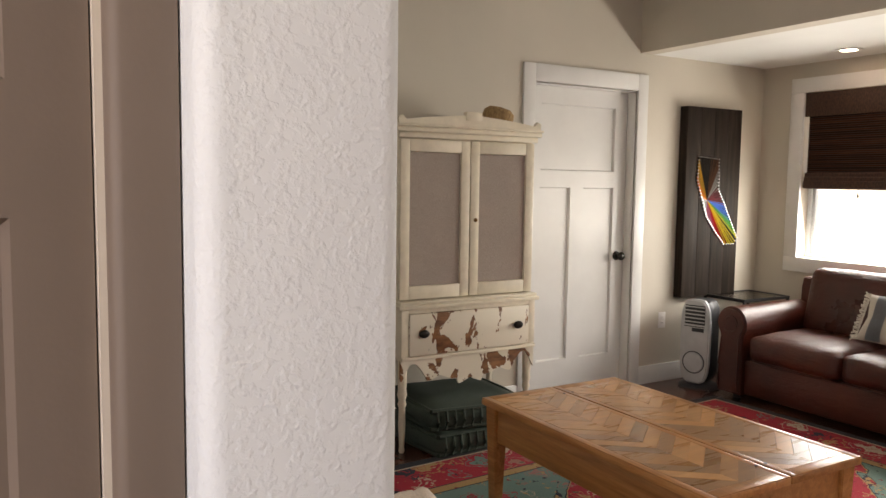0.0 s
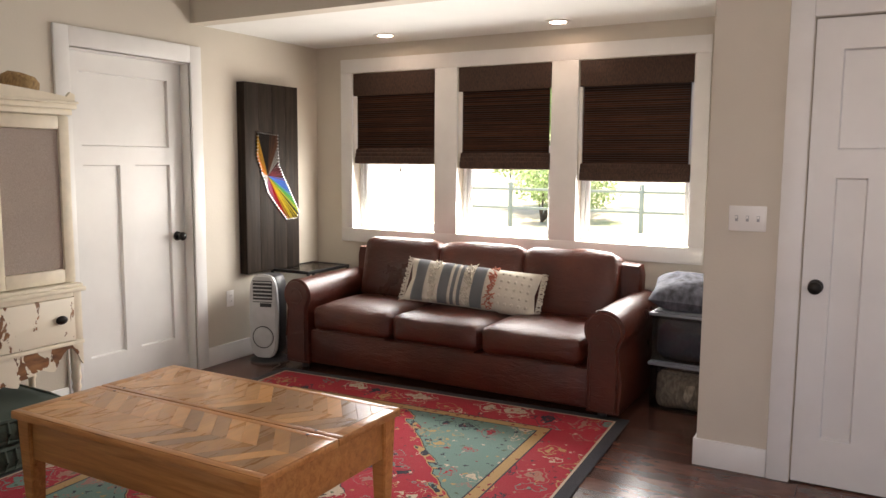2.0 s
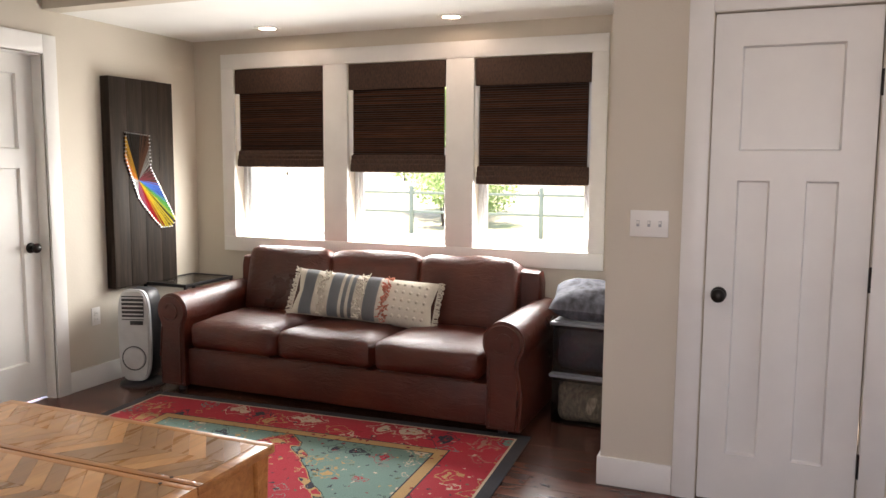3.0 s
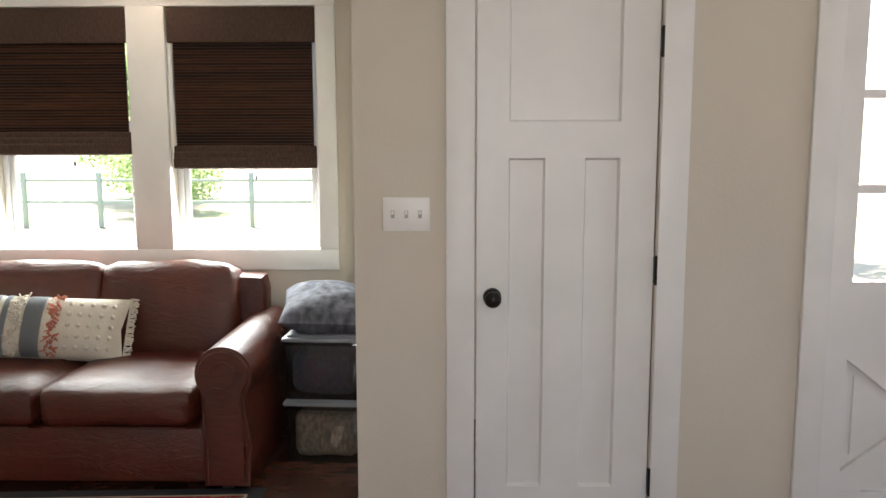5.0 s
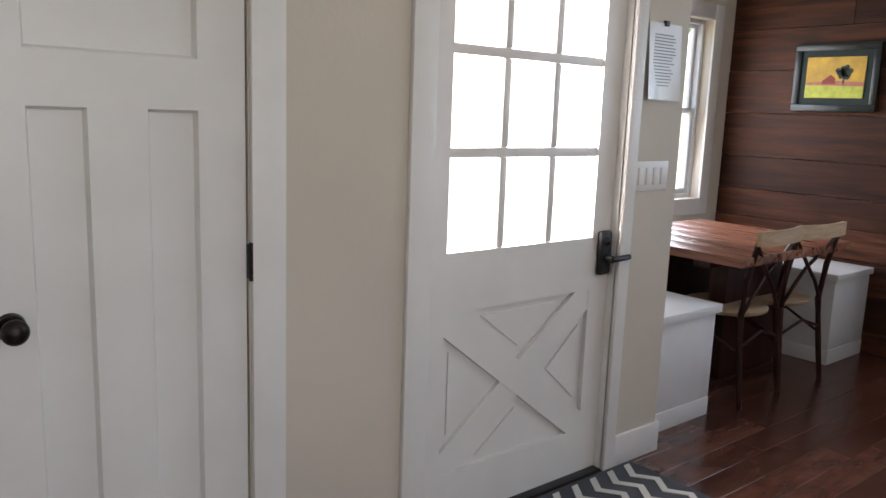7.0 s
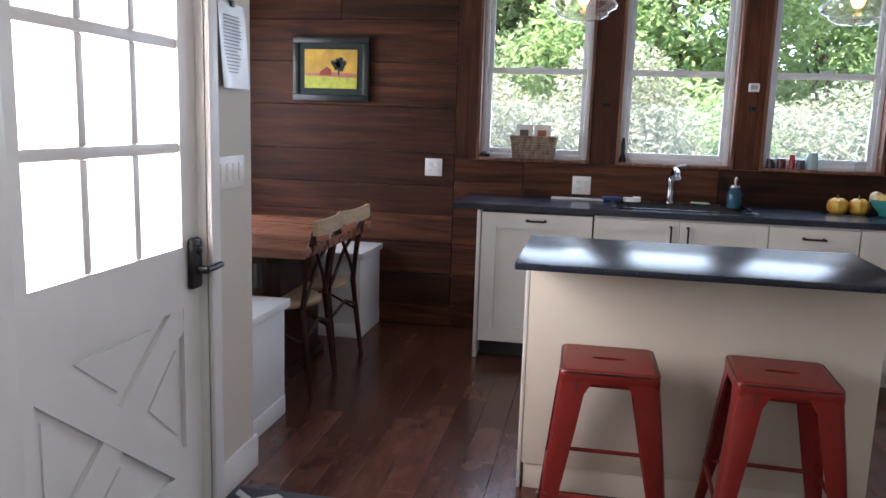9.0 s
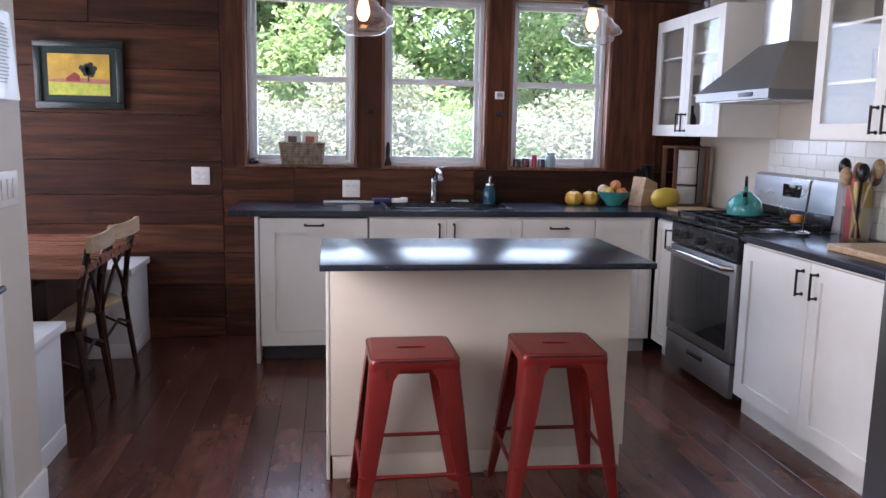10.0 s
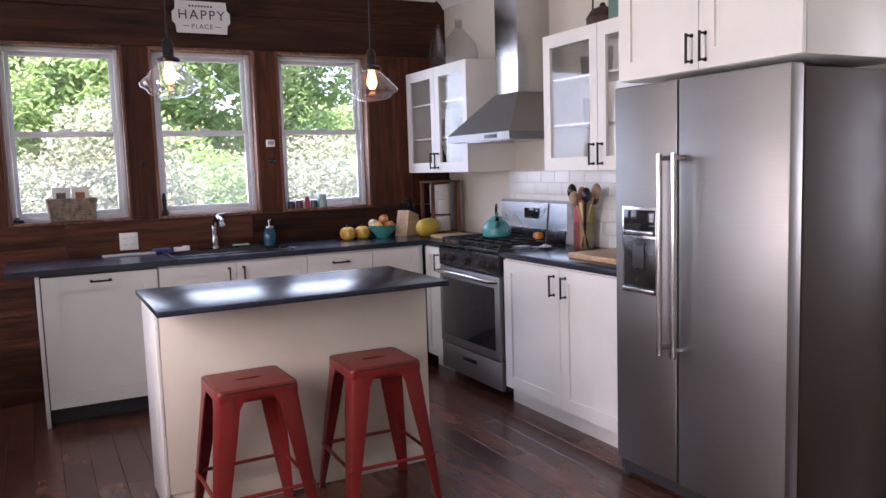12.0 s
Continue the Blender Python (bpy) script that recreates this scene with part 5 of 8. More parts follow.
wall_plate("light_switch", "white three-gang toggle switch plate on the beige wall", pose(C_X, 0.877, 1.18, 0, 0, -90), 3, "toggle")
wall_plate("light_switch", "white four-gang switch plate beside the glazed door", pose(C_X, -1.63, 1.17, 0, 0, -90), 4, "rocker")
wall_plate("wall_outlet", "white duplex outlet on the beige wall", pose(4.233, N_Y, 0.447), 1, "outlet")
wall_plate("wall_outlet", "white outlet and switch plate on the wooden wall", pose(3.723, S_Y + 0.001, 1.065, 0, 0, 180), 2, "outlet")
wall_plate("wall_outlet", "white outlet plate on the wooden backsplash", pose(2.76, S_Y + 0.001, 0.99, 0, 0, 180), 2, "outlet")

glow = Nodes("warm_led", 0.5)
glow.b.inputs["Emission Color"].default_value = (1.0, 0.86, 0.66, 1)
glow.b.inputs["Emission Strength"].default_value = 9.0
for x, y in ((4.915, 3.475), (4.96, 2.20)):
    rl = thing("recessed_light", "lit round recessed ceiling light with white trim", "ceiling light", pose(x, y, SOFFIT), "ceiling lights")
    bm = bmesh.new()
    lathe(bm, [(0.052, -0.002), (0.085, -0.001), (0.088, -0.005), (0.07, -0.010), (0.052, -0.006)], 32, closed=False)
    part("trim_ring", bm, TRIM, rl)
    bm = bmesh.new()
    rod(bm, (0, 0, -0.004), (0, 0, -0.001), 0.053, 0.053, 28)
    part("lens", bm, glow.m, rl, "glowing warm lens")

# laminated sheet hanging by the glazed door
cl = thing("notice_sheet", "laminated white sheet of small print pinned to the wall", "notice", pose(C_X - 0.002, -1.64, 1.46, 0, 0, -90))
bm = bmesh.new()
bmesh.ops.create_grid(bm, x_segments=8, y_segments=10, size=0.5)
for v in bm.verts:
    u, w = v.co.x, v.co.y
    v.co = Vector((u * 0.20, -0.006 - 0.012 * u * u * 4 * (0.5 - w) - 0.006 * (0.5 - w), 0.14 + w * 0.28))
bmesh.ops.solidify(bm, geom=bm.faces[:], thickness=0.0015)
part("sheet", bm, plain("laminated_paper", (0.72, 0.73, 0.72), 0.22, var=0.04, bump=0.0), cl)
bm = bmesh.new()
for k in range(17):
    z = 0.235 - k * 0.0115
    box(bm, -0.07, random.uniform(0.03, 0.07), -0.0125, -0.0118, z, z + 0.004)
part("print_lines", bm, plain("grey_ink", (0.25, 0.25, 0.27), 0.6, bump=0.0), cl, "rows of small grey print", flat=True)
part("binder_clip", boxes((-0.012, 0.012, -0.014, -0.001, 0.27, 0.29), bevel=0.002), DARK_PLASTIC, cl)

# ---- kitchen materials ----
def steel(name, axis=2, c=(0.42, 0.41, 0.40), rough=0.3):
    """Brushed metal: hair-fine scratches along one axis on a faintly wavy sheet."""
    n = Nodes(name, rough, 1.0)
    s = [900.0, 900.0, 900.0]
    s[axis] = 6.0
    streak = n.noise(1.0, 1.0, 0.4, n.scaled(tuple(s)))
    cloud = n.noise(2.2, 3.0, 0.5)
    wave = n.noise(1.0, 1.0, 0.4, n.scaled((0.8, 0.8, 3.2)))
    n.color(n.ramp(streak, ((0.35, tuple(v * 0.93 for v in c)), (0.65, c))))
    n.rough(n.ramp(cloud, ((0.3, rough - 0.03), (0.7, rough + 0.05))))
    n.bump(n.math("ADD", n.math("MULTIPLY", streak, 0.00022), n.math("MULTIPLY", wave, 0.006)), 1.0, 1.0)
    return n.m


STEEL = steel("brushed_stainless_steel", 1, (0.30, 0.29, 0.285), 0.46)
STEEL_V = steel("brushed_steel_bar", 2, (0.55, 0.54, 0.53), 0.22)
CHROME = plain("chrome", (0.28, 0.28, 0.29), 0.12, 1.0, bump=0.0)
COUNTER = Nodes("black_stone_counter", 0.13, 0.0, 0.6)
sp = COUNTER.noise(420.0, 2.0)
COUNTER.color(COUNTER.ramp(sp, ((0.4, (0.009, 0.012, 0.022)), (0.75, (0.028, 0.034, 0.054)))))
COUNTER.rough(COUNTER.ramp(COUNTER.noise(6.0), ((0.3, 0.23), (0.7, 0.25))))
COUNTER = COUNTER.m
OVEN_GLASS = plain("dark_oven_glass", (0.015, 0.015, 0.017), 0.08, bump=0.0)
BLACK_ENAMEL = plain("black_enamel", (0.012, 0.012, 0.013), 0.25)
CAST_IRON = plain("cast_iron", (0.014, 0.014, 0.015), 0.6, 0.3, bump=0.3)
TILE_WHITE = plain("white_glazed_tile", (0.72, 0.72, 0.70), 0.12, var=0.04, bump=0.02)
MAPLE = wood("pale_maple_board", (0.36, 0.22, 0.12), (0.50, 0.33, 0.19), (0.60, 0.43, 0.27), 0.45, axis=0, spread=0.2, knots=False)
TEAL = plain("teal_enamel", (0.045, 0.27, 0.26), 0.16, var=0.08, bump=0.0)


def red_paint():
    n = Nodes("worn_red_metal_paint", 0.35, 0.2)
    v = n.noise(14.0, 6.0, 0.7, n.scaled((1, 1, 0.35)))
    worn = n.ramp(v, ((0.62, 0.0), (0.68, 1.0)))
    base = n.ramp(n.noise(4.0), ((0.3, (0.15, 0.010, 0.008)), (0.7, (0.225, 0.016, 0.012))))
    n.color(n.mix(worn, base, (0.055, 0.022, 0.018)))
    n.bump(worn, 0.2, 0.002)
    return n.m


RED = red_paint()


def bar_handle(parent, a, b, out):
    """A square bar pull between two posts."""
    a, b, out = Vector(a), Vector(b), Vector(out)
    bm = bmesh.new()
    d = (b - a).normalized()
    for p in (a, b):
        rod(bm, p, p + out * 0.032, 0.005, 0.005, 8)
        rod(bm, p, p + out * 0.004, 0.009, 0.008, 10)
    rod(bm, a + out * 0.032 - d * 0.008, b + out * 0.032 + d * 0.008, 0.0055, 0.0055, 8)
    return part("handle", bm, BRONZE, parent, "dark bronze pull handle")


def shaker(parent, axis, f, out, u0, u1, z0, z1, rail=0.062):
    """A shaker front on the plane f, facing out: a frame proud of its recessed panel."""
    a, b = sorted((f, f + out * 0.019))
    bm = wall_mesh(axis, a, b, u0, u1, z0, z1, [(u0 + rail, u1 - rail, z0 + rail, z1 - rail)])
    d = part("door", bm, CABINET_WHITE, parent)
    a, b = sorted((f, f + out * 0.009))
    q = (u0 + rail + 0.0005, u1 - rail - 0.0005)
    part("panel", boxes((a, b, *q, z0 + rail + 0.0005, z1 - rail - 0.0005) if axis == "x" else (*q, a, b, z0 + rail + 0.0005, z1 - rail - 0.0005)), CABINET_WHITE, d)
    return d


def slabfront(bm, axis, f, out, u0, u1, z0, z1):
    a, b = sorted((f, f + out * 0.019))
    box(bm, *((a, b, u0, u1) if axis == "x" else (u0, u1, a, b)), z0, z1, 0.002, 1)


# south base units; fronts on y = -3.50
SF, CT = -3.50, 0.875


def base_unit_s(label, x0, x1):
    c = thing("base_cabinet", label, "cabinet", pose((x0 + x1) / 2, SF, 0), "base cabinets")
    h = (x1 - x0) / 2
    part("body", boxes((-h, h, S_Y - SF + 0.03, -0.001, 0.10, CT)), CABINET_WHITE, c)
    part("toe_kick", boxes((-h, h, -0.09, -0.07, 0, 0.10)), CABINET_WHITE, c)
    return c, h


part("panel", boxes((-0.011, 0.011, S_Y - SF + 0.03, 0.022, 0, CT), bevel=0.002), CABINET_WHITE, thing("end_panel", "white cabinet end panel standing on the floor", "panel", pose(3.318, SF, 0)))
dw = thing("dishwasher", "panelled white dishwasher under the counter", "dishwasher", pose(2.99, SF, 0))
part("body", boxes((-0.31, 0.31, S_Y - SF + 0.03, -0.002, 0.10, CT - 0.002)), DARK_PLASTIC, dw)
dwd = shaker(dw, "y", 0, 1, -0.311, 0.311, 0.105, CT - 0.012, 0.085)
bar_handle(dwd, (-0.05, 0.019, 0.825), (0.05, 0.019, 0.825), (0, 1, 0))
part("toe_kick", boxes((-0.31, 0.31, -0.09, -0.07, 0, 0.10)), DARK_PLASTIC, dw)
c, h = base_unit_s("white shaker sink cabinet with two doors", 1.75, 2.67)
for s in (-1, 1):
    a, b = sorted((s * 0.002, s * (h - 0.002)))
    d = shaker(c, "y", 0, 1, a, b, 0.105, CT - 0.012)
    bar_handle(d, (s * 0.045, 0.019, 0.73), (s * 0.045, 0.019, 0.83), (0, 1, 0))
c, h = base_unit_s("white drawer cabinet under the black counter", 1.29, 1.748)
for z0, z1 in ((0.70, CT - 0.012), (0.41, 0.695), (0.105, 0.405)):
    bm = bmesh.new()
    slabfront(bm, "y", 0, 1, -h + 0.002, h - 0.002, z0, z1)
    d = part("drawer", bm, CABINET_WHITE, c)
    bar_handle(d, (-0.05, 0.019, z1 - 0.055), (0.05, 0.019, z1 - 0.055), (0, 1, 0))
c, h = base_unit_s("white corner cabinet door beside the range", 0.90, 1.288)
shaker(c, "y", 0, 1, -h + 0.03, h - 0.002, 0.105, CT - 0.012)

# west base units; fronts on x = 0.89
WF = 0.87
cw = thing("base_cabinet", "narrow white shaker cabinet beside the range", "cabinet", pose(WF, -3.365, 0), "base cabinets")
part("body", boxes((W_X - WF + 0.002, -0.001, -0.133, 0.115, 0.10, CT)), CABINET_WHITE, cw)
part("toe_kick", boxes((-0.09, -0.07, -0.133, 0.115, 0, 0.10)), CABINET_WHITE, cw)
d = shaker(cw, "x", 0, 1, -0.11, 0.113, 0.105, CT - 0.012, 0.05)
bar_handle(d, (0.019, 0.085, 0.72), (0.019, 0.085, 0.82), (1, 0, 0))
c2 = thing("base_cabinet", "white two-door shaker cabinet between range and refrigerator", "cabinet", pose(WF, -1.915, 0), "base cabinets")
part("body", boxes((W_X - WF + 0.002, -0.001, -0.545, 0.57, 0.10, CT)), CABINET_WHITE, c2)
part("toe_kick", boxes((-0.06, -0.04, -0.545, 0.57, 0, 0.10)), CABINET_WHITE, c2)
for s in (-1, 1):
    a, b = sorted((s * 0.002 + 0.012, s * 0.545 + 0.012))
    d = shaker(c2, "x", 0, 1, a, b, 0.105, CT - 0.012, 0.07)
    bar_handle(d, (0.019, 0.012 + s * 0.05, 0.72), (0.019, 0.012 + s * 0.05, 0.82), (1, 0, 0))

# worktops
bm = bmesh.new()
for r in ((W_X, 1.80, S_Y + 0.022, SF + 0.03), (2.56, 3.475, S_Y + 0.022, SF + 0.03), (1.80, 2.56, S_Y + 0.022, -4.0), (1.80, 2.56, -3.60, SF + 0.03), (W_X, WF + 0.03, SF + 0.03, -3.245)):
    box(bm, *r, CT + 0.001, 0.91)
single("worktop", bm, COUNTER, "polished black stone worktop under the windows", "worktop", flat=True)
single("worktop", boxes((W_X, WF + 0.03, -2.472, -1.335, CT + 0.001, 0.91), bevel=0.003), COUNTER, "polished black stone worktop beside the range", "worktop")
sink = thing("sink", "black composite sink set into the worktop", "sink", pose(2.18, -3.80, 0.72))
part("bowl", boxes((-0.375, -0.365, -0.195, 0.195, 0, 0.188), (0.365, 0.375, -0.195, 0.195, 0, 0.188), (-0.365, 0.365, -0.195, -0.185, 0, 0.188), (-0.365, 0.365, 0.185, 0.195, 0, 0.188), (-0.375, 0.375, -0.195, 0.195, -0.01, 0)), BLACK_ENAMEL, sink)
part("rim", boxes((-0.40, 0.40, -0.225, -0.197, 0.1905, 0.198), (-0.40, 0.40, 0.197, 0.215, 0.1905, 0.198), (-0.40, -0.377, -0.197, 0.197, 0.1905, 0.198), (0.377, 0.40, -0.197, 0.197, 0.1905, 0.198), bevel=0.003), BLACK_ENAMEL, sink)
fa = thing("faucet", "chrome kitchen faucet with a short curved spout", "faucet", pose(2.22, -4.02, 0.911))
bm = bmesh.new()
lathe(bm, [(0.03, 0), (0.03, 0.012), (0.024, 0.02), (0.022, 0.11), (0.026, 0.14), (0.022, 0.16)], 18)
part("body", bm, CHROME, fa)
bm = bmesh.new()
path_rod(bm, [(0, 0, 0.13), (-0.005, 0.03, 0.19), (-0.01, 0.08, 0.215), (-0.015, 0.14, 0.20), (-0.018, 0.17, 0.165)], [0.017, 0.017, 0.016, 0.018, 0.02], 12)
part("spout", bm, CHROME, fa)
bm = bmesh.new()
path_rod(bm, [(0, 0, 0.16), (0.0, 0.0, 0.19), (-0.03, -0.005, 0.225), (-0.08, 0.0, 0.235)], 0.008, 10)
part("lever", bm, CHROME, fa)

# island
isl = thing("kitchen_island", "cream painted kitchen island standing on the wooden floor", "kitchen island", pose(2.29, -2.07, 0))
part("body", boxes((-0.605, 0.605, -0.215, 0.185, 0.10, 0.889), bevel=0.003), CREAM, isl)
part("plinth", boxes((-0.595, 0.597, -0.205, 0.178, 0, 0.10), bevel=0.002), CREAM, isl)
part("end_panel", boxes((0.606, 0.62, -0.217, 0.187, 0.0, 0.889), bevel=0.002), CABINET_WHITE, isl, "white end panel")
single("island_worktop", boxes((1.69, 2.93, -2.30, -1.632, 0.8905, 0.914), bevel=0.003), COUNTER, "polished black stone worktop on the island", "worktop")

# ---- stools ----
stool = thing("metal_stool", "worn red painted metal stool standing at the island", "stool", pose(2.605, -1.635, 0, 0, 0, 1), "stools at the island")
SH = 0.612
bm = bmesh.new()
box(bm, -0.155, 0.155, -0.155, 0.155, SH - 0.055, SH, 0.016, 3)
bmesh.ops.delete(bm, geom=[f for f in bm.faces if f.calc_center_median().z > SH - 0.0005 and f.calc_area() > 0.02], context="FACES")
ins = 0.139
ring_o = [(-ins, -ins), (ins, -ins), (ins, ins), (-ins, ins)]
hole = [(0.048 * math.cos(radians(t)) * 0.9 + (0.012 if math.cos(radians(t)) > 0 else -0.012), 0.014 * math.sin(radians(t))) for t in range(0, 360, 20)]
zt = SH - 0.0005
vo = [bm.verts.new((x, y, zt)) for x, y in ring_o]
vh = [bm.verts.new((x, y, zt)) for x, y in hole]
vd = [bm.verts.new((x, y, zt - 0.012)) for x, y in hole]
n_h = len(hole)
corner_of = [(2 if x >= 0 and y >= 0 else 3 if x < 0 and y >= 0 else 0 if x < 0 else 1) for x, y in hole]
for k in range(n_h):
    k2 = (k + 1) % n_h
    ca, cb = corner_of[k], corner_of[k2]
    if ca == cb:
        bm.faces.new((vh[k], vo[ca], vh[k2]))
    else:
        bm.faces.new((vh[k], vo[ca], vo[cb], vh[k2]))
    bm.faces.new((vh[k], vh[k2], vd[k2], vd[k]))
part("seat", bm, RED, stool)
rim = [(x, y) for cx, cy, a0 in ((0.127, 0.127, 0), (-0.127, 0.127, 90), (-0.127, -0.127, 180), (0.127, -0.127, 270)) for x, y in [(cx + 0.0255 * math.cos(radians(a0 + k)), cy + 0.0255 * math.sin(radians(a0 + k))) for k in (0, 30, 60, 90)]]
bm = bmesh.new()
path_rod(bm, [(x, y, SH - 0.007) for x, y in rim + rim[:1]], 0.0045, 6)
part("rim_bead", bm, plain("worn_dark_red_edge", (0.075, 0.016, 0.013), 0.35, 0.3, var=0.5, scale=30.0), stool, "dark worn rim")
# near-black sheet inside the seat: shade of the hand hole put into colour
part("seat_underside", boxes((-0.14, 0.14, -0.14, 0.14, SH - 0.035, SH - 0.031)), plain("painted_hole_shade", (0.01, 0.006, 0.005), 0.8), stool)
for sx in (-1, 1):
    for sy in (-1, 1):
        bm = bmesh.new()
        ring = []
        for z, o, w in ((SH - 0.03, 0.1545, 0.105), (SH - 0.075, 0.159, 0.082), (0.42, 0.172, 0.074), (0.22, 0.193, 0.056), (0.03, 0.212, 0.036), (0.0, 0.214, 0.034)):
            outer = Vector((sx * o, sy * o))
            ring.append([bm.verts.new((outer.x - sx * dx, outer.y - sy * dy, z)) for dx, dy in ((0, w), (0, 0.022), (0.0065, 0.0065), (0.022, 0), (w, 0), (w, 0.004), (0.02, 0.02), (0.004, w))])
        for a, b in zip(ring, ring[1:]):
            for k in range(8):
                bm.faces.new((a[k], a[(k + 1) % 8], b[(k + 1) % 8], b[k]))
        bm.faces.new(ring[0])
        bm.faces.new(ring[-1])
        leg = part("leg", bm, RED, stool)
        bm = bmesh.new()
        box(bm, min(sx * 0.196, sx * 0.222), max(sx * 0.196, sx * 0.222), min(sy * 0.196, sy * 0.222), max(sy * 0.196, sy * 0.222), 0, 0.014, 0.003)
        part("foot_cap", bm, plain("grey_rubber", (0.12, 0.09, 0.08), 0.7), leg)
for k in range(4):
    a = [(-0.187, -0.187), (0.187, -0.187), (0.187, 0.187), (-0.187, 0.187)]
    (xa, ya), (xb, yb) = a[k], a[(k + 1) % 4]
    bm = bmesh.new()
    rod(bm, (xa, ya, 0.205), (xb, yb, 0.205), 0.008, 0.008, 8)
    part("stretcher", bm, RED, stool)
    bm = bmesh.new()
    path_rod(bm, [(xa * 0.80, ya * 0.80, SH - 0.10), (xa * 0.3 + xb * 0.1, ya * 0.3 + yb * 0.1, SH - 0.045), (0, 0, SH - 0.04)], 0.006, 6)
    part("brace", bm, plain("dark_steel", (0.03, 0.02, 0.02), 0.5, 0.5), stool)
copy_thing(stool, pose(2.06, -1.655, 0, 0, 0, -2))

# ---- range ----
RY0, RY1, RF = -3.24, -2.478, 0.90
rg = thing("gas_range", "stainless steel gas range with black cast-iron grates", "range", pose(RF, (RY0 + RY1) / 2, 0))
RH = (RY1 - RY0) / 2
part("body", boxes((W_X - RF + 0.02, -0.03, -RH, RH, 0.05, 0.895), bevel=0.003), BLACK_ENAMEL, rg)
part("drawer", boxes((-0.03, 0.0, -RH + 0.003, RH - 0.003, 0.06, 0.235), bevel=0.005), STEEL, rg, "stainless lower drawer")
bm = bmesh.new()
box(bm, 0.0, 0.006, -0.09, 0.09, 0.165, 0.19, 0.002)
part("drawer_grip", bm, BLACK_ENAMEL, rg)
od = part("oven_door", boxes((-0.03, 0.005, -RH + 0.003, RH - 0.003, 0.245, 0.755), bevel=0.006), STEEL, rg)
part("oven_window", boxes((0.004, 0.0075, -RH + 0.055, RH - 0.055, 0.30, 0.685), bevel=0.002), OVEN_GLASS, od, "dark oven window")
bm = bmesh.new()
path_rod(bm, [(0.0, -RH + 0.03, 0.725), (0.045, -RH + 0.05, 0.728), (0.06, -0.15, 0.733), (0.062, 0, 0.735), (0.06, 0.15, 0.733), (0.045, RH - 0.05, 0.728), (0.0, RH - 0.03, 0.725)], 0.014, 10)
part("handle", bm, STEEL_V, od, "curved steel handle")
part("control_panel", boxes((-0.03, 0.004, -RH + 0.002, RH - 0.002, 0.765, 0.885), bevel=0.004), BLACK_ENAMEL, rg)
for y in (-0.30, -0.21, 0.0, 0.21, 0.30):
    bm = bmesh.new()
    rod(bm, (0.004, y, 0.82), (0.03, y, 0.82), 0.024, 0.02, 18)
    box(bm, 0.028, 0.038, y - 0.004, y + 0.004, 0.80, 0.84, 0.002)
    part("knob", bm, DARK_PLASTIC, rg)
part("cooktop", boxes((W_X - RF + 0.05, 0.012, -RH - 0.002, RH + 0.002, 0.896, 0.915), bevel=0.005), BLACK_ENAMEL, rg)
for gy in (-0.25, 0.0, 0.25):
    bm = bmesh.new()
    for y in (-0.115, 0.0, 0.115):
        box(bm, -0.46, -0.02, gy + y - 0.006, gy + y + 0.006, 0.935, 0.948, 0.002, 1)
    for x in (-0.46, -0.35, -0.24, -0.13, -0.03):
        box(bm, x - 0.006, x + 0.006, gy - 0.12, gy + 0.12, 0.934, 0.947, 0.002, 1)
    for x in (-0.455, -0.025):
        for y in (-0.11, 0.11):
            box(bm, x - 0.006, x + 0.006, gy + y - 0.006, gy + y + 0.006, 0.914, 0.936)
    part("grate", bm, CAST_IRON, rg)
for x in (-0.35, -0.13):
    for y in (-0.25, 0.0, 0.25):
        bm = bmesh.new()
        lathe(bm, [(0.045, 0.914), (0.04, 0.924), (0.025, 0.928), (0, 0.928)], 16, (x, y, 0))
        part("burner", bm, CAST_IRON, rg)
bm = bmesh.new()
prism(bm, [(W_X - RF + 0.02, 0.90), (W_X - RF + 0.085, 0.90), (W_X - RF + 0.075, 0.99), (W_X - RF + 0.07, 1.165), (W_X - RF + 0.05, 1.18), (W_X - RF + 0.02, 1.18)], -RH, RH, "y")
# paler, bluer than the range front: the bright reflection is put into the colour
bk = part("backguard", bm, steel("reflection_tinted_steel", 1, (0.72, 0.74, 0.78), 0.28), rg, "stainless backguard")
part("vent_strip", boxes((W_X - RF + 0.07, W_X - RF + 0.09, -RH + 0.003, RH - 0.003, 0.916, 1.0), bevel=0.003), BLACK_ENAMEL, bk)
part("clock_display", boxes((W_X - RF + 0.07, W_X - RF + 0.078, -0.08, 0.08, 1.06, 1.13), bevel=0.002), OVEN_GLASS, bk)
kn = thing("kettle", "teal enamel kettle standing on the range", "kettle", pose(0.62, -2.95, 0.948, 0, 0, 60) @ Matrix.Diagonal((0.86, 0.86, 0.86, 1)))
bm = bmesh.new()
lathe(bm, [(0.095, 0), (0.108, 0.01), (0.112, 0.05), (0.10, 0.095), (0.065, 0.13), (0.045, 0.14), (0, 0.142)], 28)
part("body", bm, TEAL, kn)
bm = bmesh.new()
lathe(bm, [(0.045, 0.14), (0.04, 0.152), (0.012, 0.158), (0.012, 0.17), (0.016, 0.18), (0, 0.188)], 20)
part("lid", bm, TEAL, kn)
bm = bmesh.new()
path_rod(bm, [(0.085, 0, 0.08), (0.12, 0, 0.11), (0.145, 0, 0.14)], [0.022, 0.018, 0.013], 12)
part("spout", bm, TEAL, kn)
bm = bmesh.new()
path_rod(bm, [(-0.05, 0, 0.135), (-0.045, 0, 0.22), (0, 0, 0.245), (0.05, 0, 0.225)], 0.010, 10)
part("handle", bm, BLACK_ENAMEL, kn, "black grip")
bm = bmesh.new()
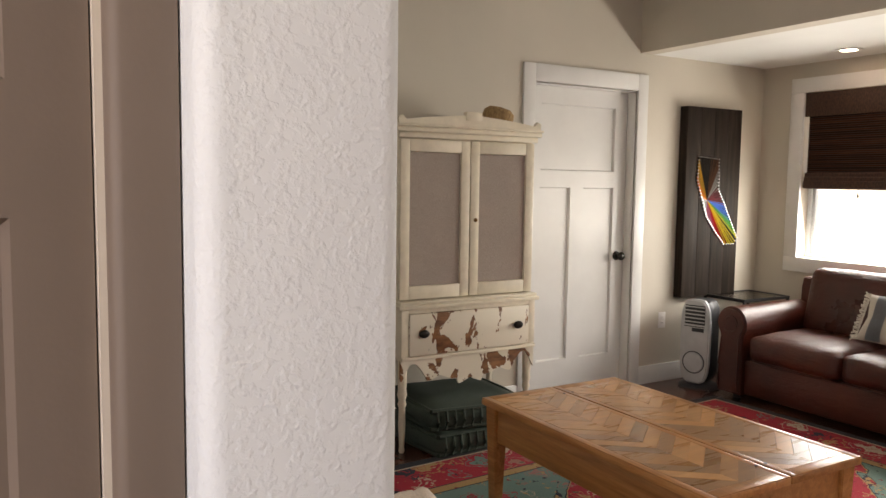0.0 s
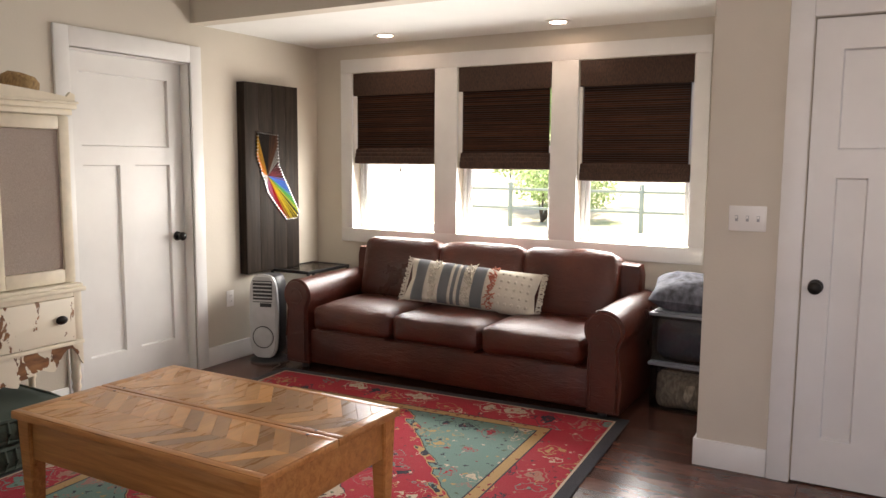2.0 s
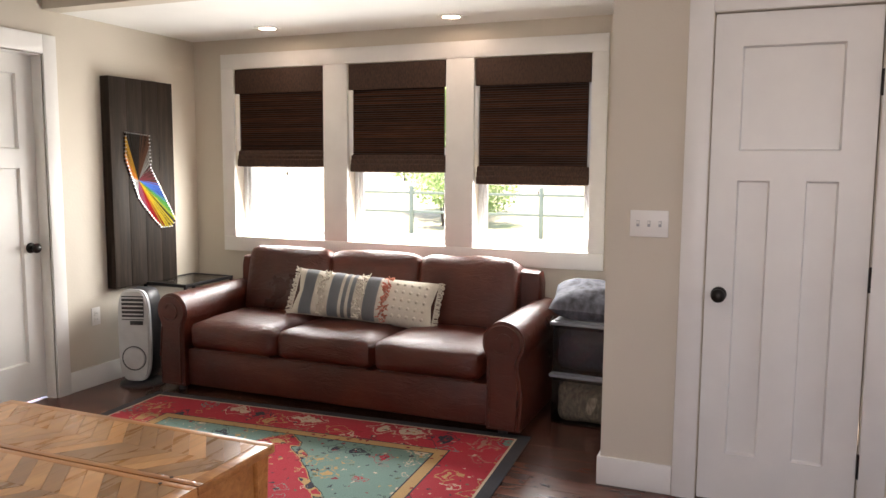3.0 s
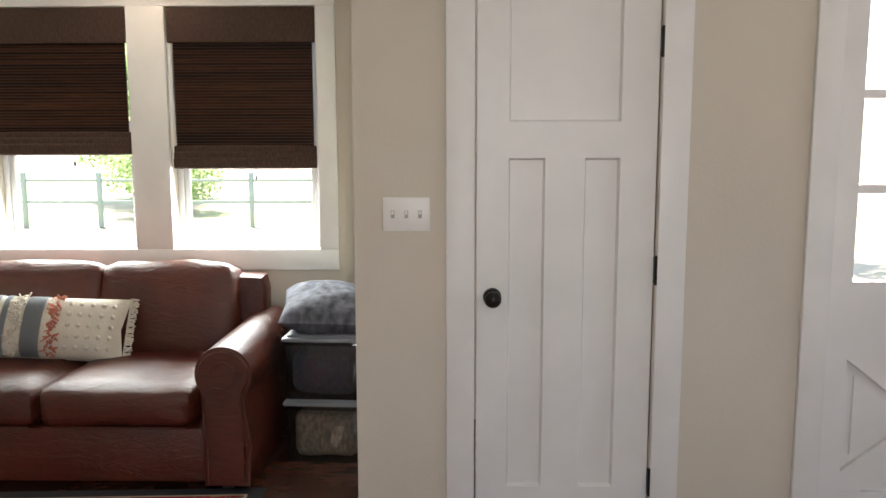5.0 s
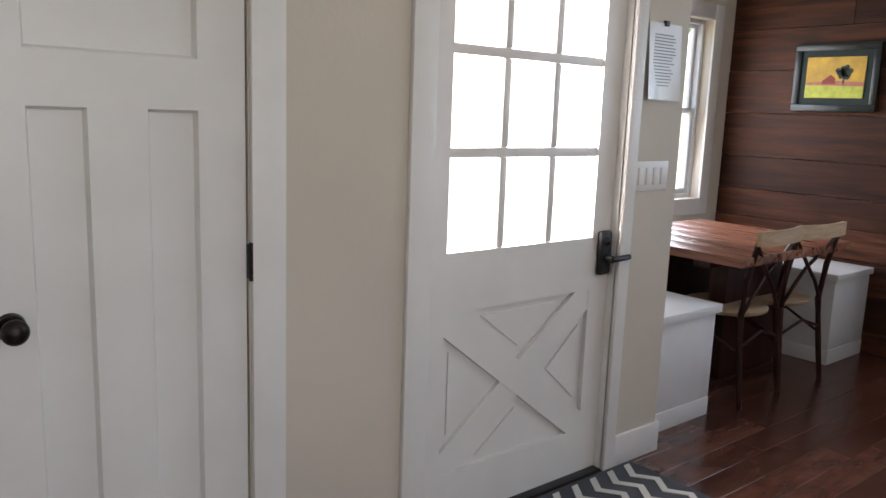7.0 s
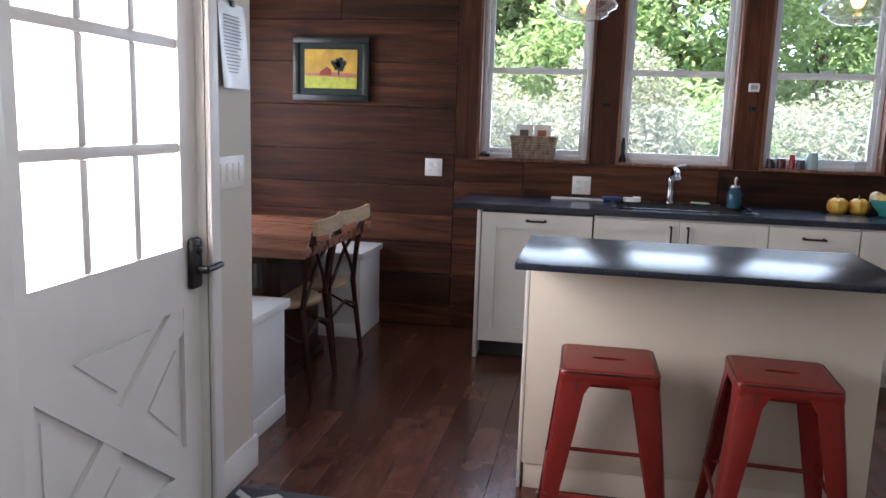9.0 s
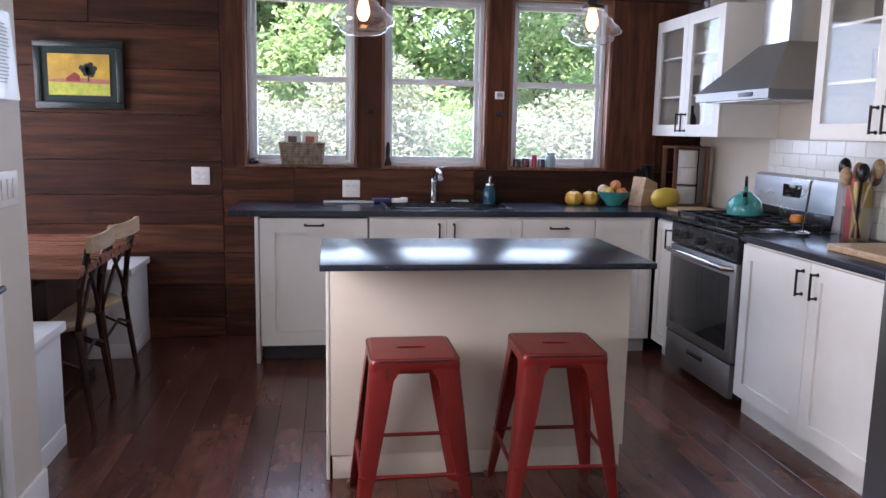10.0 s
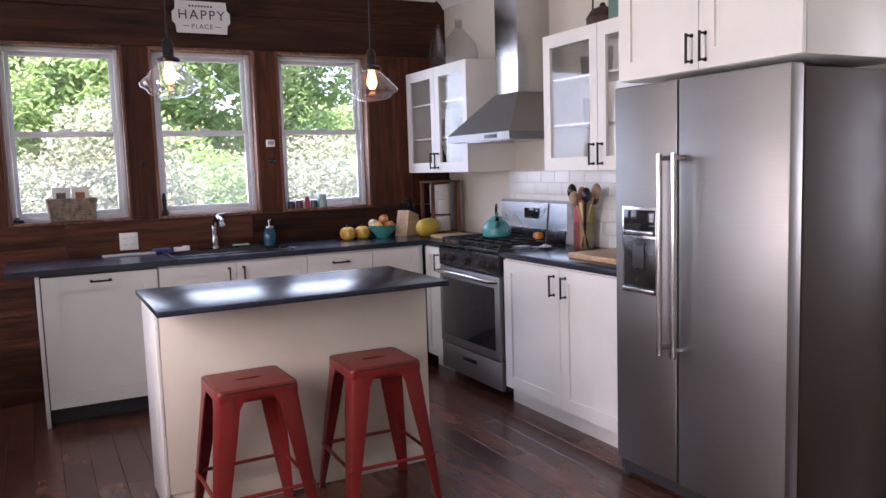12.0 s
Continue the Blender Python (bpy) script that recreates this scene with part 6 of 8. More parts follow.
rod(bm, (0.145, 0, 0.14), (0.16, 0, 0.155), 0.016, 0.012)
part("whistle", bm, BLACK_ENAMEL, kn)

# ---- upper cabinets with glass doors ----


def upper(y0, y1, z0, z1, label, front, glazed=True):
    c = thing("wall_cabinet", label, "cabinet", pose(W_X, (y0 + y1) / 2, z0), "wall cabinets")
    h, dp, ht = (y1 - y0) / 2, front - W_X, z1 - z0
    t = 0.018
    if glazed:
        part("body", boxes((0.001, dp - 0.02, -h, -h + t, 0, ht), (0.001, dp - 0.02, h - t, h, 0, ht), (0.001, dp - 0.02, -h + t, h - t, 0, t), (0.001, dp - 0.02, -h + t, h - t, ht - t, ht), (0.001, 0.01, -h + t, h - t, t, ht - t)), CABINET_WHITE, c)
        for zz in (ht / 3, 2 * ht / 3):
            part("shelf", boxes((0.012, dp - 0.03, -h + t, h - t, zz - 0.006, zz + 0.006)), CABINET_WHITE, c)
    else:
        part("body", boxes((0.001, dp - 0.02, -h, h, 0, ht), bevel=0.002), CABINET_WHITE, c)
    for s in (-1, 1):
        a, b = sorted((s * 0.002, s * (h - 0.001)))
        if glazed:
            r = 0.062
            d = part("door", wall_mesh("x", dp - 0.019, dp, a, b, 0.002, ht - 0.002, [(a + r, b - r, r + 0.01, ht - r - 0.01)]), CABINET_WHITE, c)
            ob = part("pane", boxes((dp - 0.012, dp - 0.008, a + r - 0.005, b - r + 0.005, r, ht - r)), PANE, d)
            ob.visible_shadow = False
        else:
            d = shaker(c, "x", dp - 0.019, 1, a, b, 0.002, ht - 0.002, 0.075)
        bar_handle(d, (dp, s * 0.035, 0.035), (dp, s * 0.035, 0.135), (1, 0, 0))
    return c


upper(-4.09, -3.165, 1.375, 2.125, "white wall cabinet with two glass doors beside the hood", 0.70)
upper(-2.285, -1.335, 1.375, 2.125, "white wall cabinet with two glass doors near the refrigerator", 0.70)
upper(-1.33, -0.40, 1.765, 2.22, "white two-door cabinet above the refrigerator", 0.97, glazed=False)
glassy = pane_material("drinking_glass", 0.1)
for y, z, hh in ((-3.98, 1.635, 0.14), (-3.88, 1.635, 0.14), (-3.55, 1.635, 0.13), (-3.40, 1.885, 0.14), (-2.1, 1.635, 0.14), (-1.95, 1.885, 0.15), (-1.7, 1.635, 0.13), (-1.55, 1.885, 0.12), (-2.12, 1.885, 0.12)):
    bm = bmesh.new()
    lathe(bm, [(0.026, 0), (0.03, 0.004), (0.036, hh), (0.034, hh), (0.028, 0.008), (0, 0.008)], 16, closed=False)
    single("drinking_glass", bm, glassy, "clear drinking glass on a cabinet shelf", "glass", pose(0.52, y, z - 0.003), "glasses")
for y in (-3.93, -3.82):
    bm = bmesh.new()
    lathe(bm, [(0.03, 0), (0.032, 0.01), (0.032, 0.10), (0.012, 0.14), (0.012, 0.18), (0, 0.18)], 16)
    single("dark_bottle", bm, OVEN_GLASS, "dark glass bottle on the cabinet shelf", "bottle", pose(0.55, y, 1.394))
bm = bmesh.new()
for k in range(5):
    box(bm, -0.07, 0.07, -0.10, 0.10, k * 0.012, k * 0.012 + 0.009, 0.003)
single("plates", bm, plain("dark_stoneware", (0.03, 0.032, 0.05), 0.3), "stack of dark plates on the cabinet shelf", "plates", pose(0.52, -1.62, 1.394))

# hood
hd = thing("range_hood", "stainless steel chimney hood above the range", "range hood", pose(W_X, -2.86, 1.57))
bm = bmesh.new()
lo = [(0.0, -0.38), (0.48, -0.38), (0.48, 0.38), (0.0, 0.38)]
hi = [(0.0, -0.135), (0.25, -0.135), (0.25, 0.135), (0.0, 0.135)]
rings = [[bm.verts.new((x, y, z)) for x, y in q] for q, z in ((lo, 0.0), (lo, 0.045), (hi, 0.30))]
for a, b in zip(rings, rings[1:]):
    for k in range(4):
        bm.faces.new((a[k], a[(k + 1) % 4], b[(k + 1) % 4], b[k]))
bm.faces.new(rings[0][::-1])
part("canopy", bm, STEEL, hd, flat=True)
part("chimney", boxes((0.0, 0.245, -0.13, 0.13, 0.298, CEIL - 1.57 - 0.001), bevel=0.002), STEEL_V, hd)
part("button_strip", boxes((0.478, 0.484, 0.10, 0.24, 0.012, 0.034), bevel=0.002), DARK_PLASTIC, hd)
part("filter", boxes((0.05, 0.44, -0.33, 0.33, -0.006, 0.002), bevel=0.002), STEEL_V, hd)

# ---- refrigerator ----
FX = 1.02
fr = thing("refrigerator", "stainless steel side-by-side refrigerator with an ice dispenser", "refrigerator", pose(FX, -0.855, 0))
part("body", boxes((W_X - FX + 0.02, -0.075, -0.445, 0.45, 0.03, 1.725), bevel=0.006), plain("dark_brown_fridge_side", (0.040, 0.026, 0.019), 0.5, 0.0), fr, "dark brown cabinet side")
dl = part("freezer_door", boxes((-0.07, 0.0, -0.447, -0.0735, 0.07, 1.735), bevel=0.010), STEEL, fr)
drr = part("fridge_door", boxes((-0.07, 0.0, -0.0665, 0.452, 0.07, 1.735), bevel=0.010), STEEL, fr)
part("kick_grille", boxes((-0.06, -0.02, -0.44, 0.445, 0.015, 0.065), bevel=0.004), DARK_PLASTIC, fr)
for y in (-0.40, 0.40):
    bm = bmesh.new()
    rod(bm, (-0.03, y, 0), (-0.03, y, 0.03), 0.02)
    part("foot", bm, DARK_PLASTIC, fr)
for dd, y in ((dl, -0.115), (drr, -0.035)):
    bm = bmesh.new()
    rod(bm, (0.055, y, 0.62), (0.055, y, 1.445), 0.0125, 0.0125, 16)
    for z in (0.65, 1.425):
        rod(bm, (-0.001, y, z), (0.055, y, z), 0.011, 0.011, 12)
    part("handle", bm, STEEL_V, dd, "long steel bar handle")
dis = part("dispenser", boxes((-0.002, 0.006, -0.395, -0.175, 0.85, 1.225), bevel=0.003), STEEL_V, dl, "black and steel ice dispenser")
part("recess", boxes((0.0055, 0.0085, -0.38, -0.19, 0.87, 1.09), bevel=0.002), BLACK_ENAMEL, dis)
part("control_strip", boxes((0.0055, 0.010, -0.38, -0.19, 1.10, 1.21), bevel=0.002), OVEN_GLASS, dis)
part("paddle", boxes((0.008, 0.016, -0.32, -0.25, 0.96, 1.06), bevel=0.004), DARK_PLASTIC, dis)
part("button_row", boxes((0.009, 0.012, -0.37, -0.20, 1.105, 1.12), bevel=0.001), STEEL_V, dis)
part("drip_tray", boxes((0.0, 0.02, -0.385, -0.185, 0.858, 0.874), bevel=0.003), STEEL_V, dis)

# ---- pendants ----
SHADE_GLASS = pane_material("clear_ribbed_glass", 0.05, 0.06, 0.12)
bulb = Nodes("glowing_filament_bulb", 0.3)
bulb.b.inputs["Emission Color"].default_value = (1.0, 0.36, 0.08, 1)
bulb.b.inputs["Emission Strength"].default_value = 2.2
for x, y in ((2.765, -2.02), (1.84, -2.07)):
    p = thing("pendant_lamp", "lit pendant lamp with a clear ribbed schoolhouse glass shade", "pendant lamp", pose(x, y, 1.735), "pendant lamps")
    bm = bmesh.new()
    lathe(bm, [(0.040, 0.150), (0.043, 0.136), (0.060, 0.126), (0.064, 0.116), (0.084, 0.104), (0.088, 0.092), (0.110, 0.076), (0.121, 0.060), (0.118, 0.048), (0.094, 0.036), (0.088, 0.022), (0.062, 0.008), (0.0, 0.0)], 32, closed=False)
    bmesh.ops.solidify(bm, geom=bm.faces[:], thickness=0.003)
    part("shade", bm, SHADE_GLASS, p, "clear ribbed glass shade")
    bm = bmesh.new()
    lathe(bm, [(0.046, 0.146), (0.047, 0.158), (0.034, 0.168), (0.022, 0.172), (0.022, 0.225), (0.012, 0.245), (0, 0.246)], 24)
    part("cap", bm, BRONZE, p, "dark bronze socket cap")
    bm = bmesh.new()
    rod(bm, (0, 0, 0.24), (0, 0, CEIL - 1.735), 0.004)
    part("cord", bm, BLACK_METAL, p)
    bm = bmesh.new()
    lathe(bm, [(0.06, CEIL - 1.735 - 0.03), (0.06, CEIL - 1.735 - 0.001)], 24)
    part("canopy", bm, BRONZE, p)
    bm = bmesh.new()
    lathe(bm, [(0.012, 0.16), (0.016, 0.135), (0.024, 0.10), (0.024, 0.085), (0.014, 0.062), (0, 0.058)], 18)
    part("bulb", bm, bulb.m, p, "glowing amber bulb")

# ---- things on the worktops and sills ----
CTZ = 0.9105


def lathe_thing(name, label, cat, mat, prof, m, group="", seg=20):
    bm = bmesh.new()
    lathe(bm, prof, seg)
    return single(name, bm, mat, label, cat, m, group)


soap = thing("soap_dispenser", "blue glass soap dispenser with a metal pump by the sink", "soap dispenser", pose(1.86, -3.95, CTZ))
bm = bmesh.new()
lathe(bm, [(0.04, 0), (0.043, 0.01), (0.043, 0.085), (0.032, 0.11), (0.030, 0.12), (0, 0.12)], 20)
part("jar", bm, plain("blue_glass", (0.01, 0.055, 0.09), 0.06, bump=0.0), soap, "blue glass jar")
bm = bmesh.new()
rod(bm, (0, 0, 0.12), (0, 0, 0.135), 0.033, 0.033, 20)
rod(bm, (0, 0, 0.135), (0, 0, 0.18), 0.008)
path_rod(bm, [(0, 0, 0.178), (0, 0.02, 0.182), (0, 0.045, 0.172)], 0.006, 8)
part("pump", bm, STEEL_V, soap)

gourd_mat = Nodes("mottled_yellow_gourd_skin", 0.4)
gourd_mat.color(gourd_mat.ramp(gourd_mat.noise(24.0, 3.0), ((0.4, (0.50, 0.20, 0.02)), (0.6, (0.62, 0.42, 0.06)))))
for gx, gy in ((1.30, -3.90), (1.185, -3.905)):
    g = thing("gourd", "small orange and yellow striped gourd on the worktop", "gourd", pose(gx, gy, CTZ), "gourds")
    bm = bmesh.new()
    lathe(bm, [(0.0, 0.0), (0.03, 0.003), (0.052, 0.02), (0.058, 0.045), (0.05, 0.075), (0.028, 0.09), (0.006, 0.088)], 32)
    for v in bm.verts:
        a = math.atan2(v.co.y, v.co.x)
        k = 1 + 0.05 * math.cos(9 * a)
        v.co.x, v.co.y = v.co.x * k, v.co.y * k
    part("fruit", bm, gourd_mat.m, g)
    bm = bmesh.new()
    rod(bm, (0, 0, 0.085), (0.006, 0, 0.108), 0.006, 0.004, 8)
    part("stem", bm, plain("dry_stem", (0.16, 0.12, 0.05), 0.8), g)
single("glass_board", boxes((-0.15, 0.15, -0.1, 0.1, 0, 0.006), bevel=0.002), pane_material("board_glass", 0.15), "thin glass cutting board on the worktop", "cutting board", pose(1.24, -3.86, CTZ - 0.003))
bowl = lathe_thing("fruit_bowl", "teal ceramic bowl heaped with fruit", "bowl", TEAL, [(0.04, 0), (0.05, 0.004), (0.055, 0.02), (0.09, 0.055), (0.105, 0.095), (0.10, 0.095), (0.084, 0.055), (0.045, 0.02), (0, 0.018)], pose(1.04, -3.86, CTZ))
peach = plain("peach_skin", (0.55, 0.22, 0.07), 0.5, var=0.4, scale=18.0)
apple = plain("yellow_apple_skin", (0.62, 0.42, 0.09), 0.3, var=0.35, scale=15.0)
for k, (dx, dy, dz, r, mt) in enumerate(((-0.04, 0.03, 0.10, 0.042, peach), (0.045, 0.03, 0.10, 0.04, apple), (0.0, -0.04, 0.10, 0.042, peach), (0.065, -0.02, 0.115, 0.04, plain("pale_fruit_skin", (0.70, 0.55, 0.36), 0.4, var=0.3)), (-0.01, 0.0, 0.148, 0.038, peach))):
    bm = bmesh.new()
    lathe(bm, [(0.0, -r * 0.85), (r * 0.6, -r * 0.8), (r, 0.0), (r * 0.7, r * 0.72), (r * 0.25, r * 0.85), (0.0, r * 0.72)], 20)
    single("fruit", bm, mt, "ripe fruit lying in a teal bowl", "fruit", pose(1.04 + dx, -3.86 + dy, CTZ + dz - 0.015, 20 * k, 15, 0), "fruit in the bowl")
bm = bmesh.new()
lathe(bm, [(0.0, -0.12), (0.03, -0.115), (0.062, -0.07), (0.068, 0.0), (0.06, 0.07), (0.03, 0.112), (0.0, 0.12)], 24)
single("squash", bm, plain("yellow_squash_skin", (0.56, 0.40, 0.05), 0.4, var=0.2), "yellow spaghetti squash lying on the worktop", "squash", pose(0.75, -3.70, CTZ + 0.067, 0, 90, 30))
kb = thing("knife_block", "pale wooden knife block with black-handled knives", "knife block", pose(0.80, -3.93, CTZ, 0, 0, 25))
bm = bmesh.new()
prism(bm, [(-0.08, 0), (0.09, 0), (0.05, 0.19), (-0.06, 0.15)], -0.055, 0.055, "y")
part("block", bm, MAPLE, kb)
for i in range(4):
    for j in range(2):
        bm = bmesh.new()
        x, y = -0.035 + 0.055 * j, -0.036 + 0.024 * i
        rod(bm, (x, y, 0.16), (x + 0.025, y, 0.27 - 0.03 * j), 0.009, 0.011, 8)
        part("knife_handle", bm, BLACK_ENAMEL, kb)
br = thing("bread_rack", "dark wire and wood caddy holding paper rolls", "caddy", pose(0.52, -3.93, CTZ))
for x in (-0.11, 0.11):
    for y in (-0.09, 0.09):
        part("post", boxes((x - 0.012, x + 0.012, y - 0.012, y + 0.012, 0, 0.40), bevel=0.002), JAMB_WOOD, br)
for z in (0.0, 0.385):
    part("board", boxes((-0.125, 0.125, -0.105, 0.105, z, z + 0.015), bevel=0.002), JAMB_WOOD, br)
paper = plain("white_paper", (0.70, 0.69, 0.66), 0.9)
for rr in (0.0, 0.13, 0.245):
    bm = bmesh.new()
    lathe(bm, [(0.075, 0.016 + rr), (0.078, 0.022 + rr), (0.078, 0.125 + rr), (0.07, 0.13 + rr), (0.0, 0.13 + rr)], 24)
    part("paper_roll", bm, paper, br, "white paper roll")
bm = bmesh.new()
path_rod(bm, [(-0.1, 0.0, 0.40), (-0.07, 0, 0.43), (0.0, 0, 0.44), (0.07, 0, 0.43), (0.1, 0, 0.40)], 0.006, 8)
part("handle", bm, BLACK_METAL, br)
single("bread_board", boxes((-0.19, 0.19, -0.12, 0.12, 0, 0.022), bevel=0.006), MAPLE, "pale wooden bread board lying on the worktop", "cutting board", pose(0.66, -3.42, CTZ, 0, 0, 90))
single("bread_board", boxes((-0.17, 0.17, -0.24, 0.24, 0, 0.03), bevel=0.006), MAPLE, "thick pale wooden cutting board beside the range", "cutting board", pose(0.62, -1.72, CTZ))
uc = thing("utensil_crock", "clear jar full of wooden spoons and kitchen tools", "utensil holder", pose(0.47, -2.22, CTZ))
bm = bmesh.new()
lathe(bm, [(0.06, 0), (0.065, 0.01), (0.065, 0.16), (0.062, 0.16), (0.062, 0.012), (0, 0.01)], 24, closed=False)
part("jar", bm, glassy, uc)
for k, mt in enumerate((MAPLE, BLACK_ENAMEL, MAPLE, JAMB_WOOD, TABLE_WOOD, BLACK_ENAMEL)):
    a = k * 1.05
    bm = bmesh.new()
    tip = Vector((0.075 * math.cos(a), 0.075 * math.sin(a), 0.30 + 0.02 * (k % 3)))
    path_rod(bm, [(-0.02 * math.cos(a), -0.02 * math.sin(a), 0.015), tip * 0.7 + Vector((0, 0, 0.06)), tip], 0.007, 8)
    bmesh.ops.create_uvsphere(bm, u_segments=12, v_segments=8, radius=1, matrix=Matrix.Translation(tip) @ Matrix.Diagonal((0.028, 0.028, 0.045, 1)))
    part("spoon", bm, mt, uc)
for k, (y, c) in enumerate(((-2.34, (0.40, 0.03, 0.03)), (-2.29, (0.55, 0.42, 0.08)))):
    single("spice_box", boxes((-0.03, 0.03, -0.028, 0.028, 0, 0.30 - 0.03 * k), bevel=0.002), plain("printed_card", c, 0.5), "small bright printed box behind the range", "box", pose(0.40, y, CTZ, 0, 0, 8), "boxes by the range")
bm = bmesh.new()
rod(bm, (0, 0, 0), (0.03, 0.08, 0.27), 0.006)
bmesh.ops.create_uvsphere(bm, u_segments=12, v_segments=8, radius=1, matrix=pose(0, 0, 0.012) @ Matrix.Diagonal((0.035, 0.045, 0.012, 1)))
single("steel_ladle", bm, STEEL_V, "steel ladle leaning against the jar beside the range", "ladle", pose(0.62, -2.40, CTZ + 0.001))
bm = bmesh.new()
lathe(bm, [(0.0, 0), (0.03, 0.003), (0.037, 0.03), (0.03, 0.06), (0.0, 0.066)], 20)
single("orange", bm, plain("orange_skin", (0.60, 0.20, 0.02), 0.45, bump=0.2), "small orange fruit on the range top", "fruit", pose(0.45, -2.72, 0.916))

# window sills
bk = thing("wicker_basket", "woven grey-brown basket of cards on the window sill", "basket", pose(3.08, -4.15, 1.146) @ Matrix.Diagonal((1.18, 1.05, 1.1, 1)))
wick = fabric("woven_wicker", (0.22, 0.16, 0.11), 55.0, 0.5)
bm = bmesh.new()
for k in range(9):
    z = 0.008 + k * 0.0145
    f = 1 + 0.14 * k / 8
    path_rod(bm, [(x * 0.105 * f, y * 0.045 * f, z) for x, y in ((-1, -1), (0, -1.05), (1, -1), (1.04, 0), (1, 1), (0, 1.05), (-1, 1), (-1.04, 0), (-1, -1))], 0.0085, 6)
box(bm, -0.1, 0.1, -0.04, 0.04, 0, 0.01)
part("weave", bm, wick, bk)
for k, (x, tilt, c) in enumerate(((-0.045, 8, (0.66, 0.60, 0.52)), (0.05, -6, (0.62, 0.63, 0.60)))):
    cd = part("card", boxes((x - 0.045, x + 0.045, -0.004 + 0.02 * k, -0.002 + 0.02 * k, 0.06, 0.195), bevel=0.001), plain("card_paper", c, 0.7), bk)
    part("card_print", boxes((x - 0.022, x + 0.025, -0.0016 + 0.02 * k, -0.001 + 0.02 * k, 0.12, 0.165)), plain("card_print", (0.30, 0.09, 0.05) if k == 0 else (0.10, 0.08, 0.06), 0.7), cd)
for x, r, hh, c in ((1.635, 0.026, 0.055, (0.03, 0.03, 0.03)), (1.575, 0.026, 0.06, (0.10, 0.03, 0.03)), (1.515, 0.018, 0.085, (0.35, 0.03, 0.04)), (1.465, 0.026, 0.055, (0.05, 0.05, 0.07)), (1.40, 0.034, 0.10, (0.30, 0.42, 0.42))):
    lathe_thing("spice_jar", "small jar standing on the kitchen window sill", "jar", plain("jar_glaze", c, 0.2, bump=0.0), [(r, 0), (r, hh * 0.8), (r * 0.9, hh * 0.84), (r * 0.95, hh), (0, hh)], pose(x, -4.14, 1.146), "jars on the sill")
lathe_thing("glass_bottle", "clear glass bottle standing on the kitchen window sill", "bottle", glassy, [(0.03, 0), (0.032, 0.01), (0.032, 0.12), (0.012, 0.16), (0.013, 0.21), (0, 0.21)], pose(1.13, -4.14, 1.146))
lathe_thing("small_vase", "small dark figurine-like vase on the window sill", "vase", BRONZE, [(0.02, 0), (0.024, 0.01), (0.012, 0.05), (0.016, 0.10), (0.01, 0.15), (0, 0.155)], pose(2.515, -4.14, 1.146))
bm = bmesh.new()
lathe(bm, [(0.0, 0), (0.028, 0.003), (0.03, 0.02), (0.015, 0.034), (0, 0.036)], 16)
single("dark_stone", bm, CAST_IRON, "smooth dark stone on the window sill", "stone", pose(3.39, -4.15, 1.146))
bm = bmesh.new()
for k in range(26):
    a = k * 0.9
    path_rod(bm, [(0.05 * math.cos(a), 0.02 * math.sin(a), 0.006 + 0.001 * k), (0.05 * math.cos(a + 0.45), 0.022 * math.sin(a + 0.45), 0.006 + 0.001 * k), (0.05 * math.cos(a + 0.9), 0.02 * math.sin(a + 0.9), 0.007 + 0.001 * k)], 0.004, 5)
single("coiled_cord", bm, PLASTIC_WHITE, "coiled white cord lying by the sink", "cord", pose(2.45, -3.98, CTZ))
single("dish_cloth", boxes((-0.06, 0.06, -0.04, 0.04, 0, 0.03), bevel=0.012), fabric("navy_cloth", (0.03, 0.04, 0.12)), "folded navy dish cloth by the sink", "cloth", pose(2.57, -3.98, CTZ, 0, 0, 12))
single("sponge_dish", boxes((-0.055, 0.055, -0.03, 0.03, 0, 0.015), bevel=0.007), plain("pale_green_plastic", (0.35, 0.45, 0.30), 0.4), "pale green sponge dish behind the sink", "dish", pose(2.04, -4.04, CTZ))
single("paper_towel_base", boxes((-0.16, 0.16, -0.05, 0.05, 0, 0.012), bevel=0.005), plain("brushed_plate", (0.5, 0.5, 0.48), 0.35, 0.6), "thin pale tray lying on the worktop", "tray", pose(2.78, -3.96, CTZ))
th = thing("thermostat", "small white thermostat between the kitchen windows", "thermostat", pose(1.782, S_Y + 0.024, 1.62, 0, 0, 180))
part("case", boxes((-0.03, 0.03, -0.02, 0, -0.025, 0.025), bevel=0.004), PLASTIC_WHITE, th)
part("screen", boxes((-0.02, 0.02, -0.022, -0.0195, -0.01, 0.014)), SILVER_PLASTIC, th)
for x, z in ((2.64, 1.49), (1.775, 1.49)):
    hk = thing("wall_hook", "small black iron hook on the wooden wall", "hook", pose(x, S_Y + 0.024, z, 0, 0, 180), "wall hooks")
    bm = bmesh.new()
    for s in (-1, 1):
        path_rod(bm, [(s * 0.012, 0, 0.01), (s * 0.016, -0.02, 0.0), (s * 0.016, -0.03, 0.012)], 0.005, 6)
    box(bm, -0.025, 0.025, -0.004, 0, -0.008, 0.02, 0.002)
    part("prongs", bm, BLACK_METAL, hk)

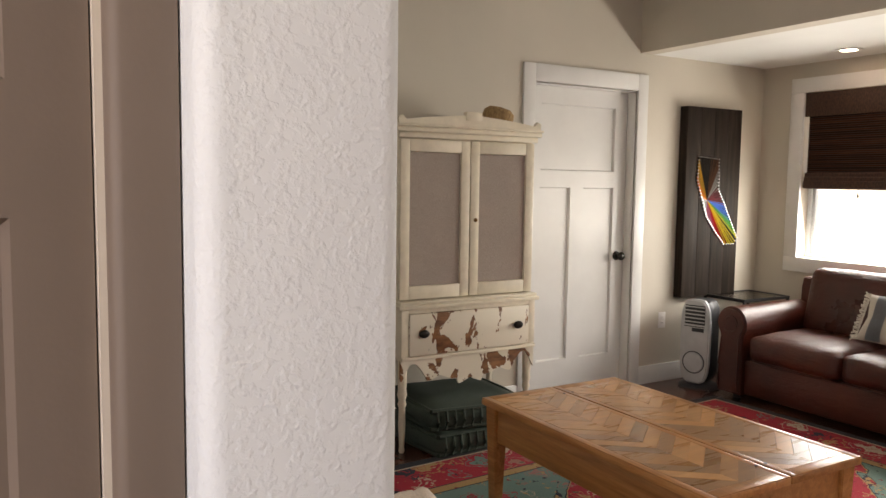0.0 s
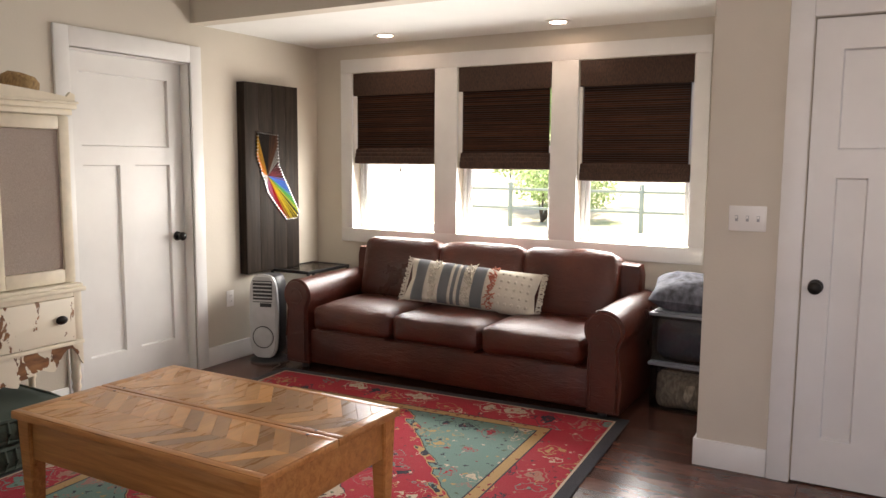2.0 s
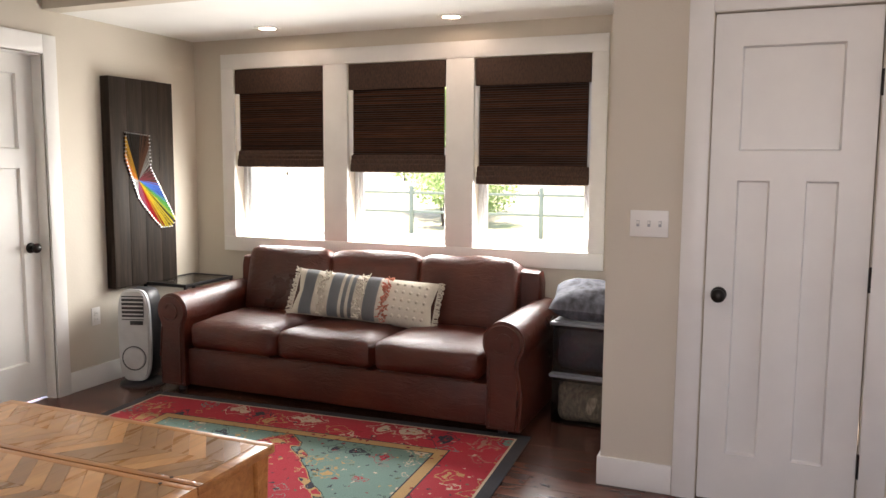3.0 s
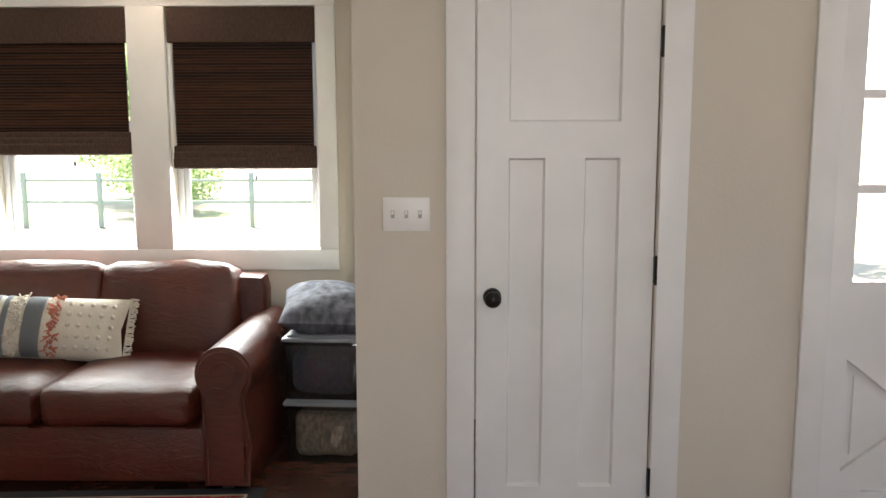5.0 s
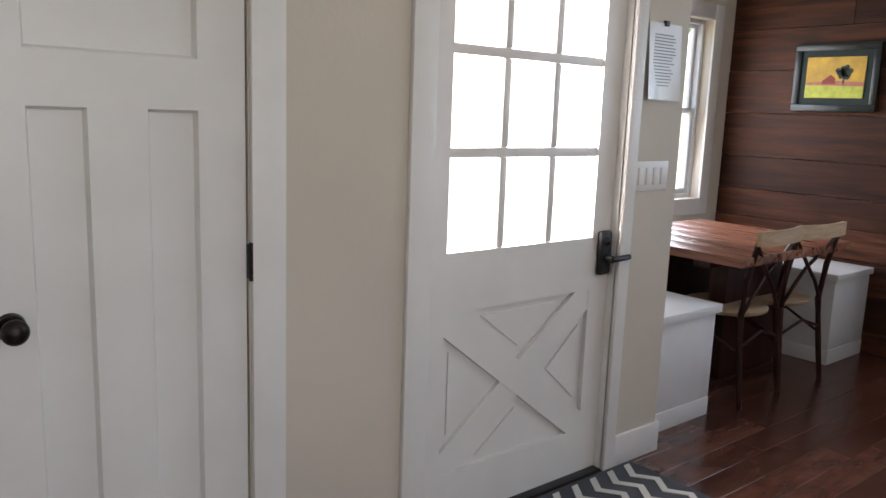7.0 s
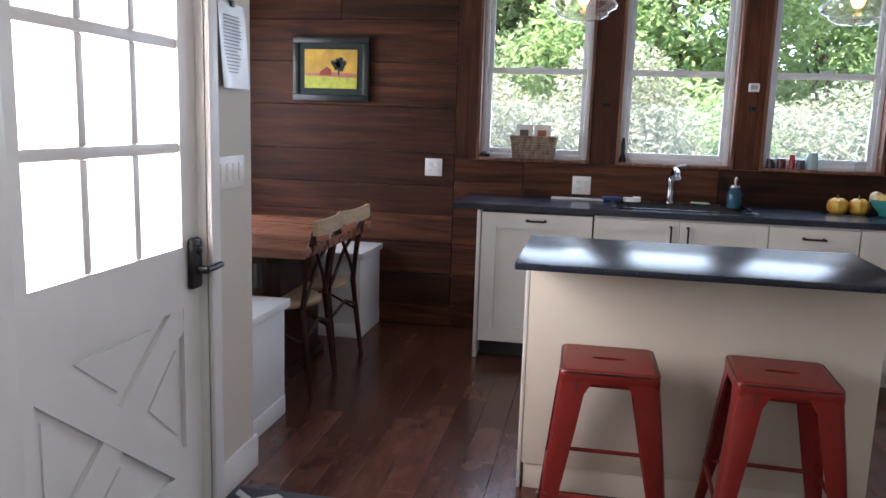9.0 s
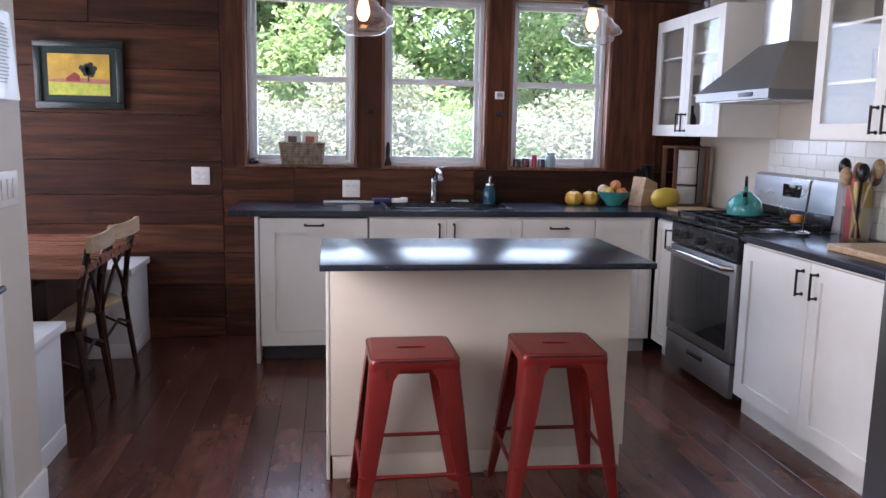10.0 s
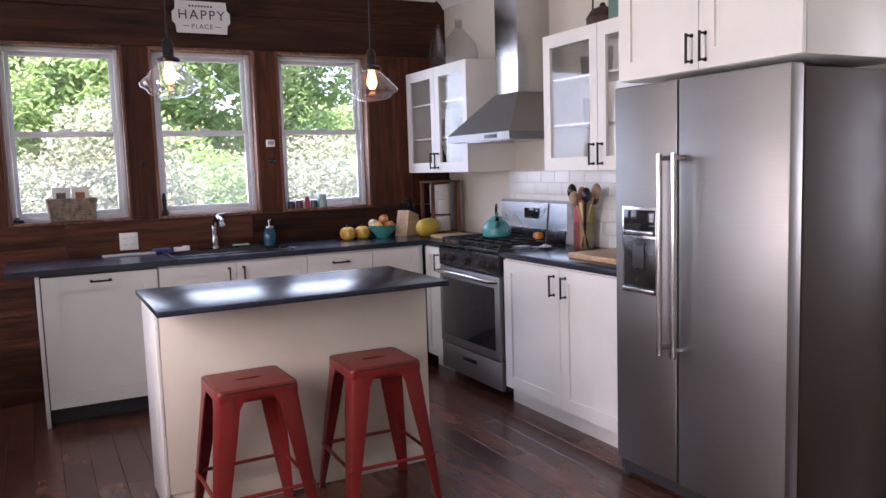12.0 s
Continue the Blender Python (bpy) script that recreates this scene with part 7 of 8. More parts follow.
# sign above the windows
sg = thing("wall_sign", "white shaped metal sign with black lettering above the window", "sign", pose(2.205, S_Y + 0.024, 2.465, 0, 0, 180))
bm = bmesh.new()
pts = []
for x, z in ((-0.165, -0.105), (0.165, -0.105), (0.17, -0.05), (0.19, -0.03), (0.19, 0.03), (0.17, 0.05), (0.165, 0.105), (-0.165, 0.105), (-0.17, 0.05), (-0.19, 0.03), (-0.19, -0.03), (-0.17, -0.05)):
    pts.append((x, z))
prism(bm, pts, -0.012, 0.0, "y")
part("plate", bm, plain("white_enamel", (0.72, 0.71, 0.67), 0.4), sg)
INK = plain("black_sign_ink", (0.03, 0.03, 0.03), 0.6, bump=0.0)


def lettering(text, size, x, z, parent, mat, name="lettering"):
    cu = bpy.data.curves.new("text", "FONT")
    cu.body, cu.size, cu.align_x, cu.align_y, cu.extrude, cu.space_character = text, size, "CENTER", "CENTER", 0.0008, 1.25
    tmp = bpy.data.objects.new("text", cu)
    me = bpy.data.meshes.new_from_object(tmp)
    bpy.data.objects.remove(tmp)
    me.transform(pose(x, -0.0135, z, 90, 0, 0))
    me.materials.append(mat)
    ob = new(name, me)
    ob.parent = parent
    return ob


lettering("HAPPY", 0.088, 0, 0.012, sg, INK)
lettering("PLACE", 0.042, 0, -0.062, sg, INK)
bm = bmesh.new()
for k in range(8):
    box(bm, -0.08 + k * 0.02, -0.068 + k * 0.02, -0.0135, -0.0119, 0.066, 0.078)
for s in (-1, 1):
    box(bm, s * 0.105 - 0.02, s * 0.105 + 0.02, -0.0135, -0.0119, -0.062, -0.058)
part("small_print", bm, INK, sg, "row of small black marks", flat=True)

# bottles and pots on top of the wall cabinets
green_glass = pane_material("pale_green_glass", 0.12)
lathe_thing("demijohn", "large pale green glass demijohn on top of the cabinet", "bottle", green_glass, [(0.06, 0), (0.12, 0.02), (0.14, 0.09), (0.12, 0.17), (0.05, 0.25), (0.026, 0.28), (0.026, 0.33), (0.03, 0.335), (0.024, 0.335), (0.02, 0.28), (0, 0.28)], pose(0.50, -3.60, 2.126), "", 28)
lathe_thing("tall_bottle", "tall pale green glass bottle on top of the cabinet", "bottle", green_glass, [(0.06, 0), (0.065, 0.02), (0.065, 0.18), (0.02, 0.28), (0.02, 0.36), (0.016, 0.36), (0, 0.34)], pose(0.50, -3.93, 2.126))
kt = thing("iron_kettle", "dark iron kettle with a bail handle on top of the cabinet", "kettle", pose(0.52, -1.98, 2.126))
bm = bmesh.new()
lathe(bm, [(0.06, 0), (0.085, 0.02), (0.09, 0.06), (0.06, 0.105), (0.02, 0.12), (0.012, 0.14), (0, 0.142)], 24)
part("body", bm, plain("rusty_iron", (0.07, 0.035, 0.025), 0.6, 0.4, var=0.4), kt)
bm = bmesh.new()
path_rod(bm, [(0, -0.085, 0.09), (0, -0.08, 0.18), (0, -0.03, 0.235), (0, 0.03, 0.235), (0, 0.08, 0.18), (0, 0.085, 0.09)], 0.005, 8)
part("bail", bm, CAST_IRON, kt)
single("green_tin", boxes((-0.10, 0.10, -0.12, 0.12, 0, 0.20), bevel=0.01), plain("faded_green_tin", (0.10, 0.17, 0.14), 0.5, 0.2, var=0.3), "faded green metal box on top of the cabinet", "box", pose(0.52, -1.70, 2.126))

# ---- dining nook ----
BENCH_WHITE = plain("white_bench_paint", (0.74, 0.74, 0.74), 0.35, var=0.04, bump=0.03)
TABLE_RED = wood("red_brown_table_board", (0.14, 0.05, 0.028), (0.26, 0.10, 0.055), (0.38, 0.17, 0.10), 0.3, axis=0, spread=0.35, bump=0.1)
CHAIR_DARK = wood("dark_red_brown_bentwood", (0.022, 0.008, 0.006), (0.045, 0.014, 0.010), (0.08, 0.028, 0.018), 0.35, axis=2, spread=0.2)
CHAIR_DARK.node_tree.nodes["Principled BSDF"].inputs["Specular IOR Level"].default_value = 0.25
CHAIR_PALE = wood("pale_natural_wood", (0.34, 0.22, 0.12), (0.46, 0.32, 0.19), (0.56, 0.42, 0.27), 0.45, axis=1, spread=0.15, knots=False)


def bench(label, x0, x1, y0, y1, lip):
    b = thing("storage_bench", label, "bench", pose((x0 + x1) / 2, (y0 + y1) / 2, 0), "built-in benches")
    hx, hy = (x1 - x0) / 2, (y1 - y0) / 2
    part("body", boxes((-hx, hx, -hy, hy, 0.09, 0.505), bevel=0.003), BENCH_WHITE, b)
    part("base", boxes((-hx - 0.004, hx, -hy, hy, 0, 0.0895), bevel=0.003), BENCH_WHITE, b)
    part("lid", boxes((-hx - lip[0], hx + lip[1], -hy - lip[2], hy + lip[3], 0.506, 0.545), bevel=0.004), BENCH_WHITE, b)
    return b


bench("white painted storage bench by the nook entrance", 4.04, NOOK_X, -2.36, END_Y - 0.002, (0.02, 0, 0.02, 0))
bench("white painted storage bench along the wooden wall", 4.07, NOOK_X, S_Y + 0.03, -3.64, (0.02, 0, 0, 0.02))
bench("white painted storage bench under the nook window", 4.74, NOOK_X, -3.615, -2.385, (0.0, 0, 0, 0))

dt = thing("dining_table", "red-brown plank dining table between white benches", "dining table", pose(4.46, -3.0, 0))
for k in range(6):
    w = 1.12 / 6
    part("plank", boxes((-0.48, 0.48, -0.56 + k * w, -0.56 + (k + 1) * w - 0.0015, 0.715, 0.76), bevel=0.003), TABLE_RED, dt)
for x in (-0.2, 0.2):
    part("pedestal", boxes((x - 0.05, x + 0.05, -0.28, 0.28, 0.05, 0.66), bevel=0.006), CHAIR_DARK, dt)
    part("pedestal_foot", boxes((x - 0.06, x + 0.06, -0.36, 0.36, 0, 0.05), bevel=0.008), CHAIR_DARK, dt)
    part("cleat", boxes((x - 0.05, x + 0.05, -0.45, 0.45, 0.66, 0.714), bevel=0.004), CHAIR_DARK, dt)

chair = thing("cross_back_chair", "dark bentwood cross-back chair with a pale seat at the table", "chair", pose(4.225, -2.74, 0, 0, 0, 3), "chairs at the table")
# the back stands on the -x side
bm = bmesh.new()
lathe(bm, [(0.0, 0.435), (0.19, 0.437), (0.212, 0.445), (0.214, 0.46), (0.20, 0.468), (0.12, 0.462), (0, 0.46)], 32)
part("seat", bm, CHAIR_PALE, chair, "pale wooden seat")
for s in (-1, 1):
    bm = bmesh.new()
    path_rod(bm, [(-0.235, s * 0.205, 0.0), (-0.205, s * 0.195, 0.25), (-0.185, s * 0.185, 0.45), (-0.205, s * 0.192, 0.65), (-0.245, s * 0.20, 0.83)], [0.014, 0.016, 0.017, 0.016, 0.014], 10)
    part("back_leg", bm, CHAIR_DARK, chair)
    bm = bmesh.new()
    path_rod(bm, [(0.20, s * 0.185, 0.0), (0.175, s * 0.165, 0.25), (0.15, s * 0.145, 0.44)], [0.013, 0.016, 0.018], 10)
    part("front_leg", bm, CHAIR_DARK, chair)
    bm = bmesh.new()
    path_rod(bm, [(-0.19, -s * 0.175, 0.47), (-0.20, -s * 0.10, 0.56), (-0.205 - 0.006 * s, 0, 0.645), (-0.225, s * 0.10, 0.73), (-0.24, s * 0.185, 0.80)], 0.010, 8)
    part("cross_rail", bm, CHAIR_DARK, chair)
    bm = bmesh.new()
    path_rod(bm, [(-0.20, s * 0.19, 0.27), (0.0, s * 0.20, 0.36), (0.17, s * 0.165, 0.27)], 0.008, 8)
    part("side_hoop", bm, CHAIR_DARK, chair)
bm = bmesh.new()
ys = [-0.225 + 0.05 * k for k in range(10)]
for a, b in zip(ys, ys[1:]):
    prism(bm, [(-0.27 - 0.03 * (1 - (a / 0.225) ** 2), a), (-0.27 - 0.03 * (1 - (b / 0.225) ** 2), b), (-0.245 - 0.03 * (1 - (b / 0.225) ** 2), b), (-0.245 - 0.03 * (1 - (a / 0.225) ** 2), a)], 0.815, 0.885)
bmesh.ops.remove_doubles(bm, verts=bm.verts[:], dist=0.0005)
part("top_rail", bm, CHAIR_PALE, chair, "pale curved top rail")
bm = bmesh.new()
path_rod(bm, [(-0.20, -0.19, 0.30), (-0.21, 0, 0.36), (-0.20, 0.19, 0.30)], 0.008, 8)
part("rear_hoop", bm, CHAIR_DARK, chair)
copy_thing(chair, pose(4.22, -3.17, 0, 0, 0, -3))

# framed painting
pc = thing("framed_painting", "small yellow landscape painting in a dark green frame", "painting", pose(4.425, S_Y + 0.012, 1.68, 0, 0, 180))
part("frame", boxes((-0.262, 0.262, -0.03, 0.0, 0.165, 0.208), (-0.262, 0.262, -0.03, 0.0, -0.208, -0.165), (-0.262, -0.219, -0.03, 0.0, -0.165, 0.165), (0.219, 0.262, -0.03, 0.0, -0.165, 0.165), bevel=0.006), plain("dark_green_lacquer", (0.008, 0.013, 0.012), 0.35), pc)
part("mat_board", boxes((-0.219, 0.219, -0.018, -0.002, -0.165, 0.165)), plain("green_mat_board", (0.013, 0.026, 0.024), 0.8), pc)
cv = part("canvas", boxes((-0.18, 0.18, -0.024, -0.0185, -0.125, 0.125)), plain("yellow_sky_paint", (0.55, 0.33, 0.04), 0.6, var=0.3, scale=12.0), pc, "painted yellow sky")
for nm, pts, c in (("painted_field", [(-0.178, -0.123), (0.178, -0.123), (0.178, -0.05), (-0.178, -0.035)], (0.45, 0.48, 0.06)), ("painted_hill", [(-0.178, -0.045), (0.178, -0.055), (0.178, -0.03), (0.0, -0.02), (-0.178, -0.03)], (0.42, 0.15, 0.10)), ("painted_barn", [(-0.075, -0.04), (0.005, -0.04), (0.005, -0.005), (-0.025, 0.015), (-0.075, -0.02)], (0.25, 0.03, 0.02))):
    bm = bmesh.new()
    prism(bm, pts, -0.0256 - (0.0006 if nm == "painted_barn" else 0.0003 if nm == "painted_hill" else 0), -0.024, "y")
    part(nm, bm, plain(nm + "_paint", c, 0.6, var=0.25, scale=30.0), cv)
bm = bmesh.new()
for k in range(12):
    a = k * 2.399
    r = 0.035 * math.sqrt(k / 12)
    rod(bm, (0.055 + r * math.cos(a) * 1.4, -0.0268, 0.03 + r * math.sin(a)), (0.055 + r * math.cos(a) * 1.4, -0.024, 0.03 + r * math.sin(a)), 0.016, 0.016, 8)
box(bm, 0.05, 0.06, -0.0268, -0.024, -0.04, 0.02)
part("painted_tree", bm, plain("dark_tree_paint", (0.02, 0.035, 0.025), 0.6), cv)

# door mat
mat_ = thing("door_mat", "grey and white chevron door mat inside the glazed door", "mat", pose(3.60, -1.17, 0.001))
part("backing", boxes((-0.32, 0.32, -0.45, 0.45, 0, 0.006), bevel=0.002), fabric("slate_grey_mat", (0.055, 0.06, 0.075), 300.0, 0.3), mat_)
white_yarn = fabric("white_mat_yarn", (0.55, 0.55, 0.53), 300.0, 0.15)
for k in range(8):
    y = -0.42 + k * 0.104
    bm = bmesh.new()
    n_z = 8
    for j in range(n_z):
        xa, xb = -0.30 + 0.6 * j / n_z, -0.30 + 0.6 * (j + 1) / n_z
        da, db = (0.0, 0.055) if j % 2 == 0 else (0.055, 0.0)
        prism(bm, [(xa, y + da), (xb, y + db), (xb, y + db + 0.034), (xa, y + da + 0.034)], 0.006, 0.0085)
    part("chevron_stripe", bm, white_yarn, mat_)

# ---- outdoors ----
def ground_material():
    n = Nodes("dry_grass_and_gravel", 0.95)
    big, small = n.noise(0.35, 5.0), n.noise(40.0, 3.0)
    col = n.ramp(big, ((0.35, (0.22, 0.22, 0.13)), (0.55, (0.30, 0.29, 0.20)), (0.7, (0.14, 0.20, 0.07))))
    n.color(n.mix(n.ramp(small, ((0.4, 0.0), (0.7, 0.4))), col, (0.20, 0.18, 0.11)))
    n.bump(small, 0.5, 0.03)
    return n.m


def leaf_material(name, a, b):
    n = Nodes(name, 0.5)
    n.color(n.ramp(n.island(), ((0.0, a), (1.0, b))))
    tl, mx = n.t.nodes.new("ShaderNodeBsdfTranslucent"), n.t.nodes.new("ShaderNodeMixShader")
    n.link(n.b.inputs["Base Color"].links[0].from_socket, tl.inputs[0])
    mx.inputs[0].default_value = 0.55
    n.link(n.b.outputs[0], mx.inputs[1])
    n.link(tl.outputs[0], mx.inputs[2])
    n.link(mx.outputs[0], n.t.nodes["Material Output"].inputs[0])
    return n.m


SIDING = plain("white_siding_paint", (0.78, 0.76, 0.72), 0.6, var=0.04)
bm = bmesh.new()
bmesh.ops.create_grid(bm, x_segments=60, y_segments=60, size=600)
for v in bm.verts:
    d = math.hypot(v.co.x - 2, v.co.y)
    v.co.z = -0.22 + (0 if d < 30 else (d - 30) * 0.06 + 9 * noise.noise(v.co * 0.008) * min(1, (d - 30) / 120))
single("ground", bm, ground_material(), "sunlit dry grass and gravel around the house", "ground", None, "", "structure")
structure("porch_slab", boxes((C_X + 0.13, 7.2, -1.74, 0.6, -0.2, -0.02)), plain("pale_concrete", (0.48, 0.46, 0.42), 0.8, var=0.15), "pale concrete porch outside the glazed door", "porch")
# unseen roof, added so that its eaves keep direct sun off the openings
structure("roof", boxes((-2.0, 5.0, -5.0, 5.0, CEIL + 0.11, CEIL + 0.25), (5.0, 6.3, 0.7, 5.0, CEIL + 0.11, CEIL + 0.25), (5.0, 6.2, -5.0, -1.6, CEIL + 0.11, CEIL + 0.25)), SIDING, "unseen low roof, its eaves sized to shade the windows", "roof")
structure("wall_closet_outer", boxes((C_X + 0.12, 5.35, -0.42, -0.30, 0, CEIL + 0.1), (5.235, 5.35, -0.30, PIER_Y - 0.13, 0, CEIL + 0.1)), SIDING, "white outer closet wall", "wall")
structure("siding_nook", boxes((C_X + 0.14, NOOK_X + 0.18, END_Y + 0.1425, END_Y + 0.16, 0, CEIL + 0.1)), SIDING, "white painted outer nook wall", "wall")

BARK = wood("grey_brown_bark", (0.04, 0.03, 0.022), (0.08, 0.06, 0.045), (0.14, 0.11, 0.085), 0.9, axis=2, spread=0.2, bump=0.8)
LEAF_OAK = leaf_material("oak_leaf", (0.12, 0.20, 0.085), (0.30, 0.41, 0.21))
LEAF_BRIGHT = leaf_material("bright_green_leaf", (0.16, 0.28, 0.09), (0.39, 0.53, 0.25))
LEAF_SILVER = leaf_material("silvery_shrub_leaf", (0.20, 0.25, 0.14), (0.52, 0.55, 0.43))
LEAF_RED = leaf_material("red_leaf", (0.20, 0.02, 0.025), (0.36, 0.06, 0.05))


def leaf_cloud(clumps, count, size, seed):
    """Many small leaves scattered in uneven clumps (x, y, z, radius)."""
    rnd = random.Random(seed)
    vs, fs = [], []
    tot = sum(c[3] ** 2 for c in clumps)
    for cx, cy, cz, r in clumps:
        for _ in range(int(count * r * r / tot)):
            d = Vector((rnd.gauss(0, 1), rnd.gauss(0, 1), rnd.gauss(0, 1))).normalized() * r * (0.45 + 0.6 * rnd.random() ** 0.7)
            p = Vector((cx, cy, cz)) + Vector((d.x, d.y, d.z * 0.8))
            q = Euler((rnd.uniform(0, 6.3), rnd.uniform(-0.9, 0.9), rnd.uniform(0, 6.3))).to_matrix()
            s = size * rnd.uniform(0.6, 1.4)
            k = len(vs)
            for u, w, z in ((-s, 0, 0), (0, -s * 0.45, s * 0.12), (s, 0, 0), (0, s * 0.45, s * 0.12)):
                vs.append(p + q @ Vector((u, w, z)))
            fs.append((k, k + 1, k + 2, k + 3))
    me = bpy.data.meshes.new("leaves")
    me.from_pydata([tuple(v) for v in vs], [], fs)
    return me


def tree(name, label, x, y, height, spread, mat, count, size, seed, category="tree"):
    rnd = random.Random(seed)
    t = thing(name, label, category, pose(x, y, -0.22))
    bm = bmesh.new()
    h0 = height * 0.32
    path_rod(bm, [(0, 0, 0), (0.05, 0.02, h0 * 0.5), (0.0, 0.05, h0), (0.1, 0.0, height * 0.75)], [0.035 * height * 0.6, 0.028 * height * 0.6, 0.022 * height * 0.6, 0.006 * height], 10)
    clumps = []
    for f in (0.34, 0.52, 0.7):
        clumps.append((rnd.uniform(-0.3, 0.3), rnd.uniform(-0.3, 0.3), height * f, spread * rnd.uniform(0.35, 0.5)))
    for k in range(12):
        a, f = rnd.uniform(0, 6.3), rnd.uniform(0.0, 1.0)
        r = spread * rnd.uniform(0.35, 0.8) * (1.2 - 0.65 * f)
        tip = Vector((math.cos(a) * r, math.sin(a) * r, height * (0.22 + 0.73 * f)))
        path_rod(bm, [(0, 0.04, h0 * rnd.uniform(0.8, 1.3)), tip * 0.55 + Vector((0, 0, h0 * 0.35)), tip], [0.03 * height * 0.12, 0.016 * height * 0.12, 0.005 * height * 0.12], 6)
        clumps.append((*tip, spread * rnd.uniform(0.28, 0.46)))
    part("trunk", bm, BARK, t)
    me = leaf_cloud(clumps, count, size, seed)
    me.materials.append(mat)
    ob = new("crown", me)
    ob.parent = t
    return t


def shrub(label, x, y, h, r, mat, count, size, seed):
    rnd = random.Random(seed)
    t = thing("shrub", label, "shrub", pose(x, y, -0.22), "shrubs by the house")
    bm = bmesh.new()
    clumps = []
    for k in range(9):
        a, rr = rnd.uniform(0, 6.3), r * rnd.uniform(0.1, 0.7)
        tip = (math.cos(a) * rr, math.sin(a) * rr, h * rnd.uniform(0.35, 0.9))
        path_rod(bm, [(0, 0, 0), (tip[0] * 0.4, tip[1] * 0.4, tip[2] * 0.6), tip], [0.03, 0.02, 0.006], 6)
        clumps.append((*tip, r * rnd.uniform(0.3, 0.5)))
    part("stems", bm, BARK, t)
    me = leaf_cloud(clumps, count, size, seed)
    me.materials.append(mat)
    ob = new("foliage", me)
    ob.parent = t
    return t


tree("tree", "tall dark green oak tree behind the kitchen windows", 4.6, -15.5, 8.5, 3.6, LEAF_OAK, 34000, 0.085, 1)
tree("tree", "bright green leafy tree outside the kitchen", 1.6, -12.0, 6.6, 2.6, LEAF_BRIGHT, 30000, 0.075, 2)
tree("tree", "bright green tree with an open crown", -1.2, -14.5, 7.4, 3.0, LEAF_BRIGHT, 30000, 0.08, 3)
tree("tree", "tall dark green oak tree in the garden", 8.5, -14.0, 8.0, 3.4, LEAF_OAK, 22000, 0.08, 4)
tree("tree", "small green garden tree beyond the alcove windows", 24.0, 9.5, 5.0, 2.6, LEAF_BRIGHT, 8000, 0.09, 6)
tree("tree", "green garden tree beyond the porch", 15.0, -2.6, 6.5, 2.6, LEAF_OAK, 8000, 0.10, 7)
shrub("pale silvery flowering shrub outside the kitchen window", 3.2, -8.2, 2.3, 1.7, LEAF_SILVER, 26000, 0.036, 11)
shrub("pale silvery flowering shrub outside the kitchen window", 5.0, -8.8, 2.5, 1.8, LEAF_SILVER, 22000, 0.036, 12)
shrub("green garden shrub outside the kitchen window", 1.4, -9.5, 1.8, 1.5, LEAF_BRIGHT, 18000, 0.04, 13)
shrub("pale hazy green shrub outside the kitchen window", 0.0, -9.6, 1.9, 1.7, LEAF_SILVER, 18000, 0.04, 17)
shrub("bright green shrub beyond the alcove windows", 20.5, 2.4, 1.9, 2.0, LEAF_BRIGHT, 6000, 0.06, 14)
shrub("bright green shrub beyond the alcove windows", 20.0, 8.4, 1.7, 1.9, LEAF_BRIGHT, 6000, 0.06, 15)
shrub("red-leaved shrub beyond the porch", 9.4, -1.9, 1.7, 0.8, LEAF_RED, 5000, 0.06, 16)
fence = thing("fence", "green-grey post and rail garden fence", "fence", pose(17.5, 0, -0.22))
FENCE = plain("weathered_green_paint", (0.24, 0.31, 0.25), 0.7)
for k in range(9):
    y = -3.0 + k * 1.6
    part("post", boxes((-0.045, 0.045, y - 0.045, y + 0.045, 0, 1.15), bevel=0.01), FENCE, fence)
for z in (0.5, 0.95):
    part("rail", boxes((-0.02, 0.02, -3.2, 9.9, z, z + 0.06), bevel=0.008), FENCE, fence)

# ---- pieces of walls and floors ----
def unit_box(name, sx, sy, sz, bevel, mat):
    bm = boxes((0, sx, 0, sy, 0, sz), bevel=0)
    if bevel:
        bmesh.ops.bevel(bm, geom=bm.edges[:], offset=bevel, segments=1, affect="EDGES")
    me = bpy.data.meshes.new(name)
    bm.to_mesh(me)
    bm.free()
    me.materials.append(mat)
    return me


rnd = random.Random(5)
south = bpy.data.objects["wall_south"]
cache = {}


def board(x0, x1, z0, z1, proud=0.0, mat=None):
    key = (round(x1 - x0, 3), round(z1 - z0, 3), mat)
    if key not in cache:
        cache[key] = unit_box("board", x1 - x0 - 0.002, 0.024, z1 - z0 - 0.003, 0.003, mat or BARN_WOOD)
    ob = new("board", cache[key])
    ob.parent = south
    ob.location = (x0 + 0.001, S_Y - 0.0245 + proud, z0 + 0.0015)


BARN_V = wood("upright_barn_board", (0.028, 0.008, 0.004), (0.085, 0.026, 0.012), (0.150, 0.052, 0.024), 0.6, axis=2, scale=0.9, spread=0.4, bump=0.4)
BARN_V.node_tree.nodes["Principled BSDF"].inputs["Specular IOR Level"].default_value = 0.22
zs = [0.0, 0.13, 0.345, 0.562, 0.75, 0.939, 1.16, 1.45, 1.73, 2.0, 2.28, 2.52, CEIL - 0.001]
for z0, z1 in zip(zs, zs[1:]):
    x = 3.585
    while x < NOOK_X - 0.01:
        x1 = min(NOOK_X, x + rnd.choice((0.78, 1.585, 1.585, 1.585)))
        if NOOK_X - x1 < 0.25:
            x1 = NOOK_X
        board(x, x1, z0, z1, rnd.uniform(0, 0.005))
        x = x1
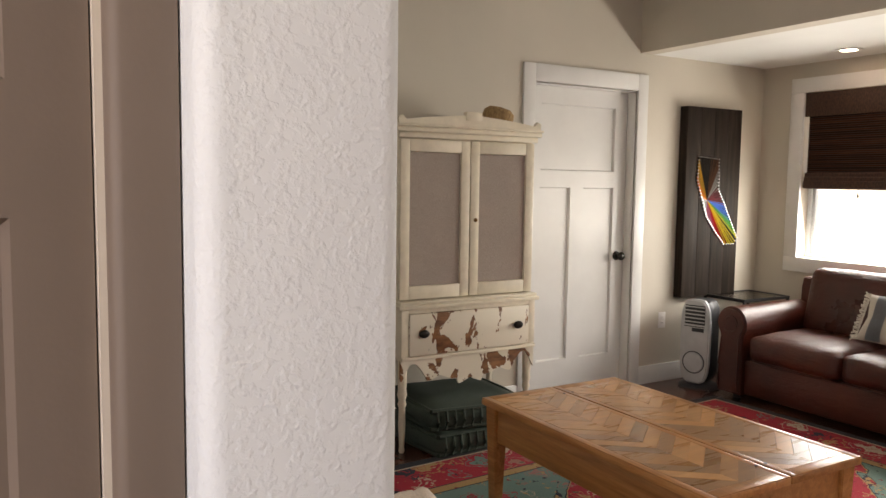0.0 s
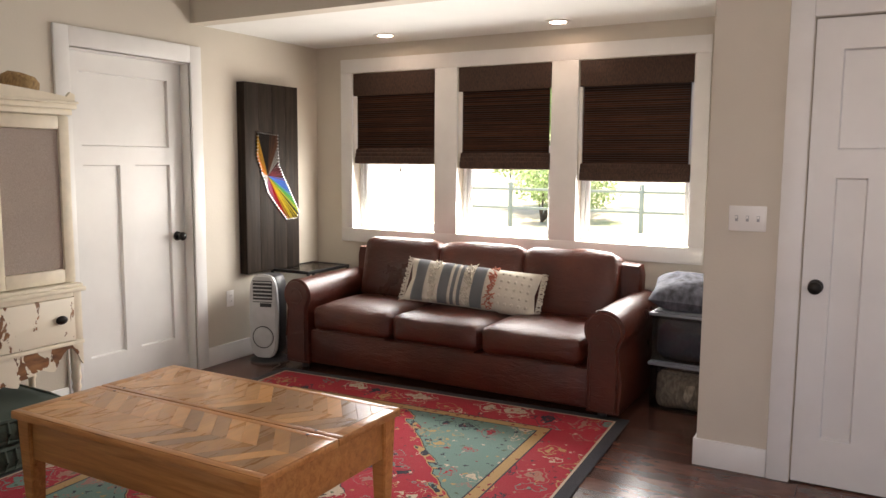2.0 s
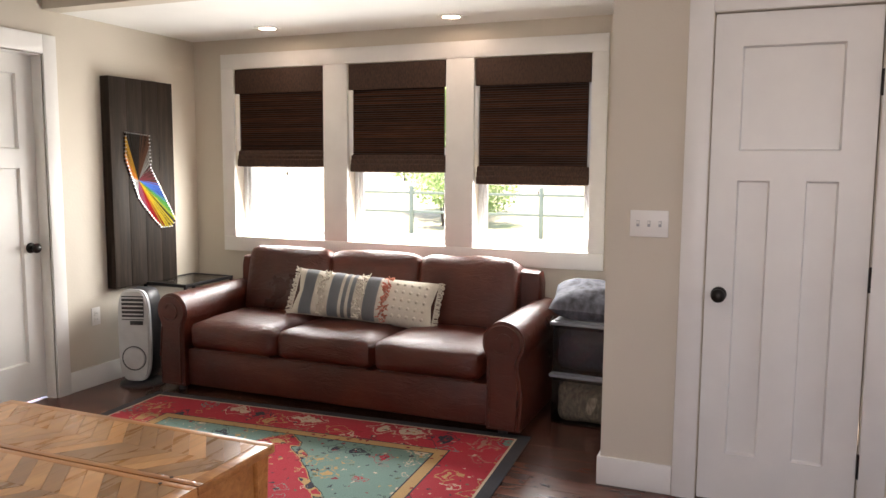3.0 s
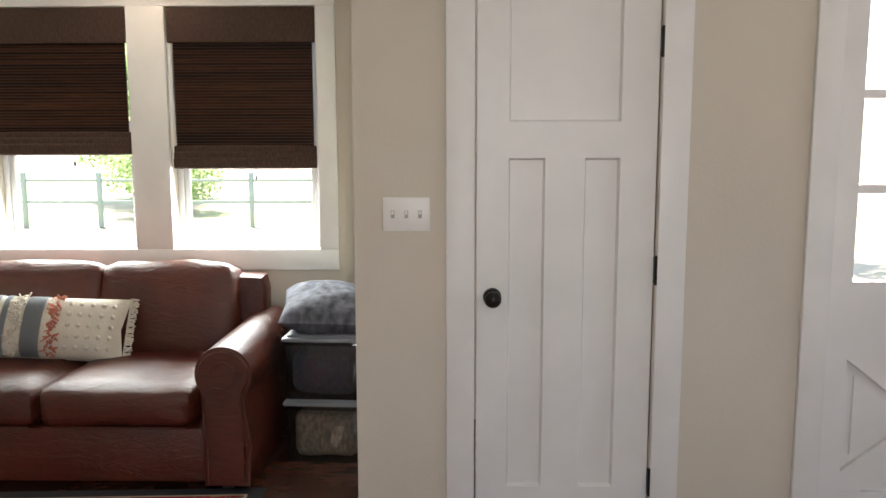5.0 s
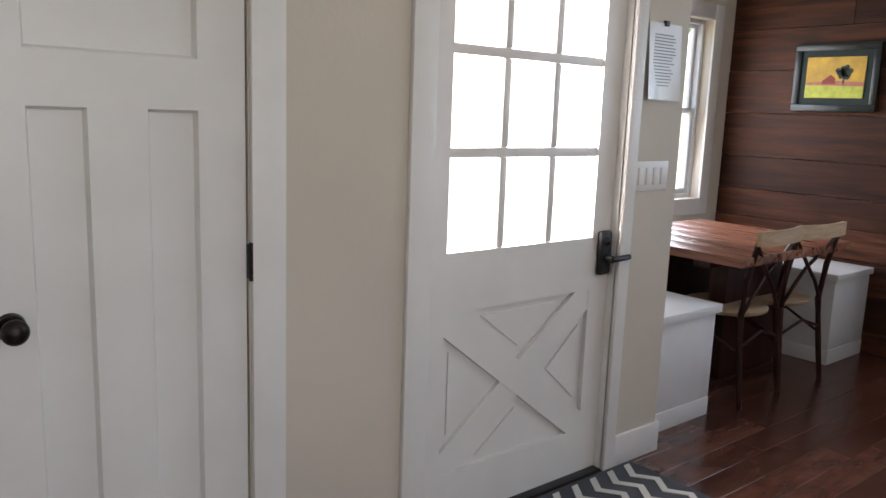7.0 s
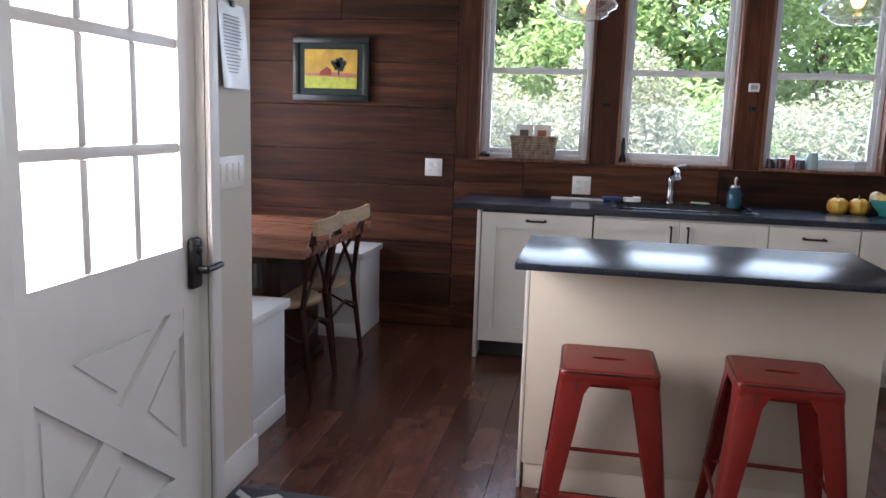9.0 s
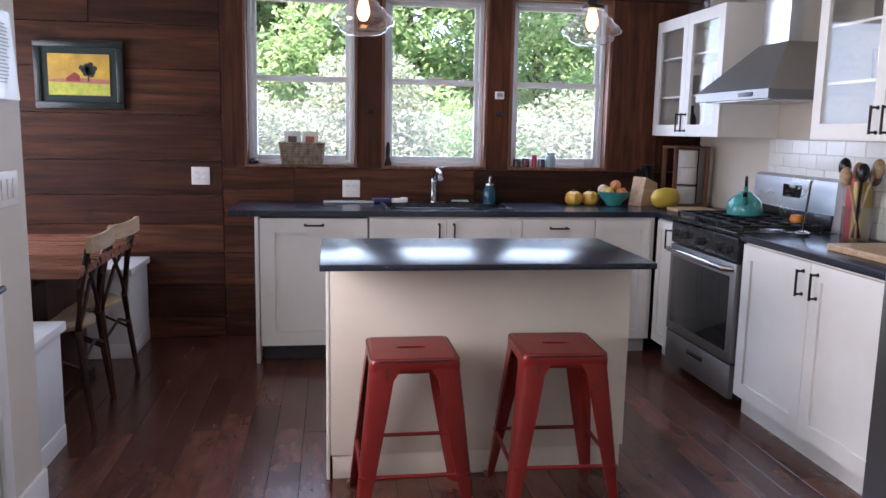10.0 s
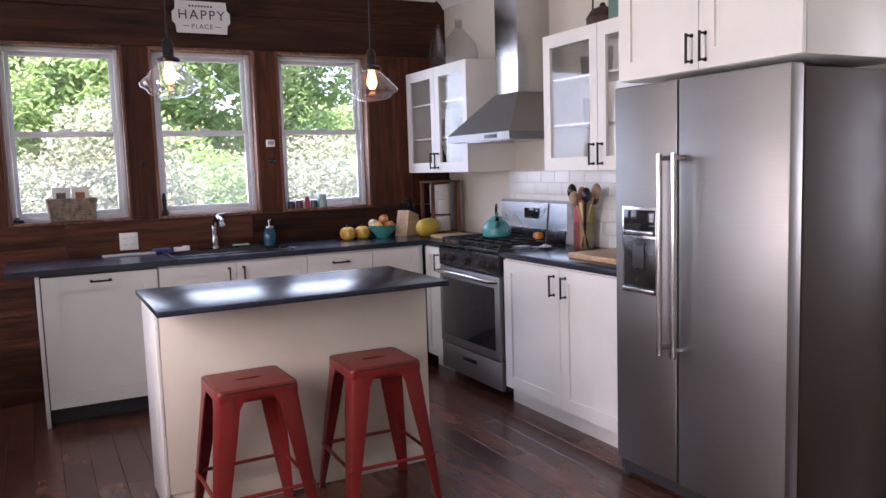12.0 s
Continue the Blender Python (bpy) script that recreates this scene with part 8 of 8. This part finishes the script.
for z0, z1 in ((0.0, 0.345), (0.345, 0.562), (0.562, 0.86), (0.86, 1.125), (2.265, 2.50), (2.50, CEIL - 0.001)):
    x = W_X
    while x < 3.58:
        x1 = min(3.585, x + rnd.choice((1.2, 1.6, 2.1)))
        if 3.585 - x1 < 0.4:
            x1 = 3.585
        board(x, x1, z0, z1, rnd.uniform(0, 0.004))
        x = x1
for a, b in ((W_X, 0.66), (0.66, 1.005), (1.705, 1.855), (2.56, 2.72), (3.445, 3.585)):
    board(a, b, 1.125, 2.265, 0.003, BARN_V)

# backsplash tiles
west = bpy.data.objects["wall_west_kitchen"]
structure("backsplash_grout", boxes((W_X, W_X + 0.004, -3.22, -1.335, 0.912, 1.374)), plain("pale_grout", (0.55, 0.54, 0.52), 0.8), "pale grout bed of the backsplash", "wall")
tile_me = unit_box("tile", 0.009, 0.1505, 0.0735, 0.002, TILE_WHITE)
half_me = unit_box("tile_half", 0.009, 0.074, 0.0735, 0.002, TILE_WHITE)
for r_ in range(6):
    y = -3.22
    z = 0.914 + r_ * 0.0762
    if r_ % 2:
        ob = new("tile", half_me)
        ob.parent, ob.location = west, (W_X + 0.001, y, z)
        y += 0.0765
    while y < -1.335 - 0.15:
        ob = new("tile", tile_me)
        ob.parent, ob.location = west, (W_X + 0.001, y, z)
        y += 0.1530

# floor planks: those along the walk are single pieces, the rest are joined
floor_ob = bpy.data.objects["floor"]
PW = 0.127
rest = bmesh.new()
plank_cache = {}
x = -1.3
while x < 5.3:
    y = -4.1 - rnd.uniform(0, 1.0)
    while y < 4.3:
        ln = rnd.choice((0.76, 0.91, 1.07, 1.22, 1.37))
        near = 0.85 < x < 4.35 and -3.55 < y < 1.6
        if near:
            if ln not in plank_cache:
                plank_cache[ln] = unit_box("plank", PW - 0.0012, ln - 0.0012, 0.012, 0.0016, FLOOR_WOOD)
            ob = new("plank", plank_cache[ln])
            ob.parent, ob.location = floor_ob, (x, y, -0.012 + rnd.uniform(-0.0003, 0.0003))
        else:
            ya, yb = max(y, -4.15), min(y + ln - 0.0012, 4.4)
            if yb - ya > 0.05:
                v = [rest.verts.new(p) for p in ((x, ya, -0.0005), (x + PW - 0.0012, ya, -0.0005), (x + PW - 0.0012, yb, -0.0005), (x, yb, -0.0005), (x, ya, -0.012), (x + PW - 0.0012, ya, -0.012), (x + PW - 0.0012, yb, -0.012), (x, yb, -0.012))]
                for q in ((0, 1, 2, 3), (0, 4, 5, 1), (1, 5, 6, 2), (2, 6, 7, 3), (3, 7, 4, 0)):
                    rest.faces.new([v[i] for i in q])
        y += ln
    x += PW
FLOOR_REST = floor_wood("dark_walnut_plank_far", "island")
ob = mesh_object("planks", rest, FLOOR_REST, True)
ob.parent = floor_ob
ob["kind"] = "stuff"
